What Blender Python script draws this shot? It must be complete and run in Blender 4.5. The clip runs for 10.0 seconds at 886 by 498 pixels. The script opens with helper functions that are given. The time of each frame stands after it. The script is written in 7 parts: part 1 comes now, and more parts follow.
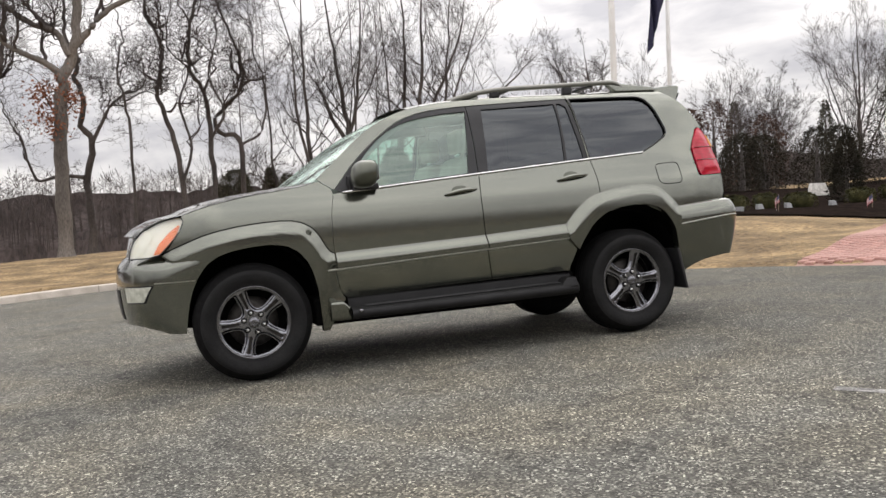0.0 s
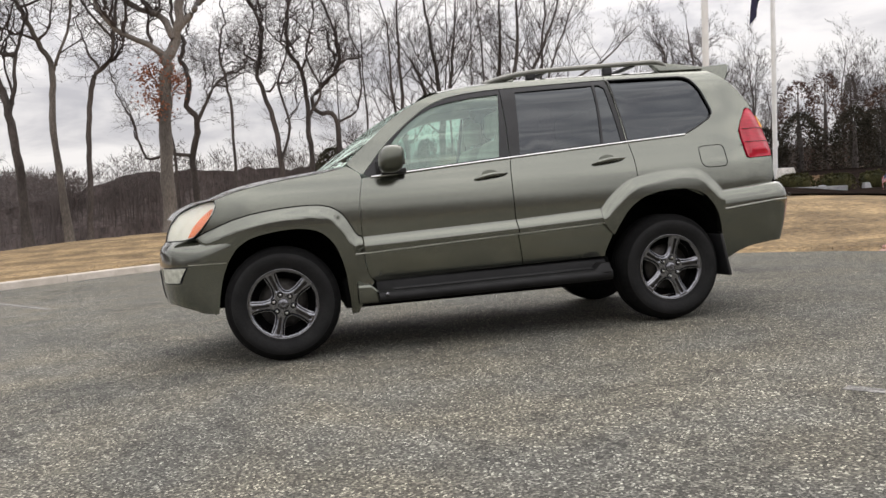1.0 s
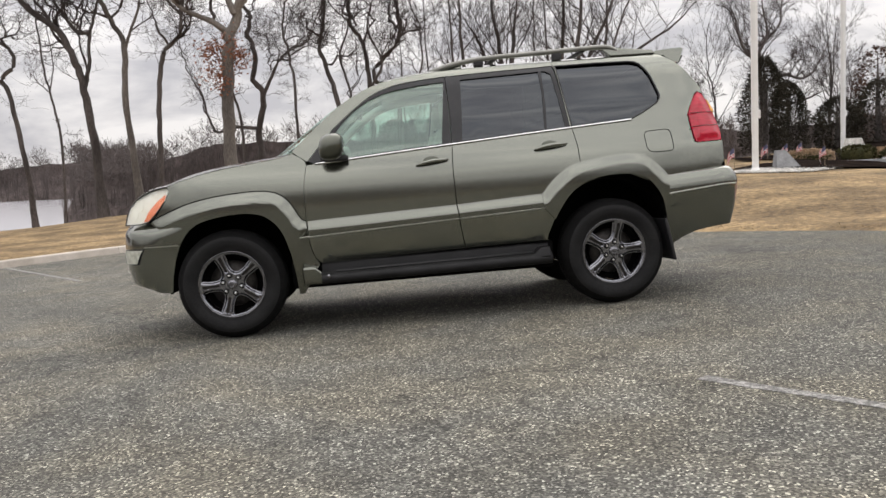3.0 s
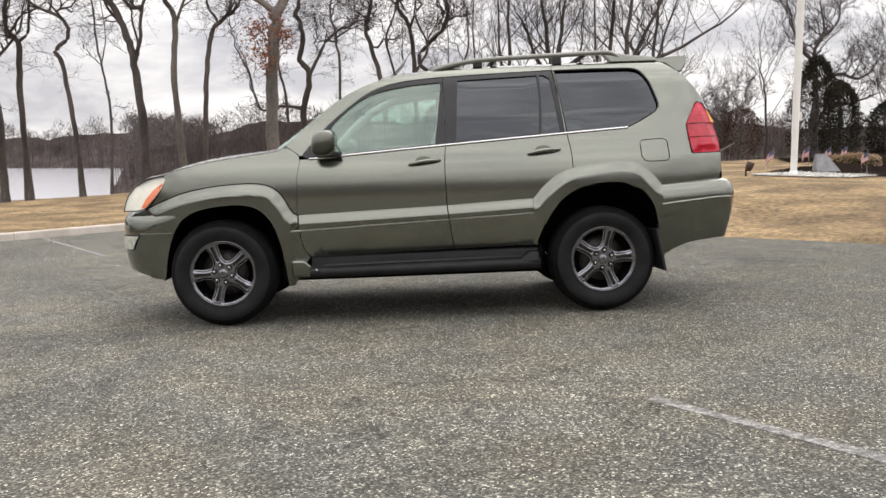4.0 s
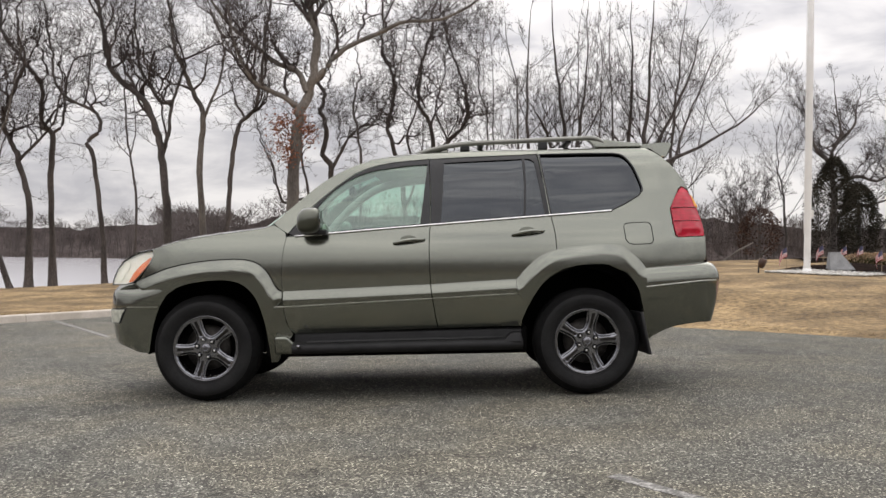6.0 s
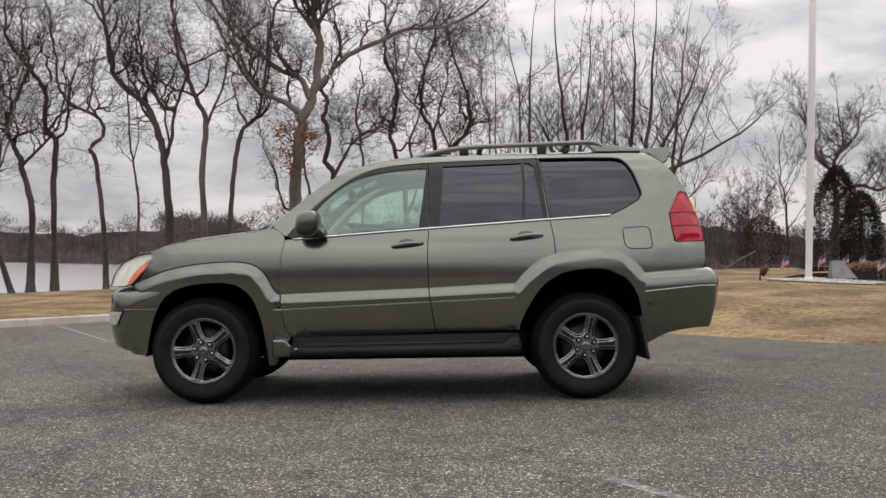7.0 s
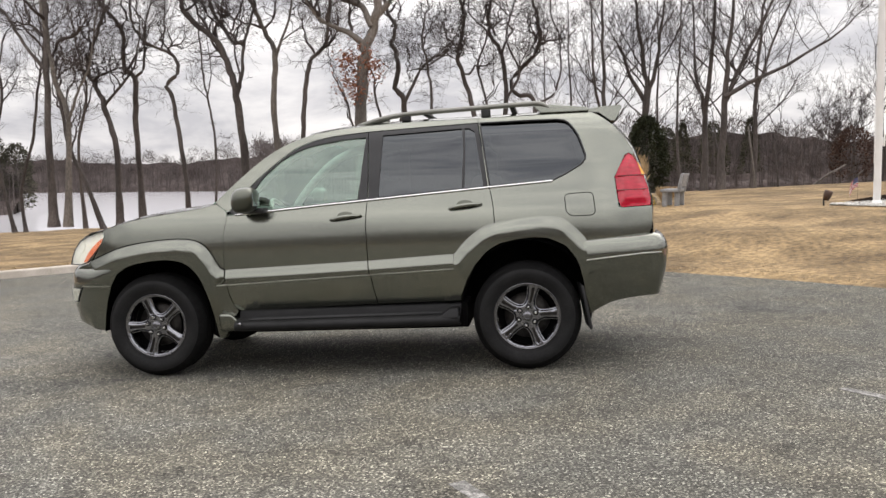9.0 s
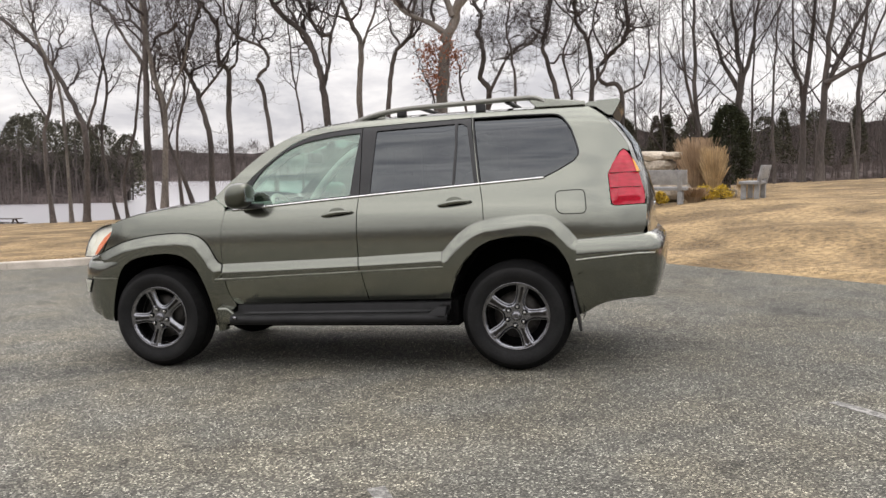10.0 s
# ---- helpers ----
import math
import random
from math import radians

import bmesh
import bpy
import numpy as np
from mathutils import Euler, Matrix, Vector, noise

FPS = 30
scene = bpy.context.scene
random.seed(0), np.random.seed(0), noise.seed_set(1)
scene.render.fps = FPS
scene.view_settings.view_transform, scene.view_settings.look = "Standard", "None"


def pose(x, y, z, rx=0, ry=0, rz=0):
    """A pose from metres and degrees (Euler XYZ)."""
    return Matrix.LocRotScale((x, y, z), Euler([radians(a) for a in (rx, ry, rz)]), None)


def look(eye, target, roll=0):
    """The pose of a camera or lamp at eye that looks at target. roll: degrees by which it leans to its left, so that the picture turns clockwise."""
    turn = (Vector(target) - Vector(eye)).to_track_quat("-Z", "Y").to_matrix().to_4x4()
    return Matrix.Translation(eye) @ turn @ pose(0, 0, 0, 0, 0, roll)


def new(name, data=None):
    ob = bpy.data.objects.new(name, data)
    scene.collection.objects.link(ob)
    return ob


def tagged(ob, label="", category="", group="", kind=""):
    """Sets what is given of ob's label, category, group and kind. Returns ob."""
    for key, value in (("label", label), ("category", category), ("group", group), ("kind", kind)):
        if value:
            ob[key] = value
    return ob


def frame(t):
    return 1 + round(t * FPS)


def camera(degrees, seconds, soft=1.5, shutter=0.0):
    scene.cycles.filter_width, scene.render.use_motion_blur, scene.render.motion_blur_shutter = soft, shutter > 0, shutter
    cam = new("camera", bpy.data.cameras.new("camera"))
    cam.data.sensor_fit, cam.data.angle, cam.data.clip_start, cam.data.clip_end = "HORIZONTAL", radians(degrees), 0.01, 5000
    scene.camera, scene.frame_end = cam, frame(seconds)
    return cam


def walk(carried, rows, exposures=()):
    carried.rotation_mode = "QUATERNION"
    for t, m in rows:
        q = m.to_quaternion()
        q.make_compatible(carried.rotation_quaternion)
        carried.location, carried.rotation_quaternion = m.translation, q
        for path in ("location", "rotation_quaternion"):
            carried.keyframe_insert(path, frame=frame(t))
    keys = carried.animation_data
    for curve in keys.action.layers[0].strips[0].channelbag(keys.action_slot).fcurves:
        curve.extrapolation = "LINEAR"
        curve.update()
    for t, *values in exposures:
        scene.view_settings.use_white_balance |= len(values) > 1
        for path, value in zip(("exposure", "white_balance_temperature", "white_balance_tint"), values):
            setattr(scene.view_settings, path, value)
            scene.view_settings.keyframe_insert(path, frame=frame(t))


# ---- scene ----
cam = camera(55.0, 10.0)

# The car stands on a slight slope: TILT turns the level plan of the car park into the true upright world.
TILT = Matrix(((0.99939, 0.00031, -0.03497, 0), (0.00031, 0.99985, 0.01749, 0), (0.03497, -0.01749, 0.99924, 0), (0, 0, 0, 1)))
PATH = [
    (0, (-0.417, -5.628, 0.955), (0.17, -3.717, 0.888), -4.7),
    (0.5, (-0.174, -5.698, 0.958), (0.293, -3.755, 0.876), -3.9),
    (1, (0.091, -5.753, 0.97), (0.438, -3.786, 0.867), -4.5),
    (1.5, (0.328, -5.936, 0.989), (0.604, -3.957, 0.896), -4.7),
    (2, (0.546, -6.036, 0.993), (0.791, -4.053, 0.893), -4.7),
    (2.5, (0.806, -6.062, 0.987), (1.012, -4.076, 0.858), -5.1),
    (4, (1.47, -6.148, 1.105), (1.515, -4.158, 0.914), -2.1),
    (4.5, (1.646, -6.138, 1.144), (1.65, -4.144, 0.987), -1.4),
    (5, (1.739, -6.195, 1.179), (1.719, -4.198, 1.064), -1.1),
    (5.5, (1.748, -6.181, 1.041), (1.742, -4.181, 1.035), -1.2),
    (7, (1.784, -6.165, 0.94), (1.776, -4.166, 0.995), -0.8),
    (7.5, (1.87, -6.097, 1.14), (1.824, -4.097, 1.116), -1.1),
    (8, (2.224, -6.129, 1.228), (2.121, -4.133, 1.14), -0.7),
    (8.5, (2.568, -6.107, 1.26), (2.413, -4.117, 1.14), -1.4),
    (9, (2.936, -6.009, 1.301), (2.697, -4.028, 1.168), -2.5),
    (9.5, (3.363, -5.926, 1.324), (3.011, -3.962, 1.184), -2.3),
    (10, (3.695, -5.788, 1.319), (3.227, -3.849, 1.171), -2.3),
]
walk(cam, [(t, TILT @ look(e, g, r)) for t, e, g, r in PATH],
     exposures=[(0, 0, 6640, 11.5), (1, -.05, 6640, 11.5), (2.5, -.12, 6640, 11.5), (4, .14, 6640, 11.5), (4.75, .15, 6640, 11.5), (5.5, .05, 6640, 11.5), (7, -.40, 6640, 11.5), (7.5, -.40, 6640, 11.5), (8, -.22, 6640, 11.5), (8.5, .06, 6640, 11.5), (9, .1, 6640, 11.5), (10, .16, 6640, 11.5)])


def W(x, y, z=0.0):
    """A place of the car park's own plan, in the upright world."""
    return TILT @ Vector((x, y, z))


# ---------------------------------------------------------------- light
SUN_ELEV, SUN_ROT = radians(46), radians(30)
SUN_WAY = (math.sin(SUN_ROT) * math.cos(SUN_ELEV), math.cos(SUN_ROT) * math.cos(SUN_ELEV), math.sin(SUN_ELEV))
world = bpy.data.worlds.new("overcast_sky")
scene.world = world
world.use_nodes = True
wt = world.node_tree
wt.nodes.clear()


def wnode(kind, **values):
    n = wt.nodes.new(kind)
    for k, v in values.items():
        n.inputs[k].default_value = v
    return n


out = wnode("ShaderNodeOutputWorld")
bg = wnode("ShaderNodeBackground", Strength=1.04)
sky = wt.nodes.new("ShaderNodeTexSky")
sky.sky_type, sky.sun_disc = "NISHITA", False
sky.sun_elevation, sky.sun_rotation = SUN_ELEV, SUN_ROT
sky_dim = wt.nodes.new("ShaderNodeMix")
sky_dim.data_type, sky_dim.blend_type = "RGBA", "MULTIPLY"
sky_dim.inputs[0].default_value = 1.0
sky_dim.inputs[7].default_value = (0.07, 0.07, 0.07, 1)
coord = wt.nodes.new("ShaderNodeTexCoord")
sep = wt.nodes.new("ShaderNodeSeparateXYZ")
stretch = wt.nodes.new("ShaderNodeMapping")
stretch.inputs["Scale"].default_value = (1.0, 1.0, 3.2)
n1 = wnode("ShaderNodeTexNoise", Scale=6.5, Detail=6.0, Roughness=0.54, Distortion=0.3)
ramp = wt.nodes.new("ShaderNodeValToRGB")
ramp.color_ramp.elements[0].position, ramp.color_ramp.elements[0].color = 0.39, (0.575, 0.574, 0.612, 1)
ramp.color_ramp.elements[1].position, ramp.color_ramp.elements[1].color = 0.60, (0.95, 0.935, 0.935, 1)
# layers of cloud: bright low bands, a darker deck above them, brighter overhead
n2 = wnode("ShaderNodeTexNoise", Scale=1.7, Detail=5.0, Roughness=0.55)
wave = wt.nodes.new("ShaderNodeMath")
wave.operation = "MULTIPLY_ADD"
wave.inputs[1].default_value, wave.inputs[2].default_value = 0.22, -0.11
height = wt.nodes.new("ShaderNodeMath")
height.operation = "ADD"
deck = wt.nodes.new("ShaderNodeValToRGB")
stops = deck.color_ramp.elements
stops[0].position, stops[0].color = 0.14, (0.335, 0.335, 0.335, 1)
stops[1].position, stops[1].color = 1.0, (.92, .92, .92, 1)
for at, v in ((0.28, 0.42), (0.38, 0.62), (0.48, 0.72), (0.58, 0.66), (0.72, 0.74)):
    stops.new(at).color = (v, v, v, 1)
rise = wt.nodes.new("ShaderNodeMath")
rise.operation = "MULTIPLY"
rise.inputs[1].default_value = 3.0
cloud = wt.nodes.new("ShaderNodeMix")
cloud.data_type, cloud.blend_type = "RGBA", "MULTIPLY"
cloud.inputs[0].default_value = 1.0
both = wt.nodes.new("ShaderNodeMix")
both.data_type, both.blend_type = "RGBA", "MIX"
both.inputs[0].default_value = 0.93
link = wt.links.new
link(coord.outputs["Generated"], stretch.inputs["Vector"])
link(stretch.outputs[0], n1.inputs["Vector"])
link(n1.outputs[0], ramp.inputs[0])
link(coord.outputs["Generated"], sep.inputs[0])
link(stretch.outputs[0], n2.inputs["Vector"])
link(n2.outputs[0], wave.inputs[0])
link(sep.outputs[2], height.inputs[0])
link(wave.outputs[0], height.inputs[1])
link(height.outputs[0], deck.inputs[0])
link(deck.outputs[0], rise.inputs[0])
link(rise.outputs[0], cloud.inputs[7])
link(sky.outputs[0], sky_dim.inputs[6])
link(sky_dim.outputs[2], both.inputs[6])
# thinner, brighter cloud towards the hidden sun
dot = wt.nodes.new("ShaderNodeVectorMath")
dot.operation = "DOT_PRODUCT"
dot.inputs[1].default_value = SUN_WAY
glow = wt.nodes.new("ShaderNodeMapRange")
glow.interpolation_type = "SMOOTHSTEP"
glow.inputs["From Min"].default_value, glow.inputs["From Max"].default_value = 0.50, 0.92
glow.inputs["To Min"].default_value, glow.inputs["To Max"].default_value = 0.0, 0.12
thin = wt.nodes.new("ShaderNodeMix")
thin.data_type, thin.blend_type = "RGBA", "MIX"
thin.inputs[7].default_value = (1.12, 1.11, 1.10, 1)
link(coord.outputs["Generated"], dot.inputs[0])
link(dot.outputs["Value"], glow.inputs["Value"])
link(glow.outputs[0], thin.inputs[0])
link(ramp.outputs[0], thin.inputs[6])
link(thin.outputs[2], cloud.inputs[6])
link(cloud.outputs[2], both.inputs[7])
link(both.outputs[2], bg.inputs["Color"])
link(bg.outputs[0], out.inputs[0])

sun = new("sun", bpy.data.lights.new("sun", "SUN"))
sun.data.energy, sun.data.angle, sun.data.color = 0.75, radians(50), (1.0, 0.97, 0.92)
sun.matrix_world = look(SUN_WAY, (0, 0, 0))
scene.view_settings.exposure = 0.0

# ---------------------------------------------------------------- materials


def material(name, rough=0.6, metal=0.0, colour=(0.5, 0.5, 0.5), colour2=None, scale=5.0, detail=4.0, fine=None, bump=0.0,
             bump_scale=None, coat=0.0, coords="Object", stretch3=(1, 1, 1), spread=(0.35, 0.65), rand=0.0, island=False, spec=0.5):
    """A surface whose colour wanders between two tones at a broad scale, with a finer grain and relief on top."""
    m = bpy.data.materials.new(name)
    m.use_nodes = True
    t = m.node_tree
    b = t.nodes["Principled BSDF"]
    b.inputs["Roughness"].default_value, b.inputs["Metallic"].default_value = rough, metal
    b.inputs["Coat Weight"].default_value, b.inputs["Coat Roughness"].default_value = coat, 0.04
    b.inputs["Specular IOR Level"].default_value = spec
    b.inputs["Base Color"].default_value = (*colour, 1)
    if colour2 is None:
        return m
    tc = t.nodes.new("ShaderNodeTexCoord")
    mp = t.nodes.new("ShaderNodeMapping")
    mp.inputs["Scale"].default_value = stretch3
    t.links.new(tc.outputs[coords], mp.inputs["Vector"])
    no = t.nodes.new("ShaderNodeTexNoise")
    no.inputs["Scale"].default_value, no.inputs["Detail"].default_value = scale, detail
    t.links.new(mp.outputs[0], no.inputs["Vector"])
    cr = t.nodes.new("ShaderNodeValToRGB")
    cr.color_ramp.elements[0].position, cr.color_ramp.elements[1].position = spread
    cr.color_ramp.elements[0].color, cr.color_ramp.elements[1].color = (*colour, 1), (*colour2, 1)
    t.links.new(no.outputs[0], cr.inputs[0])
    last = cr.outputs[0]
    if fine:
        fs, amount = fine
        nf = t.nodes.new("ShaderNodeTexNoise")
        nf.inputs["Scale"].default_value, nf.inputs["Detail"].default_value = fs, 3.0
        t.links.new(mp.outputs[0], nf.inputs["Vector"])
        rg = t.nodes.new("ShaderNodeMapRange")
        rg.inputs["From Min"].default_value, rg.inputs["From Max"].default_value = 0.3, 0.7
        rg.inputs["To Min"].default_value, rg.inputs["To Max"].default_value = 1 - amount, 1 + amount
        t.links.new(nf.outputs[0], rg.inputs["Value"])
        mx = t.nodes.new("ShaderNodeMix")
        mx.data_type, mx.blend_type = "RGBA", "MULTIPLY"
        mx.inputs[0].default_value = 1.0
        t.links.new(last, mx.inputs[6])
        t.links.new(rg.outputs[0], mx.inputs[7])
        last = mx.outputs[2]
    if rand:
        src = t.nodes.new("ShaderNodeNewGeometry").outputs["Random Per Island"] if island else t.nodes.new("ShaderNodeObjectInfo").outputs["Random"]
        rr = t.nodes.new("ShaderNodeMapRange")
        rr.inputs["To Min"].default_value, rr.inputs["To Max"].default_value = 1 - rand, 1 + rand
        t.links.new(src, rr.inputs["Value"])
        mx = t.nodes.new("ShaderNodeMix")
        mx.data_type, mx.blend_type = "RGBA", "MULTIPLY"
        mx.inputs[0].default_value = 1.0
        t.links.new(last, mx.inputs[6])
        t.links.new(rr.outputs[0], mx.inputs[7])
        last = mx.outputs[2]
    t.links.new(last, b.inputs["Base Color"])
    if bump:
        nb = t.nodes.new("ShaderNodeTexNoise")
        nb.inputs["Scale"].default_value, nb.inputs["Detail"].default_value = bump_scale or scale * 6, 4.0
        t.links.new(mp.outputs[0], nb.inputs["Vector"])
        bp = t.nodes.new("ShaderNodeBump")
        bp.inputs["Strength"].default_value, bp.inputs["Distance"].default_value = 0.8, bump
        t.links.new(nb.outputs[0], bp.inputs["Height"])
        t.links.new(bp.outputs[0], b.inputs["Normal"])
    return m


def glass_pane(name, tint, gloss=(0.05, 0.9), film=(0.95, 0.97, 0.96)):
    """A thin pane: tinted see-through with a mirror film that grows towards the edge-on view."""
    m = bpy.data.materials.new(name)
    m.use_nodes = True
    t = m.node_tree
    t.nodes.clear()
    o = t.nodes.new("ShaderNodeOutputMaterial")
    tr = t.nodes.new("ShaderNodeBsdfTransparent")
    tr.inputs[0].default_value = (*tint, 1)
    gl = t.nodes.new("ShaderNodeBsdfGlossy")
    gl.inputs["Color"].default_value, gl.inputs["Roughness"].default_value = (*film, 1), 0.015
    fr = t.nodes.new("ShaderNodeFresnel")
    fr.inputs[0].default_value = 1.52
    rg = t.nodes.new("ShaderNodeMapRange")
    rg.inputs["From Min"].default_value, rg.inputs["From Max"].default_value = 0.03, 1.0
    rg.inputs["To Min"].default_value, rg.inputs["To Max"].default_value = gloss
    mx = t.nodes.new("ShaderNodeMixShader")
    t.links.new(fr.outputs[0], rg.inputs["Value"])
    t.links.new(rg.outputs[0], mx.inputs[0])
    t.links.new(tr.outputs[0], mx.inputs[1])
    t.links.new(gl.outputs[0], mx.inputs[2])
    t.links.new(mx.outputs[0], o.inputs[0])
    return m


PAINT = material("olive_grey_metallic_paint", 0.17, 0.96, (0.214, 0.223, 0.190), (0.242, 0.252, 0.216), 900, 2, coat=0.6)
# body paint darkened; shade low on the car is put into the colour
PAINT_SHADED = material("shaded_body_paint", 0.18, 0.96, (0.178, 0.186, 0.159), (0.202, 0.210, 0.181), 900, 2, coat=0.5)
BLACK = material("black_plastic", 0.5, 0.0, (0.012, 0.012, 0.013), (0.02, 0.02, 0.021), 40, fine=(300, 0.2))
TRIM = material("satin_black_trim", 0.3, 0.0, (0.01, 0.01, 0.011), (0.014, 0.014, 0.015), 30)
# near-black; the shade of gaps and cavities is put into the colour
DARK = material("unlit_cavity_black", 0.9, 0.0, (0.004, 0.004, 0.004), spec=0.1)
BOARD = material("running_board_plastic", 0.5, 0.0, (0.006, 0.006, 0.0065), (0.012, 0.012, 0.0125), 9, fine=(160, 0.2), bump=0.001, bump_scale=400, spec=0.28)
CHROME = material("satin_chrome", 0.18, 1.0, (0.72, 0.72, 0.71), (0.8, 0.8, 0.79), 30)
STRIPE = material("pale_metal_strip", 0.3, 0.8, (0.5, 0.5, 0.45), (0.56, 0.56, 0.5), 30)
RUBBER = material("tyre_rubber", 0.72, 0.0, (0.007, 0.007, 0.0075), (0.013, 0.013, 0.013), 7, fine=(90, 0.25), bump=0.002, bump_scale=120, spec=0.25)
# darker copy of RUBBER; the shade on the tread is put into its colour
TREAD = material("shaded_tread_rubber", 0.85, 0.0, (0.0035, 0.0035, 0.0037), (0.007, 0.007, 0.007), 30, spec=0.15)
ALLOY = material("gunmetal_alloy", 0.13, 0.97, (0.20, 0.204, 0.222), (0.25, 0.254, 0.272), 12, fine=(120, 0.12), coat=0.5)
ALLOY_LIP = material("worn_alloy_lip", 0.26, 0.95, (0.15, 0.15, 0.158), (0.23, 0.23, 0.24), 14, fine=(90, 0.15))
STEEL = material("brake_steel", 0.5, 0.9, (0.03, 0.028, 0.026), (0.06, 0.056, 0.052), 20, fine=(100, 0.2))
GLASS_F = glass_pane("green_tinted_glass", (0.58, 0.77, 0.68), (0.17, 0.85), (0.84, 0.98, 0.90))
GLASS_R = glass_pane("privacy_glass", (0.030, 0.033, 0.038), (0.078, 0.8), (0.90, 0.96, 1.0))
GLASS_L = glass_pane("clear_lens", (0.97, 0.975, 0.96), (0.07, 0.9))
# white, not mirror: the sky seen in the reflector is put into the colour
LAMP_WHITE = material("sky_white_reflector", 0.3, 0.0, (0.93, 0.91, 0.80), (0.97, 0.96, 0.88), 25, coat=0.5)
FOG = material("fog_lamp_glass", 0.4, 0.0, (0.40, 0.41, 0.34), (0.62, 0.63, 0.55), 22, coat=0.4)
LAMP_AMBER = material("amber_reflector", 0.2, 0.1, (0.86, 0.20, 0.055), (0.92, 0.28, 0.08), 40)
LAMP_YELLOW = material("yellow_lamp", 0.15, 0.0, (0.9, 0.36, 0.03), (0.95, 0.45, 0.05), 40, coat=1.0)
LAMP_RED = material("red_lamp", 0.12, 0.0, (0.40, 0.003, 0.020), (0.55, 0.006, 0.032), 18, coat=0.4, stretch3=(1, 1, 3))
GROOVE = material("dark_red_groove", 0.4, 0, (.12, .003, .008))
# body paint with dark reflections and recess shade put into the colour
PAINT_DARKENED = material("darkened_body_paint", 0.3, 0.9, (0.085, 0.09, 0.07), (0.10, 0.105, 0.082), 900, 2, coat=0.8)
# dark base stands in for the dark car body the mirror reflects
DARK_MIRROR = material("darkened_mirror_glass", 0.03, 1.0, (0.30, 0.31, 0.32), (0.33, 0.34, 0.35), 10)
RAIL = material("satin_grey_rail", 0.35, 0.7, (0.2, 0.2, 0.18), (0.24, 0.24, 0.215), 20)
LEATHER = material("grey_beige_leather", 0.55, 0.0, (0.46, 0.45, 0.39), (0.54, 0.53, 0.47), 12, fine=(200, 0.08))
DASH = material("grey_dashboard", 0.6, 0.0, (0.16, 0.16, 0.15), (0.2, 0.2, 0.19), 12)
HEADLINER = material("pale_headliner", 0.9, 0.0, (0.45, 0.45, 0.42), (0.5, 0.5, 0.47), 12)

BARK = material("grey_brown_bark", 0.9, 0.0, (0.052, 0.044, 0.041), (0.120, 0.103, 0.095), 1.6, 5, fine=(26, 0.35), bump=0.03, bump_scale=24, stretch3=(1, 1, 0.28), rand=0.22)
BARK_PALE = material("pale_oak_bark", 0.9, 0.0, (0.090, 0.080, 0.072), (0.21, 0.186, 0.165), 1.1, 5, fine=(24, 0.35), bump=0.03, bump_scale=22, stretch3=(1, 1, 0.3))
TWIG = material("winter_twigs", 0.9, 0.0, (0.040, 0.031, 0.030), (0.082, 0.065, 0.060), 1.2, rand=0.15)
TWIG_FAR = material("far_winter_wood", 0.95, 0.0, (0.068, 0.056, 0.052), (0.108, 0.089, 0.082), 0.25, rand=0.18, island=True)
THICKET = material("brown_thicket", 0.98, 0.0, (0.064, 0.050, 0.047), (0.114, 0.091, 0.084), 0.35, 6, fine=(3.0, 0.45), bump=0.25, bump_scale=3.0, stretch3=(1, 1, 0.35))
PINE = material("dark_evergreen", 0.95, 0.0, (0.024, 0.023, 0.017), (0.056, 0.049, 0.036), 1.1, fine=(14, 0.25), rand=0.2, island=True, spec=0.12)
# paler copy of PINE with the haze of distance put into the colour
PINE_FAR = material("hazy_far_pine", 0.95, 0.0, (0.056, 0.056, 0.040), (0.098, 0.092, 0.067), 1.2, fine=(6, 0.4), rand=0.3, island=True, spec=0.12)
BOXWOOD = material("bronze_green_hedge", 0.85, 0.0, (0.030, 0.033, 0.014), (0.075, 0.068, 0.028), 3, fine=(30, 0.4), rand=0.35, island=True, spec=0.12)
HOLLY = material("deep_green_shrub_leaf", 0.6, 0.0, (0.020, 0.024, 0.012), (0.045, 0.050, 0.026), 3, fine=(30, 0.4), rand=0.4, island=True, spec=0.12)
GOLD = material("yellow_shrub_leaf", 0.7, 0.0, (0.42, 0.28, 0.02), (0.62, 0.44, 0.05), 5, rand=0.35, island=True)
STRAW = material("dry_ornamental_grass", 0.85, 0.0, (0.36, 0.25, 0.13), (0.58, 0.43, 0.25), 3, rand=0.3, island=True)
STRAW_DARK = material("russet_ornamental_grass", 0.85, 0.0, (0.30, 0.21, 0.13), (0.44, 0.32, 0.21), 3, rand=0.3, island=True)
DEADLEAF = material("rust_oak_leaf", 0.8, 0.0, (0.17, 0.065, 0.035), (0.32, 0.13, 0.07), 3, rand=0.4, island=True)
RUSSET = material("russet_winter_leaf", 0.85, 0.0, (0.050, 0.032, 0.026), (0.110, 0.064, 0.046), 3, rand=0.35, island=True, spec=0.12)
LAWN = material("dormant_lawn", 0.95, 0.0, (0.138, 0.091, 0.041), (0.33, 0.229, 0.113), 0.9, 9, fine=(11, 0.48), bump=0.04, bump_scale=24, spread=(0.38, 0.64))
BLADE = material("dry_grass_blade", 0.9, 0.0, (0.20, 0.14, 0.066), (0.36, 0.26, 0.138), 0.8, 5, rand=0.35, island=True)
MULCH = material("dark_mulch", 0.98, 0.0, (0.011, 0.009, 0.008), (0.026, 0.019, 0.016), 4, fine=(40, 0.5), bump=0.03, bump_scale=40, spec=0.0)
PALE_STONE = material("white_marble_chips", 0.8, 0.0, (0.46, 0.44, 0.40), (0.68, 0.66, 0.62), 9, fine=(45, 0.3), bump=0.03, bump_scale=40, rand=0.15, island=True)
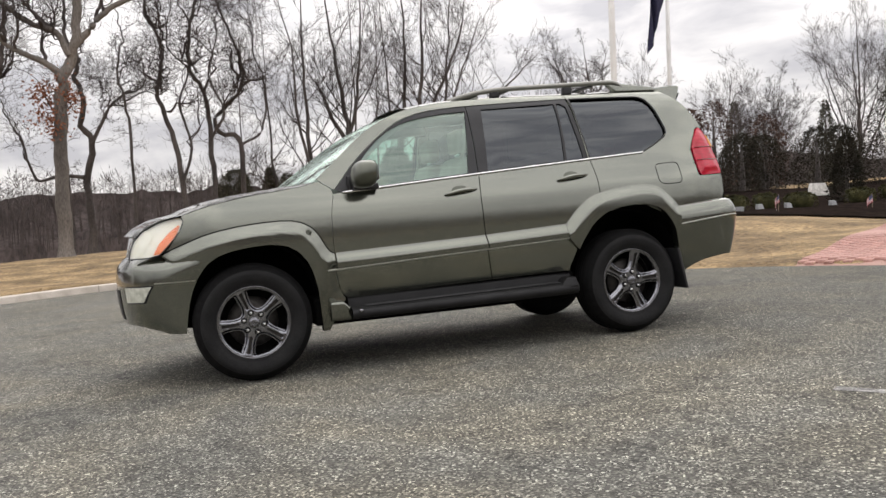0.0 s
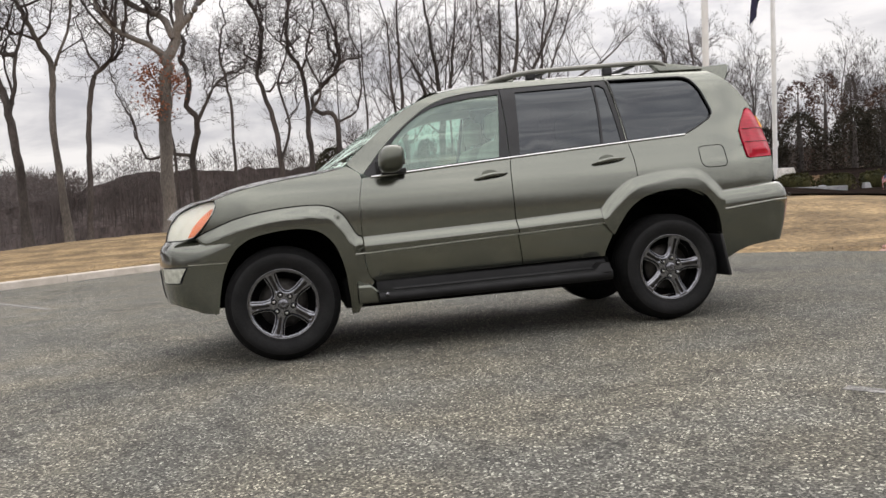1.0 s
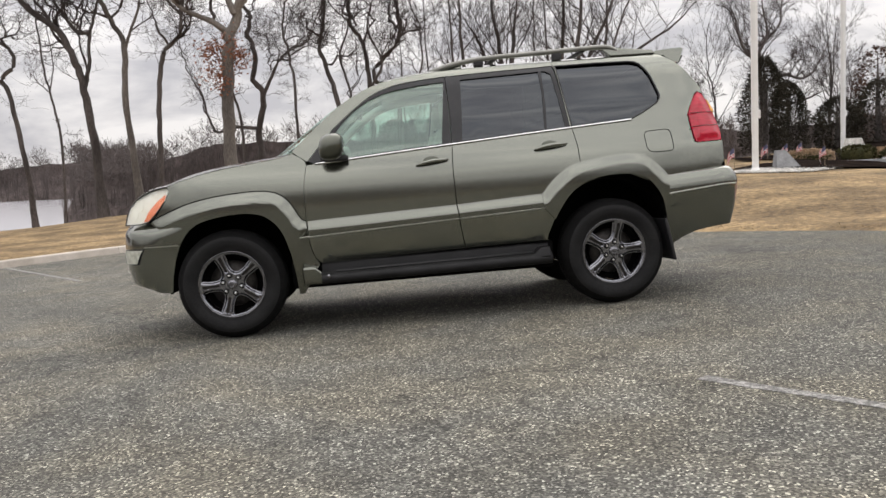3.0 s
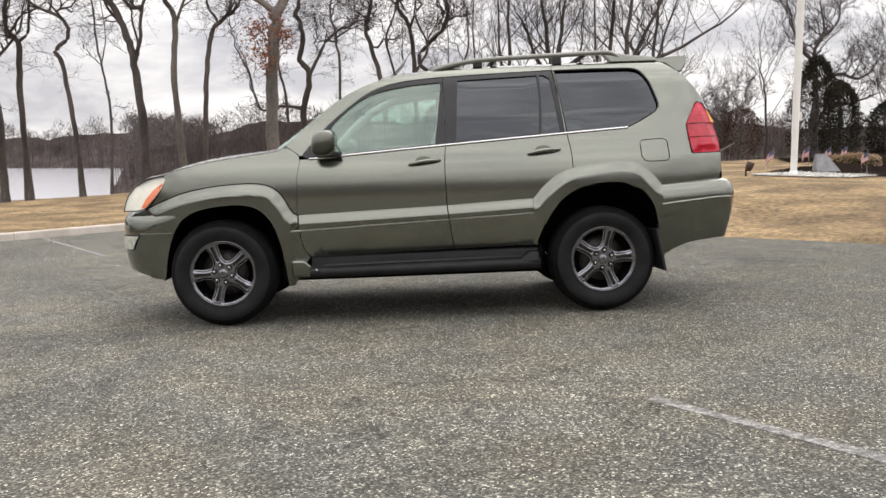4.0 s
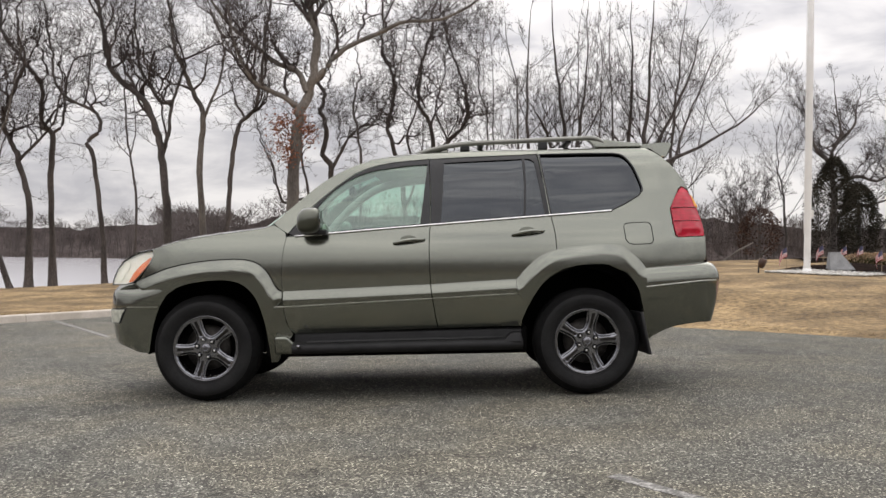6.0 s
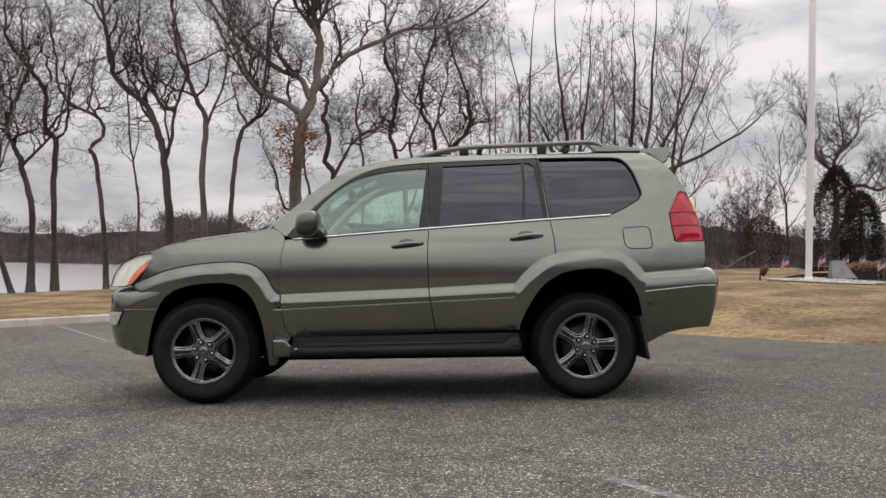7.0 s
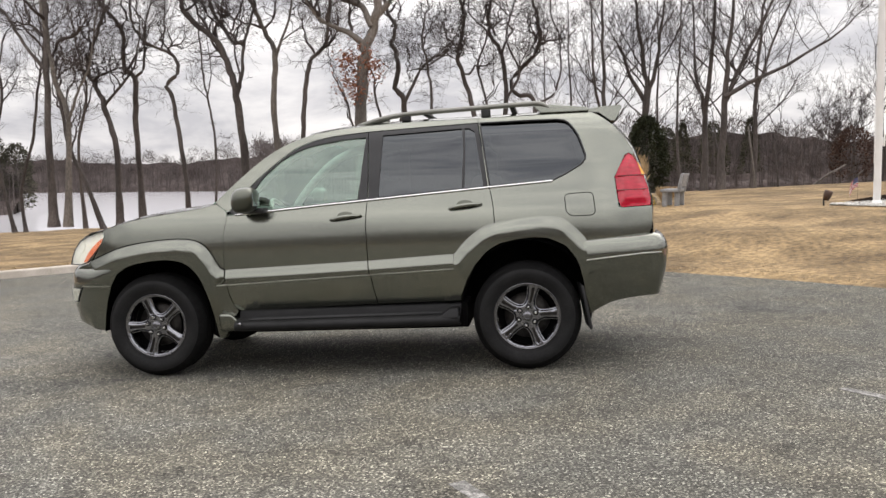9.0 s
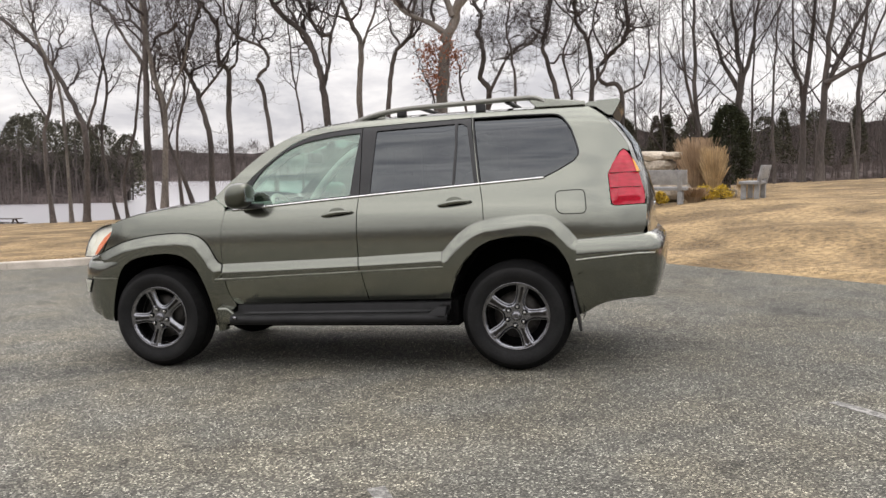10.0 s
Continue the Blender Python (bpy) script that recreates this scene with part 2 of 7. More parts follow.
GRANITE = material("grey_granite", 0.6, 0.0, (0.22, 0.225, 0.23), (0.31, 0.315, 0.32), 6, fine=(160, 0.25), bump=0.002, bump_scale=200, rand=0.1)
CONCRETE = material("pale_kerb_concrete", 0.9, 0.0, (0.50, 0.45, 0.385), (0.66, 0.60, 0.53), 2.5, 6, fine=(60, 0.15), bump=0.004, bump_scale=80, rand=0.08)
BOULDER = material("sandstone_boulder", 0.9, 0.0, (0.32, 0.27, 0.21), (0.48, 0.42, 0.34), 2.2, 6, fine=(18, 0.2), bump=0.02, bump_scale=16, rand=0.2)
PAVER = material("pink_brick_paver", 0.9, 0.0, (0.40, 0.225, 0.19), (0.49, 0.295, 0.25), 1.5, 5, fine=(40, 0.15), rand=0.12, bump=0.003, bump_scale=60)
PAVER_BED = material("paver_joint_sand", 0.95, 0.0, (0.34, 0.20, 0.165), (0.40, 0.25, 0.21), 3)
WHITE_POLE = material("white_painted_pole", 0.4, 0.0, (0.74, 0.74, 0.72), (0.82, 0.82, 0.8), 3)
NAVY = material("navy_flag_cloth", 0.8, 0.0, (0.016, 0.016, 0.045), (0.028, 0.028, 0.07), 8)
CANTON = material("faded_blue_cloth", 0.8, 0.0, (0.07, 0.07, 0.13), (0.10, 0.10, 0.17), 20)
FLAG_RED = material("red_cloth", 0.8, 0.0, (0.42, 0.06, 0.075), (0.5, 0.09, 0.1), 20)
FLAG_WHITE = material("white_cloth", 0.8, 0.0, (0.62, 0.58, 0.57), (0.72, 0.68, 0.67), 20)
WOODSTICK = material("weathered_wood", 0.85, 0.0, (0.2, 0.15, 0.1), (0.32, 0.25, 0.18), 12, stretch3=(1, 1, 0.2))
DARKWOOD = material("dark_weathered_timber", 0.9, 0.0, (0.035, 0.028, 0.025), (0.07, 0.056, 0.05), 6)
LINE = material("worn_white_line", 0.9, 0.0, (0.14, 0.137, 0.128), (0.33, 0.322, 0.30), 26, 8, fine=(90, 0.6), spread=(0.42, 0.64))


def asphalt():
    m = bpy.data.materials.new("aged_asphalt")
    m.use_nodes = True
    t = m.node_tree
    b = t.nodes["Principled BSDF"]
    b.inputs["Roughness"].default_value = 0.86
    b.inputs["Specular IOR Level"].default_value = 0.35
    tc = t.nodes.new("ShaderNodeTexCoord")
    L = t.links.new

    def noise_at(scale, detail=3.0, rough=0.5):
        n = t.nodes.new("ShaderNodeTexNoise")
        n.inputs["Scale"].default_value, n.inputs["Detail"].default_value, n.inputs["Roughness"].default_value = scale, detail, rough
        L(tc.outputs["Object"], n.inputs["Vector"])
        return n.outputs[0]

    def ramp_of(src, p0, c0, p1, c1):
        r = t.nodes.new("ShaderNodeValToRGB")
        r.color_ramp.elements[0].position, r.color_ramp.elements[0].color = p0, (*c0, 1)
        r.color_ramp.elements[1].position, r.color_ramp.elements[1].color = p1, (*c1, 1)
        L(src, r.inputs[0])
        return r.outputs[0]

    def mult(a, c):
        x = t.nodes.new("ShaderNodeMix")
        x.data_type, x.blend_type = "RGBA", "MULTIPLY"
        x.inputs[0].default_value = 1.0
        L(a, x.inputs[6])
        L(c, x.inputs[7])
        return x.outputs[2]

    vor = t.nodes.new("ShaderNodeTexVoronoi")
    vor.inputs["Scale"].default_value = 112.0
    L(tc.outputs["Object"], vor.inputs["Vector"])
    grey = t.nodes.new("ShaderNodeRGBToBW")
    L(vor.outputs["Color"], grey.inputs[0])
    stones = t.nodes.new("ShaderNodeValToRGB")
    e = stones.color_ramp.elements
    e[0].position, e[0].color = 0.25, (0.058, 0.055, 0.050, 1)
    e[1].position, e[1].color = 0.94, (0.74, 0.72, 0.646, 1)
    for at, tone in ((0.60, (0.136, 0.131, 0.118, 1)), (0.80, (0.284, 0.275, 0.247, 1))):
        e.new(at).color = tone
    L(grey.outputs[0], stones.inputs[0])
    patch = mult(ramp_of(noise_at(0.55, 6.0, 0.6), 0.3, (0.70, 0.71, 0.71), 0.7, (1.16, 1.15, 1.11)), ramp_of(noise_at(0.16, 4.0, 0.6), 0.35, (0.86, 0.855, 0.83), 0.65, (1.10, 1.09, 1.06)))
    blotch = mult(ramp_of(noise_at(4.5, 5.0, 0.6), 0.3, (0.80, 0.80, 0.80), 0.7, (1.14, 1.14, 1.14)), ramp_of(noise_at(1.3, 3.0, 0.5), 0.38, (0.96, 0.985, 0.99), 0.62, (1.04, 1.02, 0.94)))
    place = t.nodes.new("ShaderNodeSeparateXYZ")
    L(tc.outputs["Object"], place.inputs[0])
    # asphalt tone gets darker along x, from 1.5 to 6 m
    tone_x = ramp_of(place.outputs[0], 0.0, (1, 1, 1), 1.0, (0.78, 0.775, 0.755))
    far = t.nodes.new("ShaderNodeMapRange")
    far.inputs["From Min"].default_value, far.inputs["From Max"].default_value = 1.5, 6.0
    L(place.outputs[0], far.inputs["Value"])
    L(far.outputs[0], tone_x.node.inputs[0])
    # hairline cracks wandering over the old surface
    off = t.nodes.new("ShaderNodeMath")
    off.operation = "SUBTRACT"
    off.inputs[1].default_value = 0.5
    L(noise_at(0.42, 6.0, 0.55), off.inputs[0])
    size = t.nodes.new("ShaderNodeMath")
    size.operation = "ABSOLUTE"
    L(off.outputs[0], size.inputs[0])
    cracks = ramp_of(size.outputs[0], 0.001, (0.62, 0.62, 0.62), 0.007, (1, 1, 1))
    L(mult(mult(mult(mult(stones.outputs[0], patch), blotch), tone_x), cracks), b.inputs["Base Color"])
    bp = t.nodes.new("ShaderNodeBump")
    bp.inputs["Strength"].default_value, bp.inputs["Distance"].default_value = 0.8, 0.006
    L(vor.outputs["Distance"], bp.inputs["Height"])
    L(bp.outputs[0], b.inputs["Normal"])
    return m


ASPHALT = asphalt()


def water_material():
    m = bpy.data.materials.new("sky_pale_lake_water")
    m.use_nodes = True
    t = m.node_tree
    b = t.nodes["Principled BSDF"]
    # pale base colour stands in for bright sky reflected off the ripples
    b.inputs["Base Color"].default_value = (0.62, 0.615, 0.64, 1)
    b.inputs["Roughness"].default_value = 0.14
    b.inputs["IOR"].default_value = 1.33
    n = t.nodes.new("ShaderNodeTexNoise")
    n.inputs["Scale"].default_value, n.inputs["Detail"].default_value = 0.6, 4.0
    tc = t.nodes.new("ShaderNodeTexCoord")
    t.links.new(tc.outputs["Object"], n.inputs["Vector"])
    bp = t.nodes.new("ShaderNodeBump")
    bp.inputs["Strength"].default_value, bp.inputs["Distance"].default_value = 0.15, 0.08
    t.links.new(n.outputs[0], bp.inputs["Height"])
    t.links.new(bp.outputs[0], b.inputs["Normal"])
    return m


WATER = water_material()

# ---------------------------------------------------------------- mesh helpers


def mesh_of(name, verts, faces, mat, smooth=True, normals=None):
    me = bpy.data.meshes.new(name)
    me.from_pydata([tuple(map(float, v)) for v in verts], [], [tuple(int(i) for i in f) for f in faces])
    for m in mat if isinstance(mat, (list, tuple)) else (mat,):
        me.materials.append(m)
    me.polygons.foreach_set("use_smooth", [smooth] * len(me.polygons))
    if normals is not None:
        me.normals_split_custom_set_from_vertices([tuple(map(float, n)) for n in normals])
    me.update()
    return me


def part(name, me, parent=None, label=""):
    ob = new(name, me)
    if parent is not None:
        ob.parent = parent
    return tagged(ob, label)


def thing(name, label, category, m=None, group="", kind="", me=None):
    ob = new(name, me)
    if m is not None:
        ob.matrix_world = m
    return tagged(ob, label, category, group, kind)


def bm_mesh(name, bm, mat, smooth=False):
    me = bpy.data.meshes.new(name)
    bm.to_mesh(me)
    bm.free()
    for m in mat if isinstance(mat, (list, tuple)) else (mat,):
        me.materials.append(m)
    me.polygons.foreach_set("use_smooth", [smooth] * len(me.polygons))
    return me


def box(name, x0, x1, y0, y1, z0, z1, mat, bevel=0.0, segs=2, shear=None):
    """A block between two corners with rounded edges; shear(v) may bend it."""
    bm = bmesh.new()
    bmesh.ops.create_cube(bm, size=1.0)
    for v in bm.verts:
        v.co = Vector((x0 + (v.co.x + 0.5) * (x1 - x0), y0 + (v.co.y + 0.5) * (y1 - y0), z0 + (v.co.z + 0.5) * (z1 - z0)))
    if bevel:
        bmesh.ops.bevel(bm, geom=list(bm.edges), offset=bevel, segments=segs, profile=0.7, affect="EDGES")
    if shear:
        for v in bm.verts:
            v.co = Vector(shear(v.co))
    return bm_mesh(name, bm, mat, smooth=bevel > 0)


def lathe(name, profile, mat, steps=48, axis="y", smooth=True):
    """Turns a profile of (radius, along) round an axis through the origin."""
    v, f = [], []
    n = len(profile)
    for i in range(steps):
        a = 2 * math.pi * i / steps
        for r, h in profile:
            v.append((r * math.cos(a), h, r * math.sin(a)) if axis == "y" else (r * math.cos(a), r * math.sin(a), h))
    for i in range(steps):
        j = (i + 1) % steps
        for k in range(n - 1):
            q = (i * n + k, i * n + k + 1, j * n + k + 1, j * n + k)
            f.append(q if axis == "y" else q[::-1])
    return mesh_of(name, v, f, mat, smooth)


class Tubes:
    """Collects tapered tubes, leaves and blades into one mesh."""

    def __init__(self):
        self.v, self.f, self.n = [], [], 0

    def tube(self, pts, radii, sides=5, cap=True):
        p = np.asarray(pts, float)
        r = np.asarray(radii, float)
        d = np.gradient(p, axis=0)
        d /= np.linalg.norm(d, axis=1, keepdims=True) + 1e-9
        ref = np.where(np.abs(d[:, 2:3]) > 0.8, np.array([[1.0, 0, 0]]), np.array([[0, 0, 1.0]]))
        a = np.cross(d, ref)
        a /= np.linalg.norm(a, axis=1, keepdims=True) + 1e-9
        b = np.cross(d, a)
        ang = np.arange(sides) * 2 * math.pi / sides
        ring = p[:, None, :] + r[:, None, None] * (np.cos(ang)[None, :, None] * a[:, None, :] + np.sin(ang)[None, :, None] * b[:, None, :])
        n = len(p)
        self.v.append(ring.reshape(-1, 3))
        base = self.n
        for i in range(n - 1):
            for k in range(sides):
                k2 = (k + 1) % sides
                self.f.append((base + i * sides + k, base + i * sides + k2, base + (i + 1) * sides + k2, base + (i + 1) * sides + k))
        if cap:
            self.f.append(tuple(base + (n - 1) * sides + k for k in range(sides)))
        self.n += n * sides

    def leaf(self, at, along, across, bend=0.0):
        a, u, w = (np.asarray(q, float) for q in (at, along, across))
        up = np.cross(u, w)
        up = up / (np.linalg.norm(up) + 1e-9) * bend
        self.v.append(np.array([a, a + 0.5 * u - 0.5 * w + up, a + u, a + 0.5 * u + 0.5 * w + up]))
        self.f.append((self.n, self.n + 1, self.n + 2, self.n + 3))
        self.n += 4

    def mesh(self, name, mat, smooth=True):
        return mesh_of(name, np.concatenate(self.v), self.f, mat, smooth)


def curve_points(pts, per=4):
    """A smooth line through a few control points."""
    p = np.asarray(pts, float)
    if len(p) < 3:
        return p
    e = np.vstack([2 * p[0] - p[1], p, 2 * p[-1] - p[-2]])
    res = []
    for i in range(1, len(e) - 2):
        for s in np.arange(per) / per:
            a, b, c, d = e[i - 1], e[i], e[i + 1], e[i + 2]
            res.append(0.5 * (2 * b + (c - a) * s + (2 * a - 5 * b + 4 * c - d) * s * s + (3 * b - a - 3 * c + d) * s ** 3))
    res.append(p[-1])
    return np.array(res)


def spline(xs, ys):
    """The natural cubic through the points, as a function of arrays; straight beyond its ends."""
    x, y = np.asarray(xs, float), np.asarray(ys, float)
    n, h = len(x), np.diff(x)
    A, r = np.eye(n), np.zeros(n)
    for i in range(1, n - 1):
        A[i, i - 1:i + 2] = h[i - 1], 2 * (h[i - 1] + h[i]), h[i]
        r[i] = 6 * ((y[i + 1] - y[i]) / h[i] - (y[i] - y[i - 1]) / h[i - 1])
    m = np.linalg.solve(A, r)

    def f(q):
        q = np.clip(np.asarray(q, float), x[0], x[-1])
        i = np.clip(np.searchsorted(x, q) - 1, 0, n - 2)
        a, b = x[i + 1] - q, q - x[i]
        return (m[i] * a ** 3 + m[i + 1] * b ** 3) / (6 * h[i]) + (y[i] / h[i] - m[i] * h[i] / 6) * a + (y[i + 1] / h[i] - m[i + 1] * h[i] / 6) * b

    return f


def in_poly(poly, pts):
    p, q = np.asarray(poly, float), np.asarray(pts, float)
    res = np.zeros(len(q), bool)
    for (x0, y0), (x1, y1) in zip(p, np.roll(p, -1, axis=0)):
        hit = (y0 > q[:, 1]) != (y1 > q[:, 1])
        if y0 != y1:
            res ^= hit & (q[:, 0] < (x1 - x0) * (q[:, 1] - y0) / (y1 - y0) + x0)
    return res


def line_dist(line, x, z, closed=False):
    p = np.asarray(line, float)
    x, z = np.asarray(x, float), np.asarray(z, float)
    best = np.full(np.broadcast(x, z).shape, 1e9)
    for (ax, az), (bx, bz) in zip(p[:-1], p[1:]) if not closed else zip(p, np.roll(p, -1, axis=0)):
        ux, uz = bx - ax, bz - az
        s = np.clip(((x - ax) * ux + (z - az) * uz) / (ux * ux + uz * uz + 1e-12), 0, 1)
        best = np.minimum(best, np.hypot(x - ax - s * ux, z - az - s * uz))
    return best


def dense(poly, step, closed=True):
    p = [np.asarray(q, float) for q in poly]
    res = []
    pairs = list(zip(p, p[1:] + p[:1])) if closed else list(zip(p[:-1], p[1:]))
    for a, b in pairs:
        n = max(1, int(np.ceil(np.linalg.norm(b - a) / step)))
        res += [a + (b - a) * k / n for k in range(n)]
    if not closed:
        res.append(p[-1])
    return np.array(res)


def triangulate(outline, holes=(), step=0.05):
    """Fills a flat outline, less its holes, with even triangles. Returns points, triangles and the border loops."""
    from mathutils import geometry
    loops = [dense(o, step) for o in (outline, *holes)]
    pts, edges = [], []
    for l in loops:
        b = len(pts)
        pts += list(l)
        edges += [(b + i, b + (i + 1) % len(l)) for i in range(len(l))]
    lo, hi = loops[0].min(0), loops[0].max(0)
    gx, gz = np.meshgrid(np.arange(lo[0] + step / 2, hi[0], step), np.arange(lo[1] + step / 2, hi[1], step))
    g = np.column_stack([gx.ravel(), gz.ravel()])
    keep = in_poly(loops[0], g)
    for l in loops[1:]:
        keep &= ~in_poly(l, g)
    for l in loops:
        keep &= line_dist(l, g[:, 0], g[:, 1], True) > step * 0.45
    pts += list(g[keep])
    v, _, f, *_ = geometry.delaunay_2d_cdt([Vector(p) for p in pts], edges, [], 0, 1e-6)
    v = np.array([tuple(p) for p in v])
    f = np.array([t for t in f if len(t) == 3])
    c = v[f].mean(1)
    keep = in_poly(loops[0], c)
    for l in loops[1:]:
        keep &= ~in_poly(l, c)
    return v, f[keep], loops

# ---------------------------------------------------------------- the car
# Plan of the car: x runs from the front axle back, y from the near flank inwards, z up from the tyres' foot.
YC = 0.94
GZ = spline([.25, .48, .62, .75, .86, .95, 1.05, 1.15, 1.22, 1.27, 1.45, 1.62, 1.74, 1.80, 1.86], [.195, .126, .083, .058, .0505, .0505, .057, .074, .094, .112, .157, .213, .258, .302, .37])


def side_y(x, z):
    """The depth of the car's flank."""
    x, z = np.asarray(x, float), np.asarray(z, float)
    return GZ(z) + .27 * np.clip((-.10 - x) / .72, 0, None) ** 2.3 + .075 * np.clip((x - 3.1) / .6, 0, None) ** 3


def ease(s):
    s = np.clip(s, 0, 1)
    return (s + .5 * s * s * (3 - 2 * s)) / 1.5


def smooth01(s):
    s = np.clip(s, 0, 1)
    return s * s * (3 - 2 * s)


def sheet(outline, f, holes=(), step=.05, lip=.018):
    """An outline in x and z, less its holes, laid on the surface y = f(x, z), with turned-in edges: points, faces, normals."""
    v, t, loops = triangulate(outline, holes, step)
    x, z = v[:, 0], v[:, 1]
    e = 2e-3
    nrm = np.column_stack([(f(x + e, z) - f(x - e, z)) / (2 * e), -np.ones(len(x)), (f(x, z + e) - f(x, z - e)) / (2 * e)])
    P = np.column_stack([x, f(x, z), z])
    F = [tuple(q) for q in t]
    V, N = list(P), list(nrm / np.linalg.norm(nrm, axis=1, keepdims=True))
    for k, l in enumerate(loops):
        if lip <= 0:
            break
        area = 0.5 * np.sum(l[:, 0] * np.roll(l[:, 1], -1) - np.roll(l[:, 0], -1) * l[:, 1])
        l = l if (area > 0) == (k == 0) else l[::-1]
        d = np.roll(l, -1, 0) - np.roll(l, 1, 0)
        d /= np.linalg.norm(d, axis=1, keepdims=True) + 1e-9
        b, n = len(V), len(l)
        yy = f(l[:, 0], l[:, 1])
        for depth in (0, lip):
            V += [(a[0], y + depth, a[1]) for a, y in zip(l, yy)]
            N += [(q[1], -.05, -q[0]) for q in d]
        F += [(b + i, b + n + i, b + n + (i + 1) % n, b + (i + 1) % n) for i in range(n)]
    return np.array(V), F, np.array(N)


def flank(name, outline, mat, parent, f=side_y, holes=(), step=.05, lip=.018, label="", both=True):
    """A panel of the flank, on both sides of the car."""
    V, F, N = sheet(outline, f, holes, step, lip)
    made = []
    for far in (False, True) if both else (False,):
        if far:
            V = V * (1, -1, 1) + (0, 2 * YC, 0)
            N = N * (1, -1, 1)
            F = [q[::-1] for q in F]
        made.append(part(name, mesh_of(name, V, F, mat, True, N), parent, label))
    return made


def grid_mesh(name, P, mat, flip=False, smooth=True):
    """A surface through a grid of points."""
    P = np.asarray(P, float)
    n, m = P.shape[:2]
    f = [(i * m + j, i * m + j + 1, (i + 1) * m + j + 1, (i + 1) * m + j) for i in range(n - 1) for j in range(m - 1)]
    return mesh_of(name, P.reshape(-1, 3), [q[::-1] for q in f] if flip else f, mat, smooth)


def facing(me, way):
    """Turns a mesh's faces so that most look along the given way."""
    way = Vector(way)
    if sum(p.normal.dot(way) * p.area for p in me.polygons) < 0:
        me.flip_normals()
    return me


def strip(name, line_a, line_b, f, mat, parent, label="", cols=90, rows=12, lip=.05, both=True):
    """A panel between two border lines, laid on y = f(x, z) as an even grid, with a turned-in edge all round."""
    A, B = (dense(l, .01, False) for l in (line_a, line_b))

    def pick(l, s):
        d = np.concatenate([[0], np.cumsum(np.linalg.norm(np.diff(l, axis=0), axis=1))])
        return np.column_stack([np.interp(s * d[-1], d, l[:, 0]), np.interp(s * d[-1], d, l[:, 1])])
    s = np.linspace(0, 1, cols + 1)
    a, b = pick(A, s), pick(B, s)
    w = np.linspace(0, 1, rows + 1) ** 1.35
    G = a[:, None, :] * (1 - w[None, :, None]) + b[:, None, :] * w[None, :, None]
    x, z = G[..., 0].ravel(), G[..., 1].ravel()
    e = 4e-3
    V = list(np.column_stack([x, f(x, z), z]))
    nr = np.column_stack([(f(x + e, z) - f(x - e, z)) / (2 * e), -np.ones(len(x)), (f(x, z + e) - f(x, z - e)) / (2 * e)])
    N = list(nr / np.linalg.norm(nr, axis=1, keepdims=True))
    m = rows + 1
    F = [(i * m + j, i * m + j + 1, (i + 1) * m + j + 1, (i + 1) * m + j) for i in range(cols) for j in range(rows)]
    q = V[F[0][0]], V[F[0][1]], V[F[0][3]]
    if np.cross(np.array(q[1]) - q[0], np.array(q[2]) - q[0])[1] > 0:
        F = [t[::-1] for t in F]
    ring = [i * m for i in range(cols + 1)] + [cols * m + j for j in range(1, m)] + [i * m + rows for i in range(cols - 1, -1, -1)] + [j for j in range(rows - 1, 0, -1)]
    k, n = len(V), len(ring)
    P2 = np.array([(x[i], z[i]) for i in ring])
    d = np.roll(P2, -1, 0) - np.roll(P2, 1, 0)
    d /= np.linalg.norm(d, axis=1, keepdims=True) + 1e-9
    area = np.sum(P2[:, 0] * np.roll(P2[:, 1], -1) - np.roll(P2[:, 0], -1) * P2[:, 1])
    sg = 1 if area > 0 else -1
    for depth in (0, lip):
        V += [np.array(V[i]) + (0, depth, 0) for i in ring]
        N += [np.array((sg * t[1], -.05, -sg * t[0])) for t in d]
    L = [(k + i, k + n + i, k + n + (i + 1) % n, k + (i + 1) % n) for i in range(n)]
    F += L if sg > 0 else [t[::-1] for t in L]
    made = []
    V, N = np.array(V), np.array(N)
    for far in (False, True) if both else (False,):
        if far:
            V, N, F = V * (1, -1, 1) + (0, 2 * YC, 0), N * (1, -1, 1), [t[::-1] for t in F]
        made.append(part(name, mesh_of(name, V, F, mat, True, N), parent, label))
    return made


def run(name, pts, radius, mat, parent, sides=6, label="", both=True, flat=1.0):
    """A thin bar or strip along points, on both sides."""
    made = []
    for far in (False, True) if both else (False,):
        q = np.asarray(pts, float)
        if far:
            q = q * (1, -1, 1) + (0, 2 * YC, 0)
        tb = Tubes()
        tb.tube(q, [radius] * len(q), sides)
        tb.f.append(tuple(range(sides))[::-1])
        made.append(part(name, tb.mesh(name, mat), parent, label))
    return made


def mirrored(name, me, parent, label="", at=Matrix.Identity(4)):
    """The same mesh on the near and the far side."""
    a = part(name, me, parent, label)
    a.matrix_local = at
    me2 = me.copy()
    me2.transform(at)
    me2.transform(Matrix.Diagonal((1, -1, 1, 1)))
    me2.transform(Matrix.Translation((0, 2 * YC, 0)))
    me2.flip_normals()
    b = part(name, me2, parent, label)
    return a, b


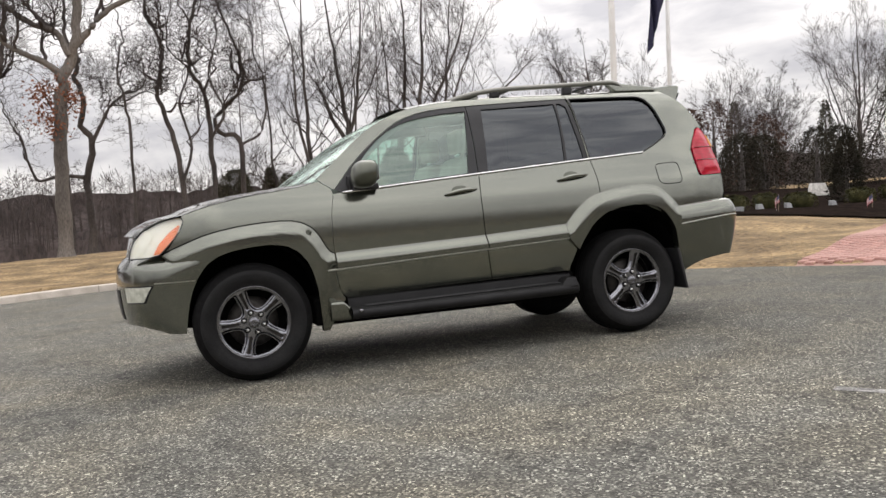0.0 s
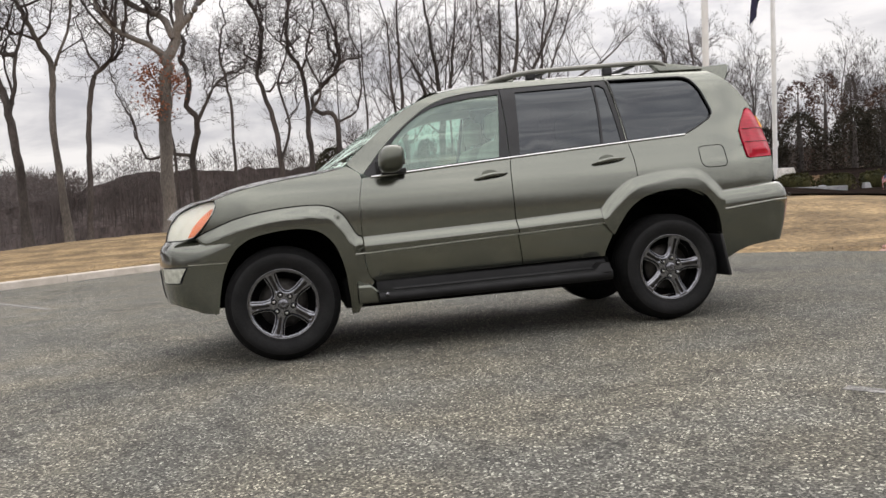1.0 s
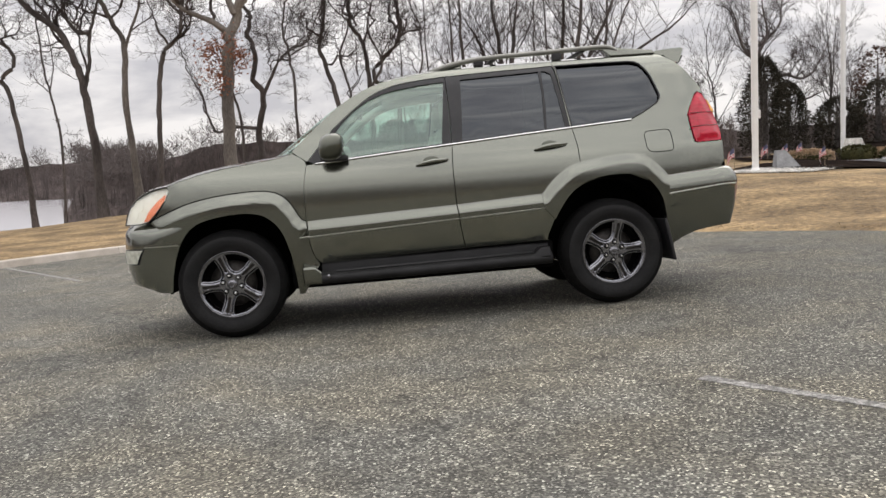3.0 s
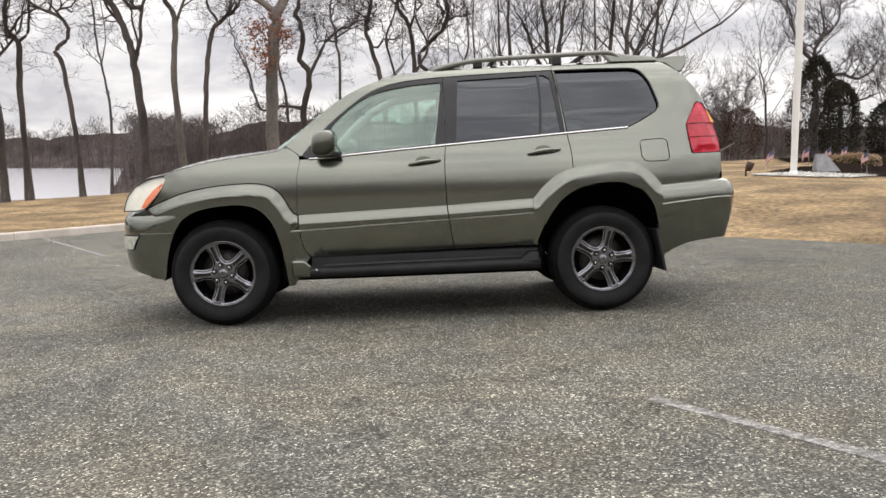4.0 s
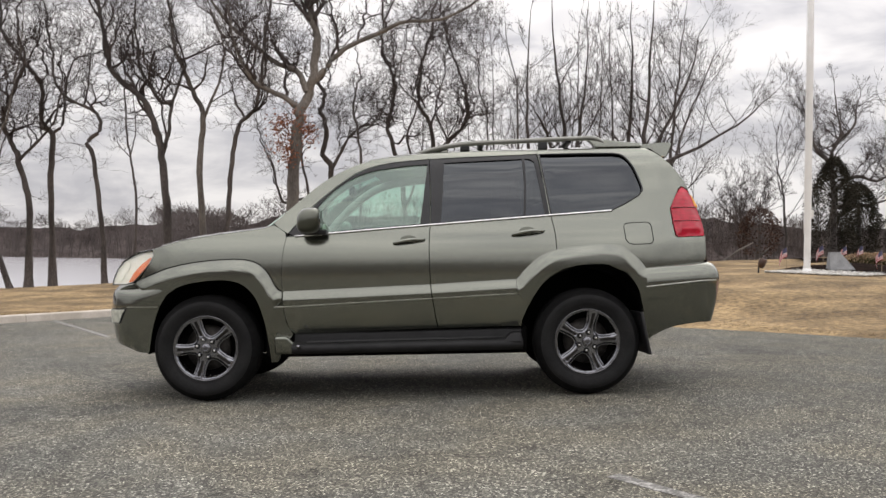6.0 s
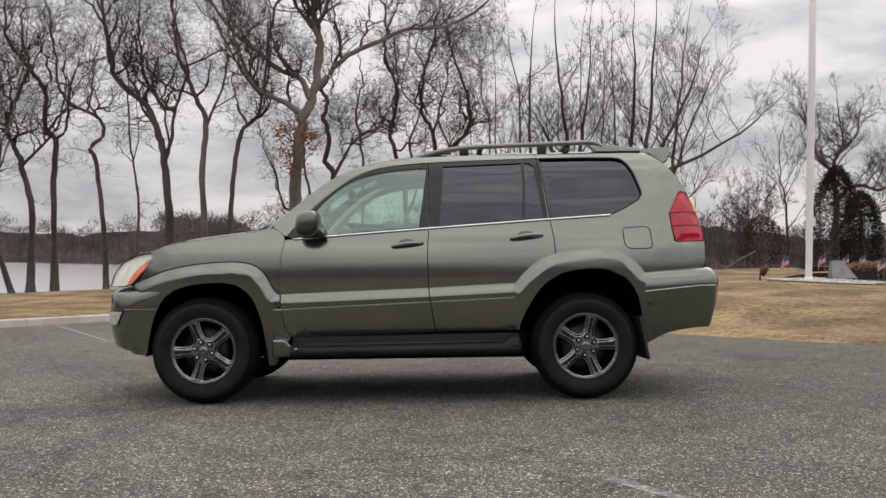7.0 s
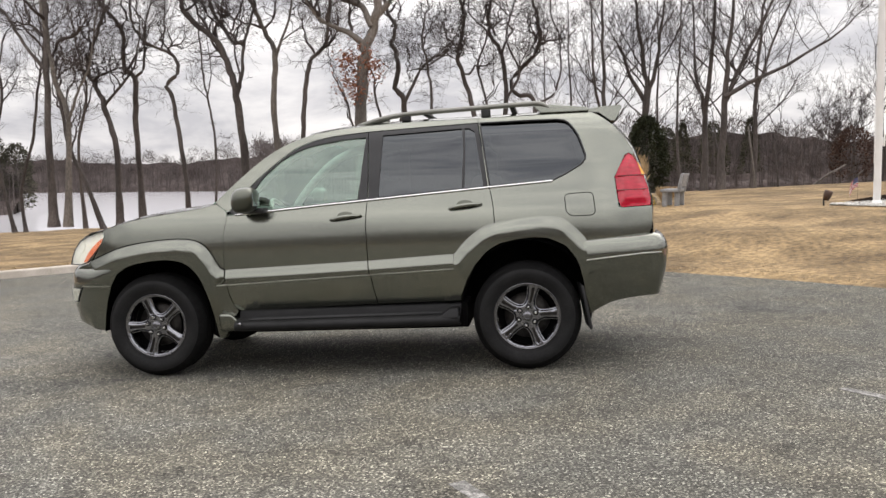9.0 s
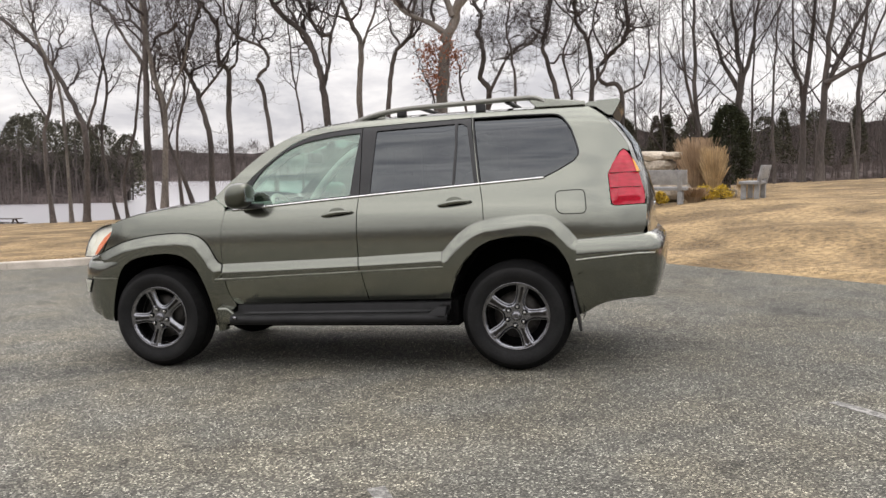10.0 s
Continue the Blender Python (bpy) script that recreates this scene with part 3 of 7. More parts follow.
def build_car():
    car = thing("car", "olive-grey metallic four-door off-road estate car parked on asphalt", "car", TILT)
    # feature lines of the flank
    flareF = [(-.46, .912), (-.37, .945), (-.282, .976), (-.18, 1.0), (-.074, 1.017), (.03, 1.028), (.134, 1.034), (.22, 1.036), (.30, 1.030), (.36, 1.015), (.403, .992), (.435, .965), (.465, .928), (.49, .885), (.514, .838), (.538, .806), (.562, .797)]
    archF = [(.463, .27), (.456, .389), (.438, .556), (.420, .64), (.401, .702), (.375, .76), (.34, .806), (.30, .842), (.257, .866), (.20, .881), (.133, .889), (.03, .885), (-.075, .872), (-.14, .858), (-.199, .838), (-.245, .812), (-.281, .778), (-.33, .71), (-.367, .634), (-.39, .56), (-.408, .48), (-.425, .366)]
    flareR = [(2.279, .857), (2.30, .878), (2.33, .914), (2.37, .953), (2.415, .991), (2.465, 1.027), (2.52, 1.053), (2.57, 1.066), (2.624, 1.076), (2.73, 1.093), (2.831, 1.103), (2.92, 1.107), (2.997, 1.103), (3.04, 1.095), (3.079, 1.078), (3.12, 1.045), (3.16, 1.005), (3.20, .962), (3.225, .93)]
    archR = [(3.245, .40), (3.222, .499), (3.199, .624), (3.171, .749), (3.145, .805), (3.114, .849), (3.08, .89), (3.034, .922), (2.99, .940), (2.952, .949), (2.89, .957), (2.828, .958), (2.72, .947), (2.62, .925), (2.565, .898), (2.515, .865), (2.468, .823), (2.429, .772), (2.394, .72), (2.365, .662)]
    frontcut = [(.598, 1.193), (.582, 1.12), (.570, 1.05), (.566, .93), (.567, .80), (.571, .70), (.577, .636), (.595, .544), (.615, .505), (.643, .483)]
    bcut = [(1.657, 1.266), (1.648, 1.17), (1.645, 1.069), (1.647, .96), (1.650, .862), (1.657, .77), (1.667, .697), (1.683, .59), (1.700, .503)]
    ccut = [(2.551, 1.322), (2.566, 1.24), (2.576, 1.174), (2.582, 1.05), (2.591, .915)]
    belt = [(.598, 1.193), (.926, 1.217), (1.30, 1.243), (1.657, 1.266), (2.1, 1.294), (2.551, 1.322), (2.999, 1.348)]
    g = .003

    def shift(line, dx):
        return [(a + dx, b) for a, b in line]

    inner = lambda x, z: side_y(x, z) + .03
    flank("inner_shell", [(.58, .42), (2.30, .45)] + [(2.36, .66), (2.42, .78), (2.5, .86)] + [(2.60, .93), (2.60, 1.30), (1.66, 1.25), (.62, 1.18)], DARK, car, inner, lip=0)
    # doors
    front_door = flank("front_door", frontcut + [(.66, .482), (1.18, .493)] + shift(bcut[::-1], -g) + belt[2:0:-1], PAINT, car, label="olive-grey front door")
    rear_door = flank("rear_door", shift(bcut, g) + [(2.0, .507), (2.313, .512), (2.318, .55), (2.365, .662), (2.429, .772), (2.515, .865)] + shift(ccut[::-1], -g)[0:] + belt[4:3:-1], PAINT, car, label="olive-grey rear door")
    head = [(-.742, .866), (-.728, .925), (-.698, .985), (-.645, 1.040), (-.56, 1.080), (-.503, 1.100), (-.43, 1.116), (-.398, 1.112), (-.386, 1.086), (-.411, 1.027), (-.45, .98), (-.49, .936), (-.55, .880), (-.62, .866)]
    hood_edge = [(-.398, 1.118), (-.30, 1.150), (-.15, 1.185), (.0, 1.210), (.15, 1.228), (.3, 1.245), (.42, 1.262), (.50, 1.285)]
    flank("front_fender", [(-.545, .884), (-.49, .93), (-.45, .974), (-.411, 1.022), (-.386, 1.078), (-.392, 1.112)] + hood_edge + [(.54, 1.262), (.585, 1.228), (.594, 1.193)] + shift(frontcut[1:5], -g) + flareF[::-1] + [(-.50, .895)], PAINT, car, label="olive-grey front wing")
    qw = [(2.489, 1.795), (2.80, 1.797), (3.05, 1.794), (3.10, 1.786), (3.134, 1.765), (3.165, 1.725), (3.195, 1.672), (3.22, 1.60), (3.240, 1.535), (3.243, 1.515), (3.238, 1.49), (3.211, 1.458), (3.15, 1.423), (3.100, 1.395), (3.004, 1.351), (2.78, 1.343), (2.552, 1.330)]
    tail = [(3.484, 1.144), (3.468, 1.155), (3.460, 1.19), (3.452, 1.27), (3.444, 1.357), (3.47, 1.42), (3.50, 1.47), (3.525, 1.505), (3.546, 1.520), (3.575, 1.50), (3.61, 1.44), (3.645, 1.36), (3.672, 1.27), (3.684, 1.20), (3.682, 1.150)]
    quarter = [(2.591 + g, .915), (2.62, .925), (2.72, .947), (2.828, .958), (2.952, .949), (3.08, .89), (3.15, .885), (3.25, .885), (3.64, .90), (3.69, 1.0), (3.695, 1.144)] + [(3.49, 1.138), (3.458, 1.147), (3.438, 1.357), (3.518, 1.51), (3.544, 1.528), (3.585, 1.51)] + [(3.575, 1.56), (3.53, 1.63), (3.472, 1.704), (3.42, 1.757), (3.36, 1.805), (3.305, 1.838), (2.9, 1.843), (2.475, 1.838), (2.479, 1.805), (2.50, 1.66), (2.54, 1.33)] + shift(ccut, g)[0:4]
    flank("quarter_panel", quarter, PAINT, car, holes=[qw], label="olive-grey rear quarter panel")
    # roof side and windscreen pillar
    sil = [(.50, 1.300), (.597, 1.388), (.685, 1.462), (.773, 1.540), (.86, 1.606), (.948, 1.662), (1.035, 1.706), (1.121, 1.742), (1.208, 1.768), (1.30, 1.788), (1.42, 1.805), (1.60, 1.822), (1.85, 1.833), (2.15, 1.838), (2.47, 1.838)]
    frame_top = [(.605, 1.222), (.733, 1.373), (.80, 1.44), (.876, 1.507), (.96, 1.575), (1.042, 1.635), (1.10, 1.672), (1.169, 1.703), (1.26, 1.732), (1.382, 1.753), (1.52, 1.767), (1.66, 1.776), (2.0, 1.789), (2.474, 1.802)]
    flank("roof_side_rail", [(.545, 1.262)] + sil + frame_top[::-1], PAINT, car, label="olive-grey windscreen pillar and roof edge")
    # window frames and panes
    pane_f = [(.812, 1.40), (.856, 1.458), (.90, 1.502), (.959, 1.556), (1.043, 1.614), (1.127, 1.655), (1.20, 1.678), (1.297, 1.698), (1.468, 1.722), (1.642, 1.733), (1.612, 1.50), (1.583, 1.277), (1.2, 1.25), (.884, 1.228), (.79, 1.222), (.74, 1.30)]
    pane_r = [(1.767, 1.741), (2.05, 1.752), (2.359, 1.762), (2.365, 1.60), (2.350, 1.326), (2.0, 1.303), (1.735, 1.287), (1.752, 1.5)]
    pane_v = [(2.378, 1.762), (2.411, 1.762), (2.450, 1.735), (2.48, 1.54), (2.508, 1.331), (2.367, 1.324), (2.380, 1.55)]
    frm = lambda x, z: side_y(x, z) + .006
    seam = [(1.655, 1.777), (1.662, 1.5), (1.657, 1.268)]
    front_frame = flank("window_frame", [(.612, 1.222)] + [(a + .004, b - .004) for a, b in frame_top[1:11]] + shift(seam, -g) + [(1.2, 1.238), (.9, 1.216), (.66, 1.200)], TRIM, car, frm, holes=[pane_f], label="satin black window frame")
    rear_frame = flank("window_frame", shift(seam[::-1], g) + [(1.66, 1.772), (2.0, 1.785), (2.470, 1.798), (2.50, 1.62), (2.545, 1.326), (2.1, 1.298)], TRIM, car, frm, holes=[pane_r, pane_v], label="satin black window frame")
    gl = lambda x, z: side_y(x, z) + .016
    for nm, pl, mt, lab in (("front_window", pane_f, GLASS_F, "green-tinted clear side window"), ("rear_window", pane_r, GLASS_R, "dark privacy side window"), ("vent_window", pane_v, GLASS_R, "dark privacy vent window"), ("quarter_window", qw, GLASS_R, "dark privacy quarter window")):
        for o in flank(nm, pl, mt, car, gl, lip=0, step=.08, label=lab):
            o.visible_shadow = False
    qe = dense(qw, .03)
    run("window_seal", [(a, float(side_y(a, b)) + .002, b) for a, b in [*qe, qe[0]]], .007, TRIM, car, 5)
    tm = lambda a, b: (a, float(side_y(a, b)) - .004, b)
    run("belt_trim", [tm(a, b) for a, b in dense([(.66, 1.199)] + belt[1:] + [(3.004, 1.349)], .1, False)], .0085, CHROME, car, 6, "bright chrome belt line")
    # cladding
    cut = lambda line, width, depth: (lambda x, z: side_y(x, z) - .004 - depth * ease(line_dist(line, x, z) / width))
    fade = lambda x: np.interp(x, [-.46, -.15, .15], [.45, .8, 1.0])
    run("flare_seam", [(a, float(side_y(a, b)) - .0035, b + .004) for a, b in dense([(-.548, .878)] + flareF, .03, False)], .0032, DARK, car, 4)
    seamF = [(.568, .69), (.574, .62), (.592, .545), (.612, .505), (.632, .478)]
    cutF = lambda x, z: side_y(x, z) - .004 - .043 * fade(x) * ease(np.minimum(line_dist(flareF, x, z), line_dist(seamF, x, z)) / .075)
    legF = [(.566, .70), (.574, .62), (.592, .545), (.612, .505), (.632, .478), (.60, .44), (.565, .40), (.54, .33), (.505, .272)]
    strip("wheel_arch_flare", [(-.44, .80), (-.50, .84), (-.54, .872)] + flareF + legF, [(-.258, .80)] + archF[-8::-1], cutF, PAINT_SHADED, car, "olive-grey flared front wheel arch", 130, 14, .07)
    strip("wheel_arch_flare", [(2.285, .752)] + flareR + [(3.222, .85), (3.228, .70), (3.248, .5), (3.262, .394)], archR[::-1], cut(flareR, .078, .043), PAINT_SHADED, car, "olive-grey flared rear wheel arch", 130, 14, .07)
    top = lambda x: np.interp(x, [.567, 1.65, 2.279], [.797, .829, .857])
    band = lambda x, z: side_y(x, z) - .004 - .036 * ease((top(x) - z) / .066)
    strip("door_moulding", [(.573, .797), (1.1, .813), (1.646, .829)], [(.577, .684), (1.1, .706), (1.660, .727)], band, PAINT_SHADED, front_door[0], "", 40, 12, .04, False)
    strip("door_moulding", [(1.654, .829), (1.96, .843), (2.275, .857)], [(1.668, .727), (1.97, .739), (2.284, .752)], band, PAINT_SHADED, rear_door[0], "", 30, 12, .04, False)
    run("pin_strip", [(a, float(side_y(a, b)) - .036, b) for a, b in ((.475, .681), (.571, .685), (1.1, .707), (1.659, .728))], .0055, STRIPE, car, 5)
    run("pin_strip", [(a, float(side_y(a, b)) - .036, b) for a, b in ((1.668, .728), (1.97, .74), (2.34, .755))], .0055, STRIPE, car, 5)
    # running board and rocker
    prof = [(.14, .485), (.10, .47), (.095, .43), (.0, .418), (-.035, .408), (-.05, .392), (-.05, .362), (-.03, .345), (.05, .338), (.25, .338)]
    xs = np.linspace(.63, 2.312, 14)
    P = [[(x + (.012 if i == 0 else 0), y + (.02 if i in (0, 13) else 0), z + .012 * (x - .55) / 1.75 * (1 if z > .35 else .4)) for y, z in prof] for i, x in enumerate(xs)]
    bd = grid_mesh("running_board", P, BOARD)
    mirrored("running_board", bd, car, "dark grey plastic running board")
    ribs = Tubes()
    for k in range(3):
        ribs.tube([(.75, .01 + .03 * k, .425), (1.5, .01 + .03 * k, .431), (2.18, .01 + .03 * k, .436)], [.006] * 3, 5)
    mirrored("tread_rib", ribs.mesh("tread_rib", BLACK), car)
    mirrored("board_end", box("board_end", .505, .665, .03, .16, .335, .47, PAINT_SHADED, .025, 3, shear=lambda v: (v.x - .07 * (v.z - .40) / .07 * (v.x > .6), v.y + .25 * max(0, .42 - v.z), v.z)), car)
    mirrored("board_end", box("board_end", 2.20, 2.305, -.042, .10, .40, .470, BOARD, .012, shear=lambda v: (v.x + .05 * (v.z - .44) / .04 * (v.x < 2.25), v.y + .04 * (v.z > .44), v.z)), car)
    run("board_bolt", [(.695, -.03, .40), (.695, -.06, .40)], .014, ALLOY_LIP, car, 8)
    # handles
    for x0, z0, x1, z1 in ((1.385, 1.133, 1.614, 1.157), (2.257, 1.181, 2.494, 1.205)):
        n = 12
        pts, rad = [], []
        for k in range(n + 1):
            s = k / n
            x, z = x0 + (x1 - x0) * s, z0 + (z1 - z0) * s + .010 * math.sin(math.pi * s)
            pts.append((x, float(side_y(x, z)) - .012 - .030 * math.sin(math.pi * s) ** .5, z))
            rad.append(.008 + .007 * math.sin(math.pi * min(1, s * 1.1)) ** .6)
        tb = Tubes()
        tb.tube(pts, rad, 8)
        mirrored("door_handle", tb.mesh("door_handle", PAINT), car, "olive-grey pull handle")
        cx, cz = (x0 + x1) / 2 - .005, (z0 + z1) / 2 + .008
        cup = [(cx + .062 * math.cos(a), cz + .004 + .034 * max(math.sin(a), .5 * math.sin(a))) for a in np.linspace(0, 2 * math.pi, 20)[:-1]]
        # flat dark patch on the door stands in for the recess's shade
        flank("handle_recess_shade", cup, PAINT_DARKENED, car, lambda x, z: side_y(x, z) - .0025, lip=.004)
    fuel = dense([(3.083, 1.226), (3.092, 1.243), (3.112, 1.252), (3.248, 1.257), (3.272, 1.25), (3.284, 1.232), (3.293, 1.128), (3.286, 1.106), (3.266, 1.095), (3.142, 1.094), (3.112, 1.103), (3.09, 1.131)], .02)
    run("fuel_flap_gap", [(a, float(side_y(a, b)) + .0005, b) for a, b in [*fuel, fuel[0]]], .0035, DARK, car, 4, both=False)
    # lamps
    lens = lambda x, z: side_y(x, z) - .030 + .22 * (np.asarray(z) - .87)
    dish = lambda x, z: side_y(x, z) - .022 + .26 * (np.asarray(z) - .87)
    flank("headlamp_bowl", head, LAMP_WHITE, car, dish, label="bright reflector of the headlamp")
    rim_h = dense(head, .03)
    run("headlamp_seal", [(a, float(lens(a, b)) + .004, b) for a, b in [*rim_h, rim_h[0]]], .0045, TRIM, car, 5)
    flank("turn_signal", [(-.588, .882), (-.548, .95), (-.488, 1.012), (-.425, 1.06), (-.408, 1.06), (-.430, 1.015), (-.466, .965), (-.506, .922), (-.552, .886)], LAMP_AMBER, car, lambda x, z: side_y(x, z) - .026 + .26 * (np.asarray(z) - .87), label="orange turn signal")
    for cx, cz, r in ((-.665, .935, .042), (-.622, 1.0, .045)):
        disc = [(cx + r * .8 * math.cos(a), cz + r * math.sin(a)) for a in np.linspace(0, 2 * math.pi, 19)[:-1]]
        flank("reflector", disc, LAMP_WHITE, car, lambda x, z: side_y(x, z) - .026 + .25 * (np.asarray(z) - .87), lip=.006, label="bright round lamp reflector")
    for o in flank("headlamp_lens", head, GLASS_L, car, lens, lip=0, label="clear headlamp cover"):
        o.visible_shadow = False
    tl = flank("tail_lamp", tail, LAMP_RED, car, lambda x, z: side_y(x, z) - .012 - .02 * smooth01(line_dist(tail, x, z, True) / .06), step=.03, lip=.035, label="red tail lamp")
    flank("tail_lamp_amber", [(3.604, 1.458), (3.613, 1.450), (3.653, 1.372), (3.649, 1.356), (3.634, 1.362)], LAMP_YELLOW, tl[0], lambda x, z: side_y(x, z) - .017, step=.03, lip=.01, both=False, label="yellow turn signal")
    for z0 in (1.262, 1.362):
        run("lamp_groove", [(x, float(side_y(x, z0)) - .031, z0 + .012 * (x - 3.45)) for x in np.linspace(3.452, 3.66, 6)], .0035, GROOVE, tl[0], 5, both=False)
    # bumpers
    fpath = spline([0, .1, .2, .32, .45, .6, .8, 1.0], [-.415, -.53, -.60, -.68, -.755, -.815, -.862, -.875])
    fdep = spline([0, .1, .2, .32, .45, .6, .8, 1.0], [.060, .074, .105, .165, .262, .42, .68, .94])
    fpro = spline([.36, .40, .46, .54, .62, .69, .76, .82, .85, .885], [.075, .048, .026, .011, .004, .0, .004, .02, .045, .085])

    ARCH_X, ARCH_Z = [-.425, -.408, -.39, -.367, -.33, -.281, -.258, -.25], [.366, .48, .56, .634, .71, .778, .80, .90]

    def front_at(s, z, off=0.0):
        s2 = s if s <= 1 else 2 - s
        x, y = float(fpath(s2)), float(fdep(s2))
        dx, dy = float(fpath(min(1, s2 + .01)) - fpath(s2 - .01)), float(fdep(min(1, s2 + .01)) - fdep(s2 - .01))
        l = math.hypot(dx, dy)
        ox, oy = -dy / l, dx / l
        if s2 > .985:
            ox, oy = -1.0, 0.0
        k = off - float(fpro(z)) * min(1, s2 / .2)
        x, y = x + ox * k, y + oy * k
        edge = 1 - float(smooth01(s2 / .40))
        xe = float(np.interp(z, ARCH_Z, ARCH_X))
        ye = float(cutF(xe, max(z, .66)))
        x, y = x + (xe + .415) * edge, y + (ye - .060) * edge
        return (x, y if s <= 1 else 2 * YC - y, z)

    high = lambda q: float(np.interp(min(2 * q, 2 - 2 * q), [0, .07, .14], [.085, .05, 0]))

    def front_patch(name, s0, s1, z0, z1, off, mat, label="", n=12, m=10, low=None, slant=0.0):
        slant = -slant if s0 > 1 else slant
        P = [[front_at(s0 + (s1 - s0) * i / n + slant * (1 - j / m) * (1 - i / n if s0 < 1 else i / n), z0 + (z1 - z0) * j / m + (low(i / n) * (1 - j / m) - high(i / n) * j / m if low else 0), off) for j in range(m + 1)] for i in range(n + 1)]
        return part(name, facing(grid_mesh(name, P, mat), (-1, 0, 0)), car, label)

    front_patch("front_bumper", 0, 2, .362, .885, 0, PAINT_SHADED, "olive-grey front bumper", 64, 26, low=lambda q: .07 * float(smooth01(min(2 * q, 2 - 2 * q) / .5)))
    for s0, s1 in ((.25, .50), (1.50, 1.75)):
        front_patch("fog_lamp_frame", s0 - .008, s1 + .008, .577, .689, .003, TRIM, "", 12, 4, slant=.06)
        front_patch("fog_lamp", s0, s1, .585, .682, .010, FOG, "clear fog lamp", 12, 4, slant=.06)
    front_patch("bumper_intake", .66, 1.34, .46, .66, .004, BLACK, "black lower air intake", 20, 4)
    front_patch("bumper_line", .01, .24, .698, .703, .003, STRIPE, "", 6, 1)
    # grille between the headlamps
    G = [[(-.725 - .06 * math.cos((k / 12 - .5) * math.pi) ** .7 + .25 * (z - .88), .42 + 1.04 * k / 12, z) for z in (.86, .96, 1.07)] for k in range(13)]
    grille = part("grille", facing(grid_mesh("grille", G, BLACK), (-1, 0, 0)), car, "black grille with vertical bars")
    for k in range(9):
        y = .50 + .11 * k
        b = -.735 - .06 * math.cos(((y - .42) / 1.04 - .5) * math.pi) ** .7
        part("grille_bar", box("grille_bar", b, b + .03, y - .012, y + .012, .88, 1.05, CHROME, .005, shear=lambda v: (v.x + .25 * (v.z - .88), v.y, v.z)), grille)
    # rear bumper
    rpath = spline([0, .12, .25, .36, .44, .55, .75, 1.0], [3.20, 3.36, 3.55, 3.70, 3.77, 3.812, 3.838, 3.85])
    rdep = spline([0, .12, .25, .36, .44, .55, .75, 1.0], [.006, .004, .008, .034, .092, .235, .555, .94])
    rpro = spline([.38, .46, .52, .60, .68, .76, .83, .87, .905, .935, .949, .957], [.135, .090, .066, .042, .022, .007, .0, .005, .019, .040, .062, .095])

    def rear_at(s, z, off=0.0):
        s2 = s if s <= 1 else 2 - s
        x, y = float(rpath(s2)), float(rdep(s2))
        dx, dy = float(rpath(min(1, s2 + .01)) - rpath(s2 - .01)), float(rdep(min(1, s2 + .01)) - rdep(s2 - .01))
        l = math.hypot(dx, dy)
        ox, oy = (dy / l, -dx / l) if s2 < .985 else (1.0, 0.0)
        zz = z - .022 * (1 - min(1, s2 / .3)) * (z > .7)
        k = off - float(rpro(z))
        x, y = x + ox * k, y + oy * k
        return (x, y if s <= 1 else 2 * YC - y, zz)

    rows = []
    for i in range(65):
        s = 2 * i / 64
        s2 = s if s <= 1 else 2 - s
        lo = float(np.interp(s2, [0, .05, .09, .14, .2, .3, 1], [.385, .405, .44, .475, .497, .515, .53]))
        rows.append([rear_at(s, lo + (.957 - lo) * (j / 30) ** .85) for j in range(31)])
    part("rear_bumper", facing(grid_mesh("rear_bumper", rows, PAINT_SHADED), (1, 0, 0)), car, "olive-grey rear bumper")
    for sgn in (0, 1):
        ss = np.linspace(.015, .40, 12) if not sgn else np.linspace(1.985, 1.6, 12)
        tb = Tubes()
        tb.tube([rear_at(s, .803 + .018 * min(1, (s if s < 1 else 2 - s) / .3), .002) for s in ss], [.0045] * 12, 5)
        part("pin_strip", tb.mesh("pin_strip", STRIPE), car)
    # mud flaps
    mirrored("mud_flap", box("mud_flap", 3.175, 3.195, .02, .30, .29, .60, BLACK, .006, shear=lambda v: (v.x + .18 * (.60 - v.z) - .30 * (v.y - .02) * .25, v.y, v.z)), car, "black rubber mud flap")
    # bonnet, windscreen, roof and tailgate
    nb = 24
    he = curve_points([(-.690, 1.000), (-.640, 1.046), (-.56, 1.085), (-.503, 1.104)] + hood_edge, 4)
    P = []
    for x, z in he:
        y0 = float(side_y(x, z)) + .004
        row = []
        for j in range(nb + 1):
            s = j / nb
            bow = math.sin(math.pi * s)
            row.append((x - .11 * bow * smooth01((.5 - x) / 1.2), y0 + (2 * YC - 2 * y0) * s, z + .004 + .045 * bow ** .7 * (.45 + .55 * float(smooth01((x + .62) / .5)))))
        P.append(row)
    part("bonnet", facing(grid_mesh("bonnet", P, PAINT), (0, 0, 1)), car, "olive-grey bonnet")
    ws = [(.475, 1.285)] + sil[1:9]
    P = []
    for x, z in ws:
        y0 = float(side_y(x, z)) + .012
        P.append([(x - .16 * math.sin(math.pi * j / nb) * (1.9 - z) / .6, y0 + (2 * YC - 2 * y0) * j / nb, z + .012 * math.sin(math.pi * j / nb)) for j in range(nb + 1)])
    o = part("windscreen", grid_mesh("windscreen", P, GLASS_F), car, "green-tinted windscreen")
    o.visible_shadow = False
    P = []
    for x, z in sil[8:] + [(2.9, 1.843), (3.305, 1.838)]:
        y0 = float(side_y(x, z)) - .002
        P.append([(x - (.05 * math.sin(math.pi * j / nb) if x < 1.3 else 0), y0 + (2 * YC - 2 * y0) * j / nb, z + .045 * math.sin(math.pi * j / nb) ** .55) for j in range(nb + 1)])
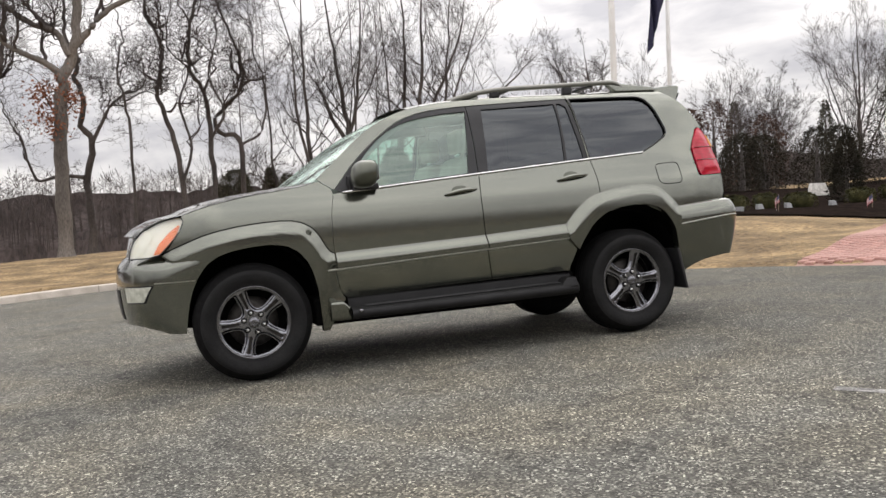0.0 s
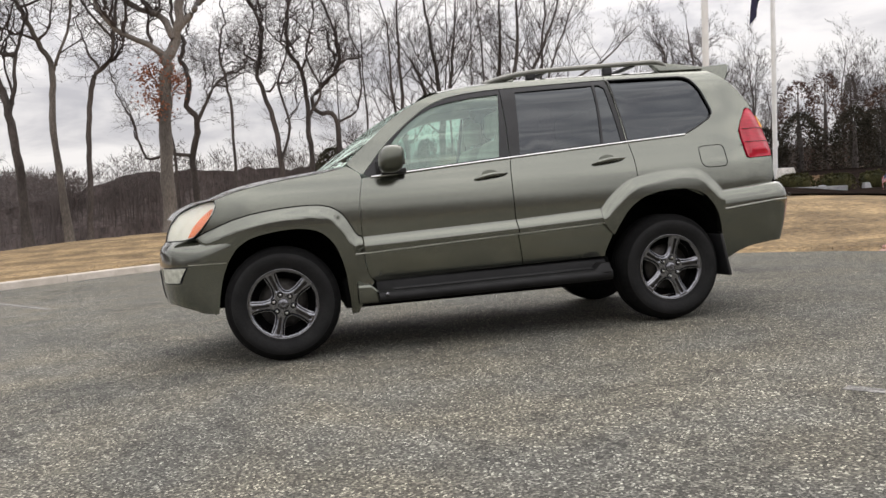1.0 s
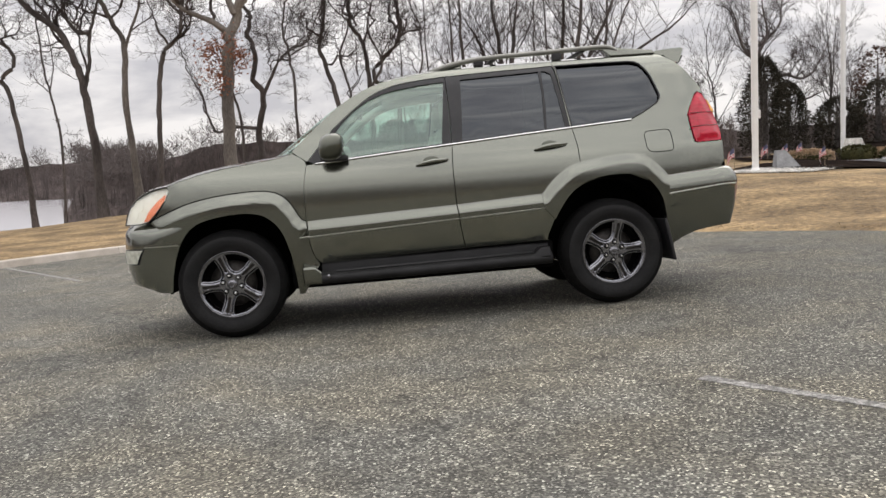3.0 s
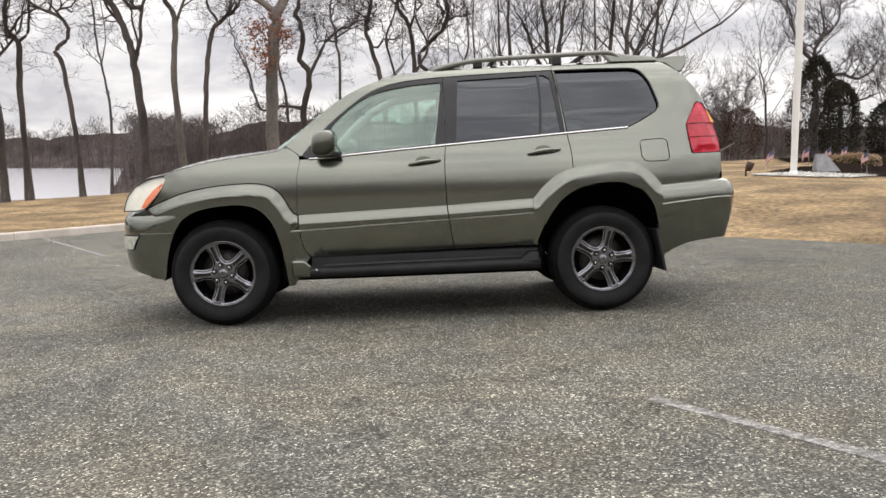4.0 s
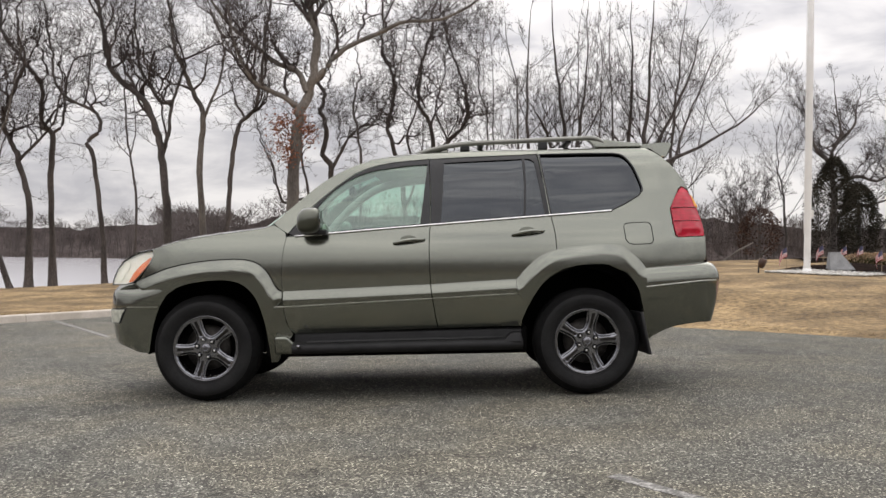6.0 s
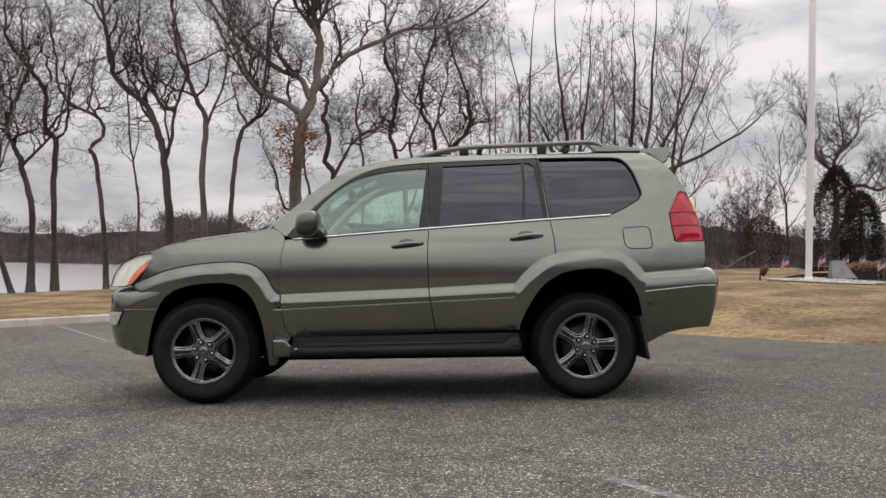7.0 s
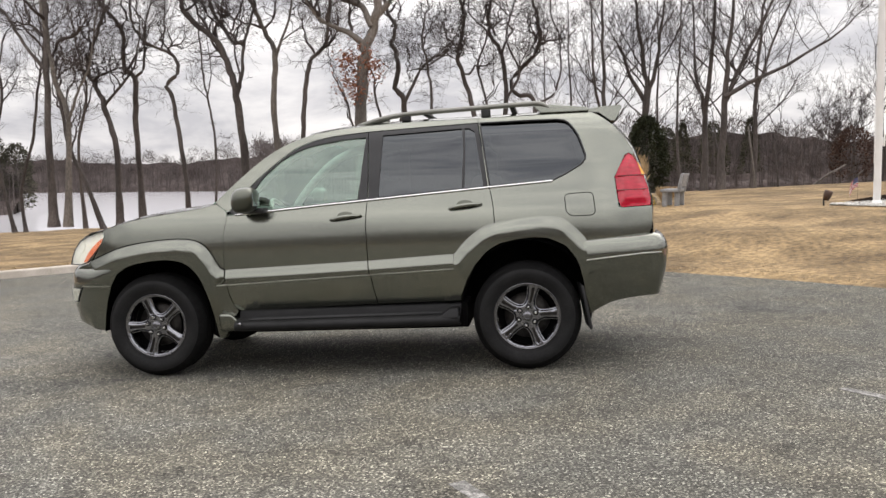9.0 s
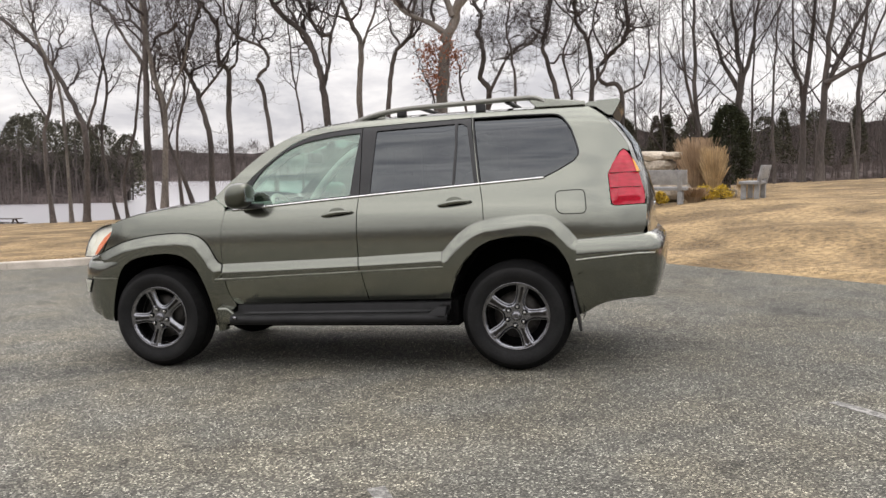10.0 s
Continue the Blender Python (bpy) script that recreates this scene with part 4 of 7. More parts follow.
    part("roof", facing(grid_mesh("roof", P, PAINT), (0, 0, 1)), car, "olive-grey roof")
    P2 = [[(a, b, c - .06) for a, b, c in row[1:-1]] for row in P]
    part("headliner", facing(grid_mesh("headliner", P2, HEADLINER), (0, 0, -1)), car)
    gate = [(3.305, 1.842), (3.36, 1.807), (3.42, 1.759), (3.472, 1.706), (3.53, 1.632), (3.575, 1.56), (3.61, 1.45), (3.65, 1.35), (3.69, 1.2), (3.697, 1.0), (3.70, .90)]
    P = []
    for x, z in gate:
        y0 = float(side_y(x, z)) + .002
        P.append([(x + .07 * math.sin(math.pi * j / nb) ** .7, y0 + (2 * YC - 2 * y0) * j / nb, z) for j in range(nb + 1)])
    tg = part("tailgate", facing(grid_mesh("tailgate", P, PAINT), (1, 0, 0)), car, "olive-grey tailgate")
    part("tailgate_window", grid_mesh("tailgate_window", [[(a + .006, b, c) for a, b, c in row[2:-2]] for row in P[1:7]], GLASS_R), tg, "dark rear window")
    part("tailgate_trim", box("tailgate_trim", 3.70, 3.755, .56, 1.32, 1.10, 1.15, CHROME, .01), tg, "chrome strip above the plate recess")
    part("wiper_arm", box("wiper_arm", 3.66, 3.70, .80, 1.20, 1.33, 1.36, BLACK, .008), tg)
    # spoiler
    pr = [(3.27, 1.852), (3.30, 1.872), (3.40, 1.882), (3.51, 1.886), (3.528, 1.874), (3.508, 1.83), (3.472, 1.770), (3.44, 1.774), (3.36, 1.835)]
    ys = np.linspace(.36, 2 * YC - .36, 10)
    lean = lambda y, z: y + (.35 if y < YC else -.35) * (z - 1.77) * (abs(y - YC) > YC - .37)
    P = [[(x, lean(y, z), z + .01 * math.sin(math.pi * i / 9)) for x, z in pr + pr[:1]] for i, y in enumerate(ys)]
    me = grid_mesh("spoiler", P, PAINT, smooth=False)
    sp = part("spoiler", me, car, "olive-grey roof spoiler")
    part("spoiler_underside", facing(grid_mesh("spoiler_underside", [[(x + .004, y, z + .01 * math.sin(math.pi * i / 9) - .004) for x, z in ((3.505, 1.826), (3.489, 1.797), (3.472, 1.768))] for i, y in enumerate(ys)], BLACK, smooth=False), (1, 0, -1)), sp, "black underside of the spoiler")
    for y in (.36, 2 * YC - .36):
        f = [tuple(range(len(pr)))] if y > 1 else [tuple(range(len(pr)))[::-1]]
        part("spoiler_end", mesh_of("spoiler_end", [(x, lean(y, z), z) for x, z in pr], f, PAINT_SHADED, False), sp)
    # roof rails
    rail = curve_points([(1.56, .40, 1.825), (1.68, .385, 1.858), (1.814, .38, 1.884), (2.03, .38, 1.903), (2.47, .38, 1.915), (2.80, .38, 1.924), (2.92, .38, 1.923), (2.975, .38, 1.902), (3.01, .38, 1.872)], 3)
    run("roof_rail", rail, .019, RAIL, car, 8, "satin grey roof rail")
    mirrored("rail_cover", box("rail_cover", 2.93, 3.285, .345, .43, 1.845, 1.93, PAINT_SHADED, .012, shear=lambda v: (v.x - (.06 if v.z > 1.9 and v.x < 3.1 else 0), v.y + (.035 if v.z > 1.9 and v.y < .38 else 0), v.z - (.05 * max(0, (v.x - 3.02) / .27)) * (v.z > 1.89))), car)
    mirrored("rail_cover", box("rail_cover", 1.50, 1.80, .355, .425, 1.80, 1.875, PAINT_SHADED, .012, shear=lambda v: (v.x, v.y + (.03 if v.z > 1.85 and v.y < .38 else 0), v.z - .055 * max(0, (1.78 - v.x) / .28) * (v.z > 1.84))), car)
    for x in (1.93, 2.53):
        mirrored("rail_foot", box("rail_foot", x - .035, x + .035, .368, .41, 1.845, 1.902, BLACK, .01), car)
    for x in (2.06, 2.73):
        part("cross_bar", box("cross_bar", x - .022, x + .022, .375, 2 * YC - .36, 1.895, 1.915, BOARD, .008), car)
    # mirrors
    for far in (False, True):
        v, f = [], []
        nu, nv = 20, 12
        for i in range(nv + 1):
            th = -math.pi / 2 + math.pi * i / nv
            for j in range(nu):
                ph = 2 * math.pi * j / nu
                sg = lambda c, e: math.copysign(abs(c) ** e, c)
                x, y, z = sg(math.cos(th), .7) * sg(math.cos(ph), .8), sg(math.cos(th), .7) * sg(math.sin(ph), .7), sg(math.sin(th), .75)
                v.append((.792 + .088 * x + .012 * z, -.055 + .125 * y, 1.305 + .093 * z))
        for i in range(nv):
            for j in range(nu):
                f.append((i * nu + j, i * nu + (j + 1) % nu, (i + 1) * nu + (j + 1) % nu, (i + 1) * nu + j))
        if far:
            v = [(a, 2 * YC - b, c) for a, b, c in v]
            f = [q[::-1] for q in f]
        mr = part("door_mirror", mesh_of("door_mirror", v, f, PAINT_DARKENED), car, "olive-grey door mirror")
        sy = lambda y: 2 * YC - y if far else y
        part("mirror_arm", box("mirror_arm", .73, .90, min(sy(.01), sy(.13)), max(sy(.01), sy(.13)), 1.205, 1.245, BLACK, .012), mr, "black mirror arm")
        part("mirror_base", box("mirror_base", .70, .80, min(sy(.09), sy(.135)), max(sy(.09), sy(.135)), 1.215, 1.31, BLACK, .012), mr)
        part("mirror_glass", box("mirror_glass", .866, .875, min(sy(-.128), sy(.018)), max(sy(-.128), sy(.018)), 1.258, 1.352, DARK_MIRROR, .003), mr)
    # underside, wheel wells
    # plain black blocks added to keep light out beneath and inside the body
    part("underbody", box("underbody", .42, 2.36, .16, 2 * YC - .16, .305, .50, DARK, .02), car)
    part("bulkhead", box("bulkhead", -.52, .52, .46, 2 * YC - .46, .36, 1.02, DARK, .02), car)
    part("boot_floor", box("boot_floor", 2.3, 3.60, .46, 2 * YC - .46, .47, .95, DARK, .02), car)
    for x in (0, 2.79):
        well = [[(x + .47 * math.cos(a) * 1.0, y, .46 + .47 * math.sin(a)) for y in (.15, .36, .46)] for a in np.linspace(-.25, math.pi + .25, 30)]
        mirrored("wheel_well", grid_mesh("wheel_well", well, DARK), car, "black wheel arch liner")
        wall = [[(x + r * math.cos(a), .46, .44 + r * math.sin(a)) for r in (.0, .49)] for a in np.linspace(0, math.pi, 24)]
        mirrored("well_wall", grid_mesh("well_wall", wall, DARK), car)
    ax = Tubes()
    ax.tube([(2.79, .3, .40), (2.79, 2 * YC - .3, .40)], [.05, .05], 10)
    part("rear_axle", ax.mesh("rear_axle", DARK), car)
    build_cabin(car)
    build_wheels(car)
    return car


def build_cabin(car):
    """The seats, dashboard and wheel that show through the front windows."""
    def seat(x, y, front=True):
        s = part("seat", box("seat", x - .05, x + .48, y - .25, y + .25, .74, .90, LEATHER, .05, 3), car, "grey-beige leather seat")
        part("backrest", box("backrest", x + .40, x + .56, y - .24, y + .24, .86, 1.42, LEATHER, .06, 3, shear=lambda v: (v.x + .32 * (v.z - .86), v.y * 1.0, v.z)), s)
        part("headrest", box("headrest", x + .60, x + .70, y - .14, y + .14, 1.45, 1.63, LEATHER, .045, 3), s)
        part("headrest_post", box("headrest_post", x + .63, x + .65, y - .06, y + .06, 1.38, 1.48, CHROME, .004), s)
    for y in (.55, 1.33):
        seat(1.02, y)
    for y in (.52, .94, 1.36):
        seat(1.85, y, False)
    part("cabin_floor", box("cabin_floor", .5, 2.28, .25, 2 * YC - .25, .52, .58, DASH, .01), car)
    part("dashboard", box("dashboard", .42, .82, .22, 2 * YC - .22, .86, 1.20, DASH, .06, 3, shear=lambda v: (v.x - .1 * (v.z < 1.0), v.y, v.z)), car, "grey dashboard")
    for y in (.125, 2 * YC - .165):
        part("door_card", box("door_card", .75, 1.60, y, y + .04, .60, 1.19, LEATHER, .012), car)
    sw = Tubes()
    m = Matrix.Translation((.90, .55, 1.13)) @ Matrix.Rotation(radians(62), 4, "Y")
    ring = [m @ Vector((.19 * math.cos(a), .19 * math.sin(a), 0)) for a in np.linspace(0, 2 * math.pi, 33)]
    sw.tube([tuple(p) for p in ring], [.016] * 33, 8, cap=False)
    for a in (0.2, math.pi - .2, 1.5 * math.pi):
        sw.tube([tuple(m @ Vector((0, 0, -.02))), tuple(m @ Vector((.19 * math.cos(a + 1.57), .19 * math.sin(a + 1.57), 0)))], [.03, .014], 6)
    part("steering_wheel", sw.mesh("steering_wheel", LEATHER), car, "grey steering wheel")
    part("steering_column", box("steering_column", .70, .88, .49, .61, 1.0, 1.12, DASH, .02), car)
    part("sun_visor", box("sun_visor", 1.02, 1.20, .36, .74, 1.655, 1.675, HEADLINER, .006, shear=lambda v: (v.x, v.y, v.z + .35 * (v.x - 1.11))), car)
    part("rear_view_mirror", box("rear_view_mirror", .98, 1.02, .82, 1.06, 1.555, 1.635, BLACK, .018), car)
    # pale linings of the windscreen pillars and over the doors
    post = curve_points([(.60, 1.255), (.72, 1.40), (.86, 1.535), (1.0, 1.64), (1.14, 1.71), (1.34, 1.755), (1.65, 1.775)], 3)
    run("pillar_trim", [(x + .05, float(side_y(x, z)) + .062, z - .03) for x, z in post], .036, HEADLINER, car, 8, "pale windscreen pillar lining")
    run("door_sill", [(x, float(side_y(x, z)) + .07, z - .012) for x, z in ((.72, 1.205), (1.2, 1.235), (1.62, 1.262))], .03, LEATHER, car, 8)
    run("seat_belt", [(1.66, .31, 1.66), (1.62, .33, 1.40), (1.55, .36, 1.05), (1.50, .38, .80)], .018, LEATHER, car, 6)
    part("instrument_hood", box("instrument_hood", .62, .86, .36, .76, 1.14, 1.25, DASH, .05, 3), car)
    for y in (.25, 2 * YC - .29):
        part("pillar_lining", box("pillar_lining", 1.665, 1.75, y, y + .04, 1.15, 1.70, HEADLINER, .01), car)


def build_wheels(car):
    """Four wheels on five twin spokes; each has its tyre, spokes, cap and nuts."""
    R, RIM, AXLE = .388, .236, .391
    tp = [(RIM - .012, .055), (RIM + .003, .032), (RIM + .012, .018), (RIM + .018, .020), (RIM + .026, .012), (.292, .004), (.312, .0), (.330, .003), (.342, .010)]
    tyre = lathe("tyre", tp, RUBBER, 72)
    tp = [(.342, .010), (.350, .015), (.352, .021), (.359, .025), (.370, .041), (.379, .058), (R - .002, .072)]
    for k in range(5):
        y = .078 + .033 * k
        tp += [(R, y), (R - .010, y + .002), (R - .010, y + .008), (R, y + .010)]
    tp += [(R, .222), (.372, .238), (.345, .258), (.30, .262), (RIM, .235)]
    tread = lathe("tread", tp, TREAD, 72)
    rim = lathe("wheel", [(RIM - .016, .20), (RIM - .02, .10), (RIM - .018, .06), (RIM - .010, .034), (RIM - .004, .026), (RIM + .004, .026), (RIM + .006, .034), (RIM + .004, .05)], ALLOY_LIP, 72)
    disc = lathe("brake_disc", [(.05, .115), (.165, .115), (.167, .122), (.165, .14)], STEEL, 40)
    # black disc puts the shade behind the spokes into a part
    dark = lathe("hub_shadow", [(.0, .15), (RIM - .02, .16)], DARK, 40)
    cap = lathe("centre_cap", [(.0, .026), (.020, .027), (.031, .030), (.036, .036), (.038, .048)], ALLOY_LIP, 28)
    badge = lathe("cap_badge", [(.016, .0255), (.0195, .0235), (.023, .0265)], ALLOY, 24)
    nut = lathe("lug_nut", [(.0, .022), (.008, .023), (.0125, .029), (.0135, .056)], CHROME, 6, smooth=False)
    # black ring on the flat face stands in for the hole's shade
    hole = lathe("nut_hole", [(.0135, .0405), (.0185, .0395), (.0205, .0435)], DARK, 14)
    # the face: five broad spokes, each split by a slot, between rounded pockets
    half = math.pi / 5

    def turned(pts, a):
        return [(p * math.cos(a) - q * math.sin(a), p * math.sin(a) + q * math.cos(a)) for p, q in pts]

    side = [(.2085, .0455), (.19, .0425), (.165, .039), (.14, .0365), (.118, .0375)]
    edge = [(d * math.cos(half) + h * math.sin(half), -d * math.sin(half) + h * math.cos(half)) for d, h in side]
    inner_u = curve_points(edge + [(.0985, -.018), (.0945, 0), (.0985, .018)] + [(p, -q) for p, q in edge[::-1]], 3)
    rim_arc = [(.2145 * math.cos(w), .2145 * math.sin(w)) for w in np.linspace(.37, -.37, 9)]
    pocket = [tuple(p) for p in inner_u] + rim_arc
    slot = [(.102 - .0085 * math.cos(w), .0085 * math.sin(w)) for w in np.linspace(-1.5, 1.5, 7)] + [(.206, .0115), (.210, .008), (.210, -.008), (.206, -.0115)]
    pockets = [turned(pocket, 2 * half * (k + .5)) for k in range(5)]
    slots = [turned(slot, 2 * half * k) for k in range(5)]
    disc_line = [(.228 * math.cos(w), .228 * math.sin(w)) for w in np.linspace(0, 2 * math.pi, 73)[:-1]]

    def face_y(x, z):
        r = np.hypot(x, z)
        y = np.interp(r, [0, .05, .085, .105, .17, .213, .228], [.044, .043, .0425, .042, .036, .031, .029])
        dp = np.min([line_dist(q, x, z, True) for q in pockets], axis=0)
        ds = np.min([line_dist(q, x, z, True) for q in slots], axis=0)
        return y + .020 * (1 - smooth01(dp / .022)) * smooth01((.222 - r) / .012) + .004 * (1 - smooth01(ds / .005))

    V, F, N = sheet(disc_line, face_y, pockets + slots, .0085, .034)
    face = mesh_of("spokes", V, F, ALLOY, True, N)
    web = mesh_of("slot_floor", [(.09, .062, -.014), (.09, .062, .014), (.214, .052, .014), (.214, .052, -.014)], [(3, 2, 1, 0)], STEEL, False)
    for x, far, turn in ((0, False, 33), (2.79, False, -4), (0, True, 10), (2.79, True, 50)):
        w = part("wheel", rim, car, "gunmetal alloy wheel with five twin spokes")
        m = Matrix.Translation((x, .025, AXLE)) @ Matrix.Rotation(radians(turn), 4, "Y")
        if far:
            m = Matrix.Translation((x, 2 * YC - .025, AXLE)) @ Matrix.Rotation(math.pi, 4, "Z") @ Matrix.Rotation(radians(turn), 4, "Y")
        w.matrix_local = m
        part("tyre", tyre, w, "black all-terrain tyre")
        part("tread", tread, w)
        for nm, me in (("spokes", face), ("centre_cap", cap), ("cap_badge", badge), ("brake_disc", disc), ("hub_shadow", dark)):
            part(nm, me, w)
        for k in range(5):
            s = part("slot_floor", web, w)
            s.matrix_local = Matrix.Rotation(2 * math.pi * k / 5, 4, "Y")
        for k in range(6):
            a = 2 * math.pi * (k + .3) / 6
            for nm, me in (("lug_nut", nut), ("nut_hole", hole)):
                s = part(nm, me, w)
                s.matrix_local = Matrix.Translation((.066 * math.cos(a), 0, .066 * math.sin(a)))


build_car()

# ---------------------------------------------------------------- ground
KERB = [(-60, -22), (-30, -5.8), (-16, 5.2), (-9.0, 8.45), (-7.6, 9.15), (-6.4, 10.5), (-5.2, 12.0), (-3.6, 13.6), (-2.4, 14.6), (-1.2, 14.9), (.0, 14.3)]
EDGE = [(.0, 14.3), (1.0, 12.6), (2.2, 10.2), (3.2, 8.6), (4.13, 7.4), (4.85, 6.48), (5.63, 5.56), (6.3, 4.7), (6.85, 3.95), (7.25, 3.1), (7.6, 2.1), (9.5, -1.5), (14, -8), (30, -24), (60, -48)]
# heights of the lawn above the car park: its west, middle and east parts
LAWN_WEST = [(-60, -16, 0.14), (-30, 2, 0.15), (-16, 6, 0.15), (-9, 9.2, 0.14), (-5.3, 12.4, 0.14), (-1.2, 15.3, 0.14), (-30, 32, 0.06), (-26, 29, 0.16), (-22, 32, 0.14), (-17, 32, 0.25), (-13.5, 32, 0.36), (-6.5, 31, 0.69), (-4.3, 28, 0.75), (-2, 32, 0.8), (4, 33, 0.82)]
LAWN_MIDDLE = [(1.2, 13, 0.03), (3.4, 8.8, 0.02), (5, 6.7, 0.02), (6.7, 4.6, 0.02), (7.8, 2.2, 0.02), (15, -8, 0.1), (40, -30, 0.2), (40, 10, 1.3), (10.1, 13.4, 0.67), (10.4, 12.85, 0.57), (11.3, 12.95, 0.53), (10.1, 12.1, 0.5), (11.1, 12.3, 0.4), (9.2, 13.3, 0.66), (10.6, 14.3, 0.75), (11.6, 14.1, 0.68)]
LAWN_EAST = [(7, 10, 0.42), (4.5, 15.8, 0.62), (6.2, 16.5, 0.7), (8, 20, 0.75), (17.8, 23, 0.9), (12.6, 14.9, 0.72), (12.2, 12.9, 0.51), (13.2, 12.6, 0.43), (14.2, 12.2, 0.34), (14.9, 11.4, 0.21), (15.2, 10.2, 0.12), (14.6, 8.6, 0.1), (11, 6, 0.16), (15.8, 14.6, 0.36), (18.9, 14.6, 0.14), (17, 17.6, 0.44), (20, 18, 0.36), (12.5, 18, 0.8), (11.4, 15.4, 0.78), (9.5, 32, 0.8), (13, 32, 0.88), (16, 32, 0.93), (26, 34, 1.2), (40, 40, 1.4)]
HEIGHTS = LAWN_WEST + LAWN_MIDDLE + LAWN_EAST
LOT = KERB + EDGE[1:] + [(60, -50), (40, -52), (-60, -52)]


def lawn_z(x, y):
    """Height of the grass above the level of the car park."""
    x, y = np.asarray(x, float), np.asarray(y, float)
    h = np.array(HEIGHTS)
    d2 = (x[..., None] - h[:, 0]) ** 2 + (y[..., None] - h[:, 1]) ** 2 + .6
    w = 1 / d2 ** 1.6
    z = (w * h[:, 2]).sum(-1) / w.sum(-1)
    bank = np.maximum(smooth01((-(x + 4) - .30 * (y - 36)) / 6), 0)
    drop = smooth01((y - 36.5 + .25 * np.clip(x + 14, -30, 0) * 0) / 9) * bank
    z = z * (1 - drop) + (-3.0 + .0175 * y - .035 * x) * drop
    far = smooth01((y - 222) / 20) * bank
    return z * (1 - far) + (-1.6 + .0175 * y - .035 * x) * far


def ground_sheet():
    a = np.unique(np.concatenate([np.linspace(-26, 26, 131), np.linspace(8.6, 13.4, 37), np.linspace(26, 60, 30), np.linspace(60, 900, 15), -np.linspace(26, 60, 30), -np.linspace(60, 900, 15)]))
    b = np.unique(np.concatenate([np.linspace(0, 46, 116), np.linspace(12, 15.6, 29), np.linspace(46, 80, 20), np.linspace(80, 240, 40), np.linspace(240, 1200, 10), -np.linspace(0, 60, 25), -np.linspace(60, 900, 8)]))
    X, Y = np.meshgrid(a, b)
    Z = lawn_z(X, Y)
    inside = in_poly(LOT, np.column_stack([X.ravel(), Y.ravel()])).reshape(X.shape)
    near = line_dist(LOT, X, Y, True)
    Z = np.where(inside, -.06, -.06 + (Z + .06) * np.clip(near / .35, 0, 1))
    Z += np.where(inside | (Y > 46) | (np.hypot(X - 13, Y - 15) < 6), 0, .018 * np.sin(X * 1.7 + np.cos(Y * 1.1) * 2) * np.sin(Y * 1.3))
    P = np.stack([X, Y, Z], -1).reshape(-1, 3) @ np.array(TILT.to_3x3()).T
    n, m = X.shape
    f = [(i * m + j, i * m + j + 1, (i + 1) * m + j + 1, (i + 1) * m + j) for i in range(n - 1) for j in range(m - 1)]
    thing("ground", "straw-coloured dormant winter lawn", "lawn", kind="structure", me=mesh_of("ground", P, f, LAWN))


def flat_sheet(name, outline, z, mat, label, category, step=1.0, kind="structure", tilt=True, lift=None):
    v, t, loops = triangulate(outline, (), step)
    zz = np.full(len(v), z) if lift is None else lift(v[:, 0], v[:, 1]) + z
    P = np.column_stack([v, zz])
    if tilt:
        P = P @ np.array(TILT.to_3x3()).T
    return thing(name, label, category, kind=kind, me=mesh_of(name, P, t, mat))


def on_lawn(x, y, dz=0.0):
    return W(x, y, float(lawn_z(np.array([x]), np.array([y]))[0]) + dz)


def stand(x, y, dz=0.0, turn=0.0, size=1.0):
    return Matrix.Translation(on_lawn(x, y, dz)) @ Matrix.Rotation(radians(turn), 4, "Z") @ Matrix.Scale(size, 4)


ground_sheet()
road = flat_sheet("road", LOT, 0.0, ASPHALT, "grey weathered asphalt car park with pale aggregate", "asphalt", 3.0)


def parking_line(x0, y0, x1, y1, width=.085):
    d = Vector((x1 - x0, y1 - y0)).normalized() * width / 2
    nrm = Vector((-d.y, d.x))
    n = max(2, int(math.hypot(x1 - x0, y1 - y0) / .25))
    rng = random.Random(int(x0 * 100))
    v, f = [], []
    for i in range(n + 1):
        s = i / n
        px, py = x0 + (x1 - x0) * s, y0 + (y1 - y0) * s
        for sg in (-1, 1):
            k = sg * rng.uniform(.75, 1.1)
            v.append(W(px + nrm.x * k, py + nrm.y * k, .004))
    k = len(v)
    v += [p - Vector((0, 0, .006)) for p in v]
    for i in range(n):
        f.append((2 * i, 2 * i + 2, 2 * i + 3, 2 * i + 1))
        f += [(2 * i, k + 2 * i, k + 2 * i + 2, 2 * i + 2), (2 * i + 1, 2 * i + 3, k + 2 * i + 3, k + 2 * i + 1)]
    thing("parking_line", "worn faded white parking bay line on asphalt", "road marking", group="parking bay lines", kind="structure", me=mesh_of("parking_line", v, f, LINE, False))


parking_line(-6.2, 11.05, -3.15, 6.25)
parking_line(2.50, -2.30, 5.2, -6.4)
parking_line(4.70, -.64, 7.6, -5.0)


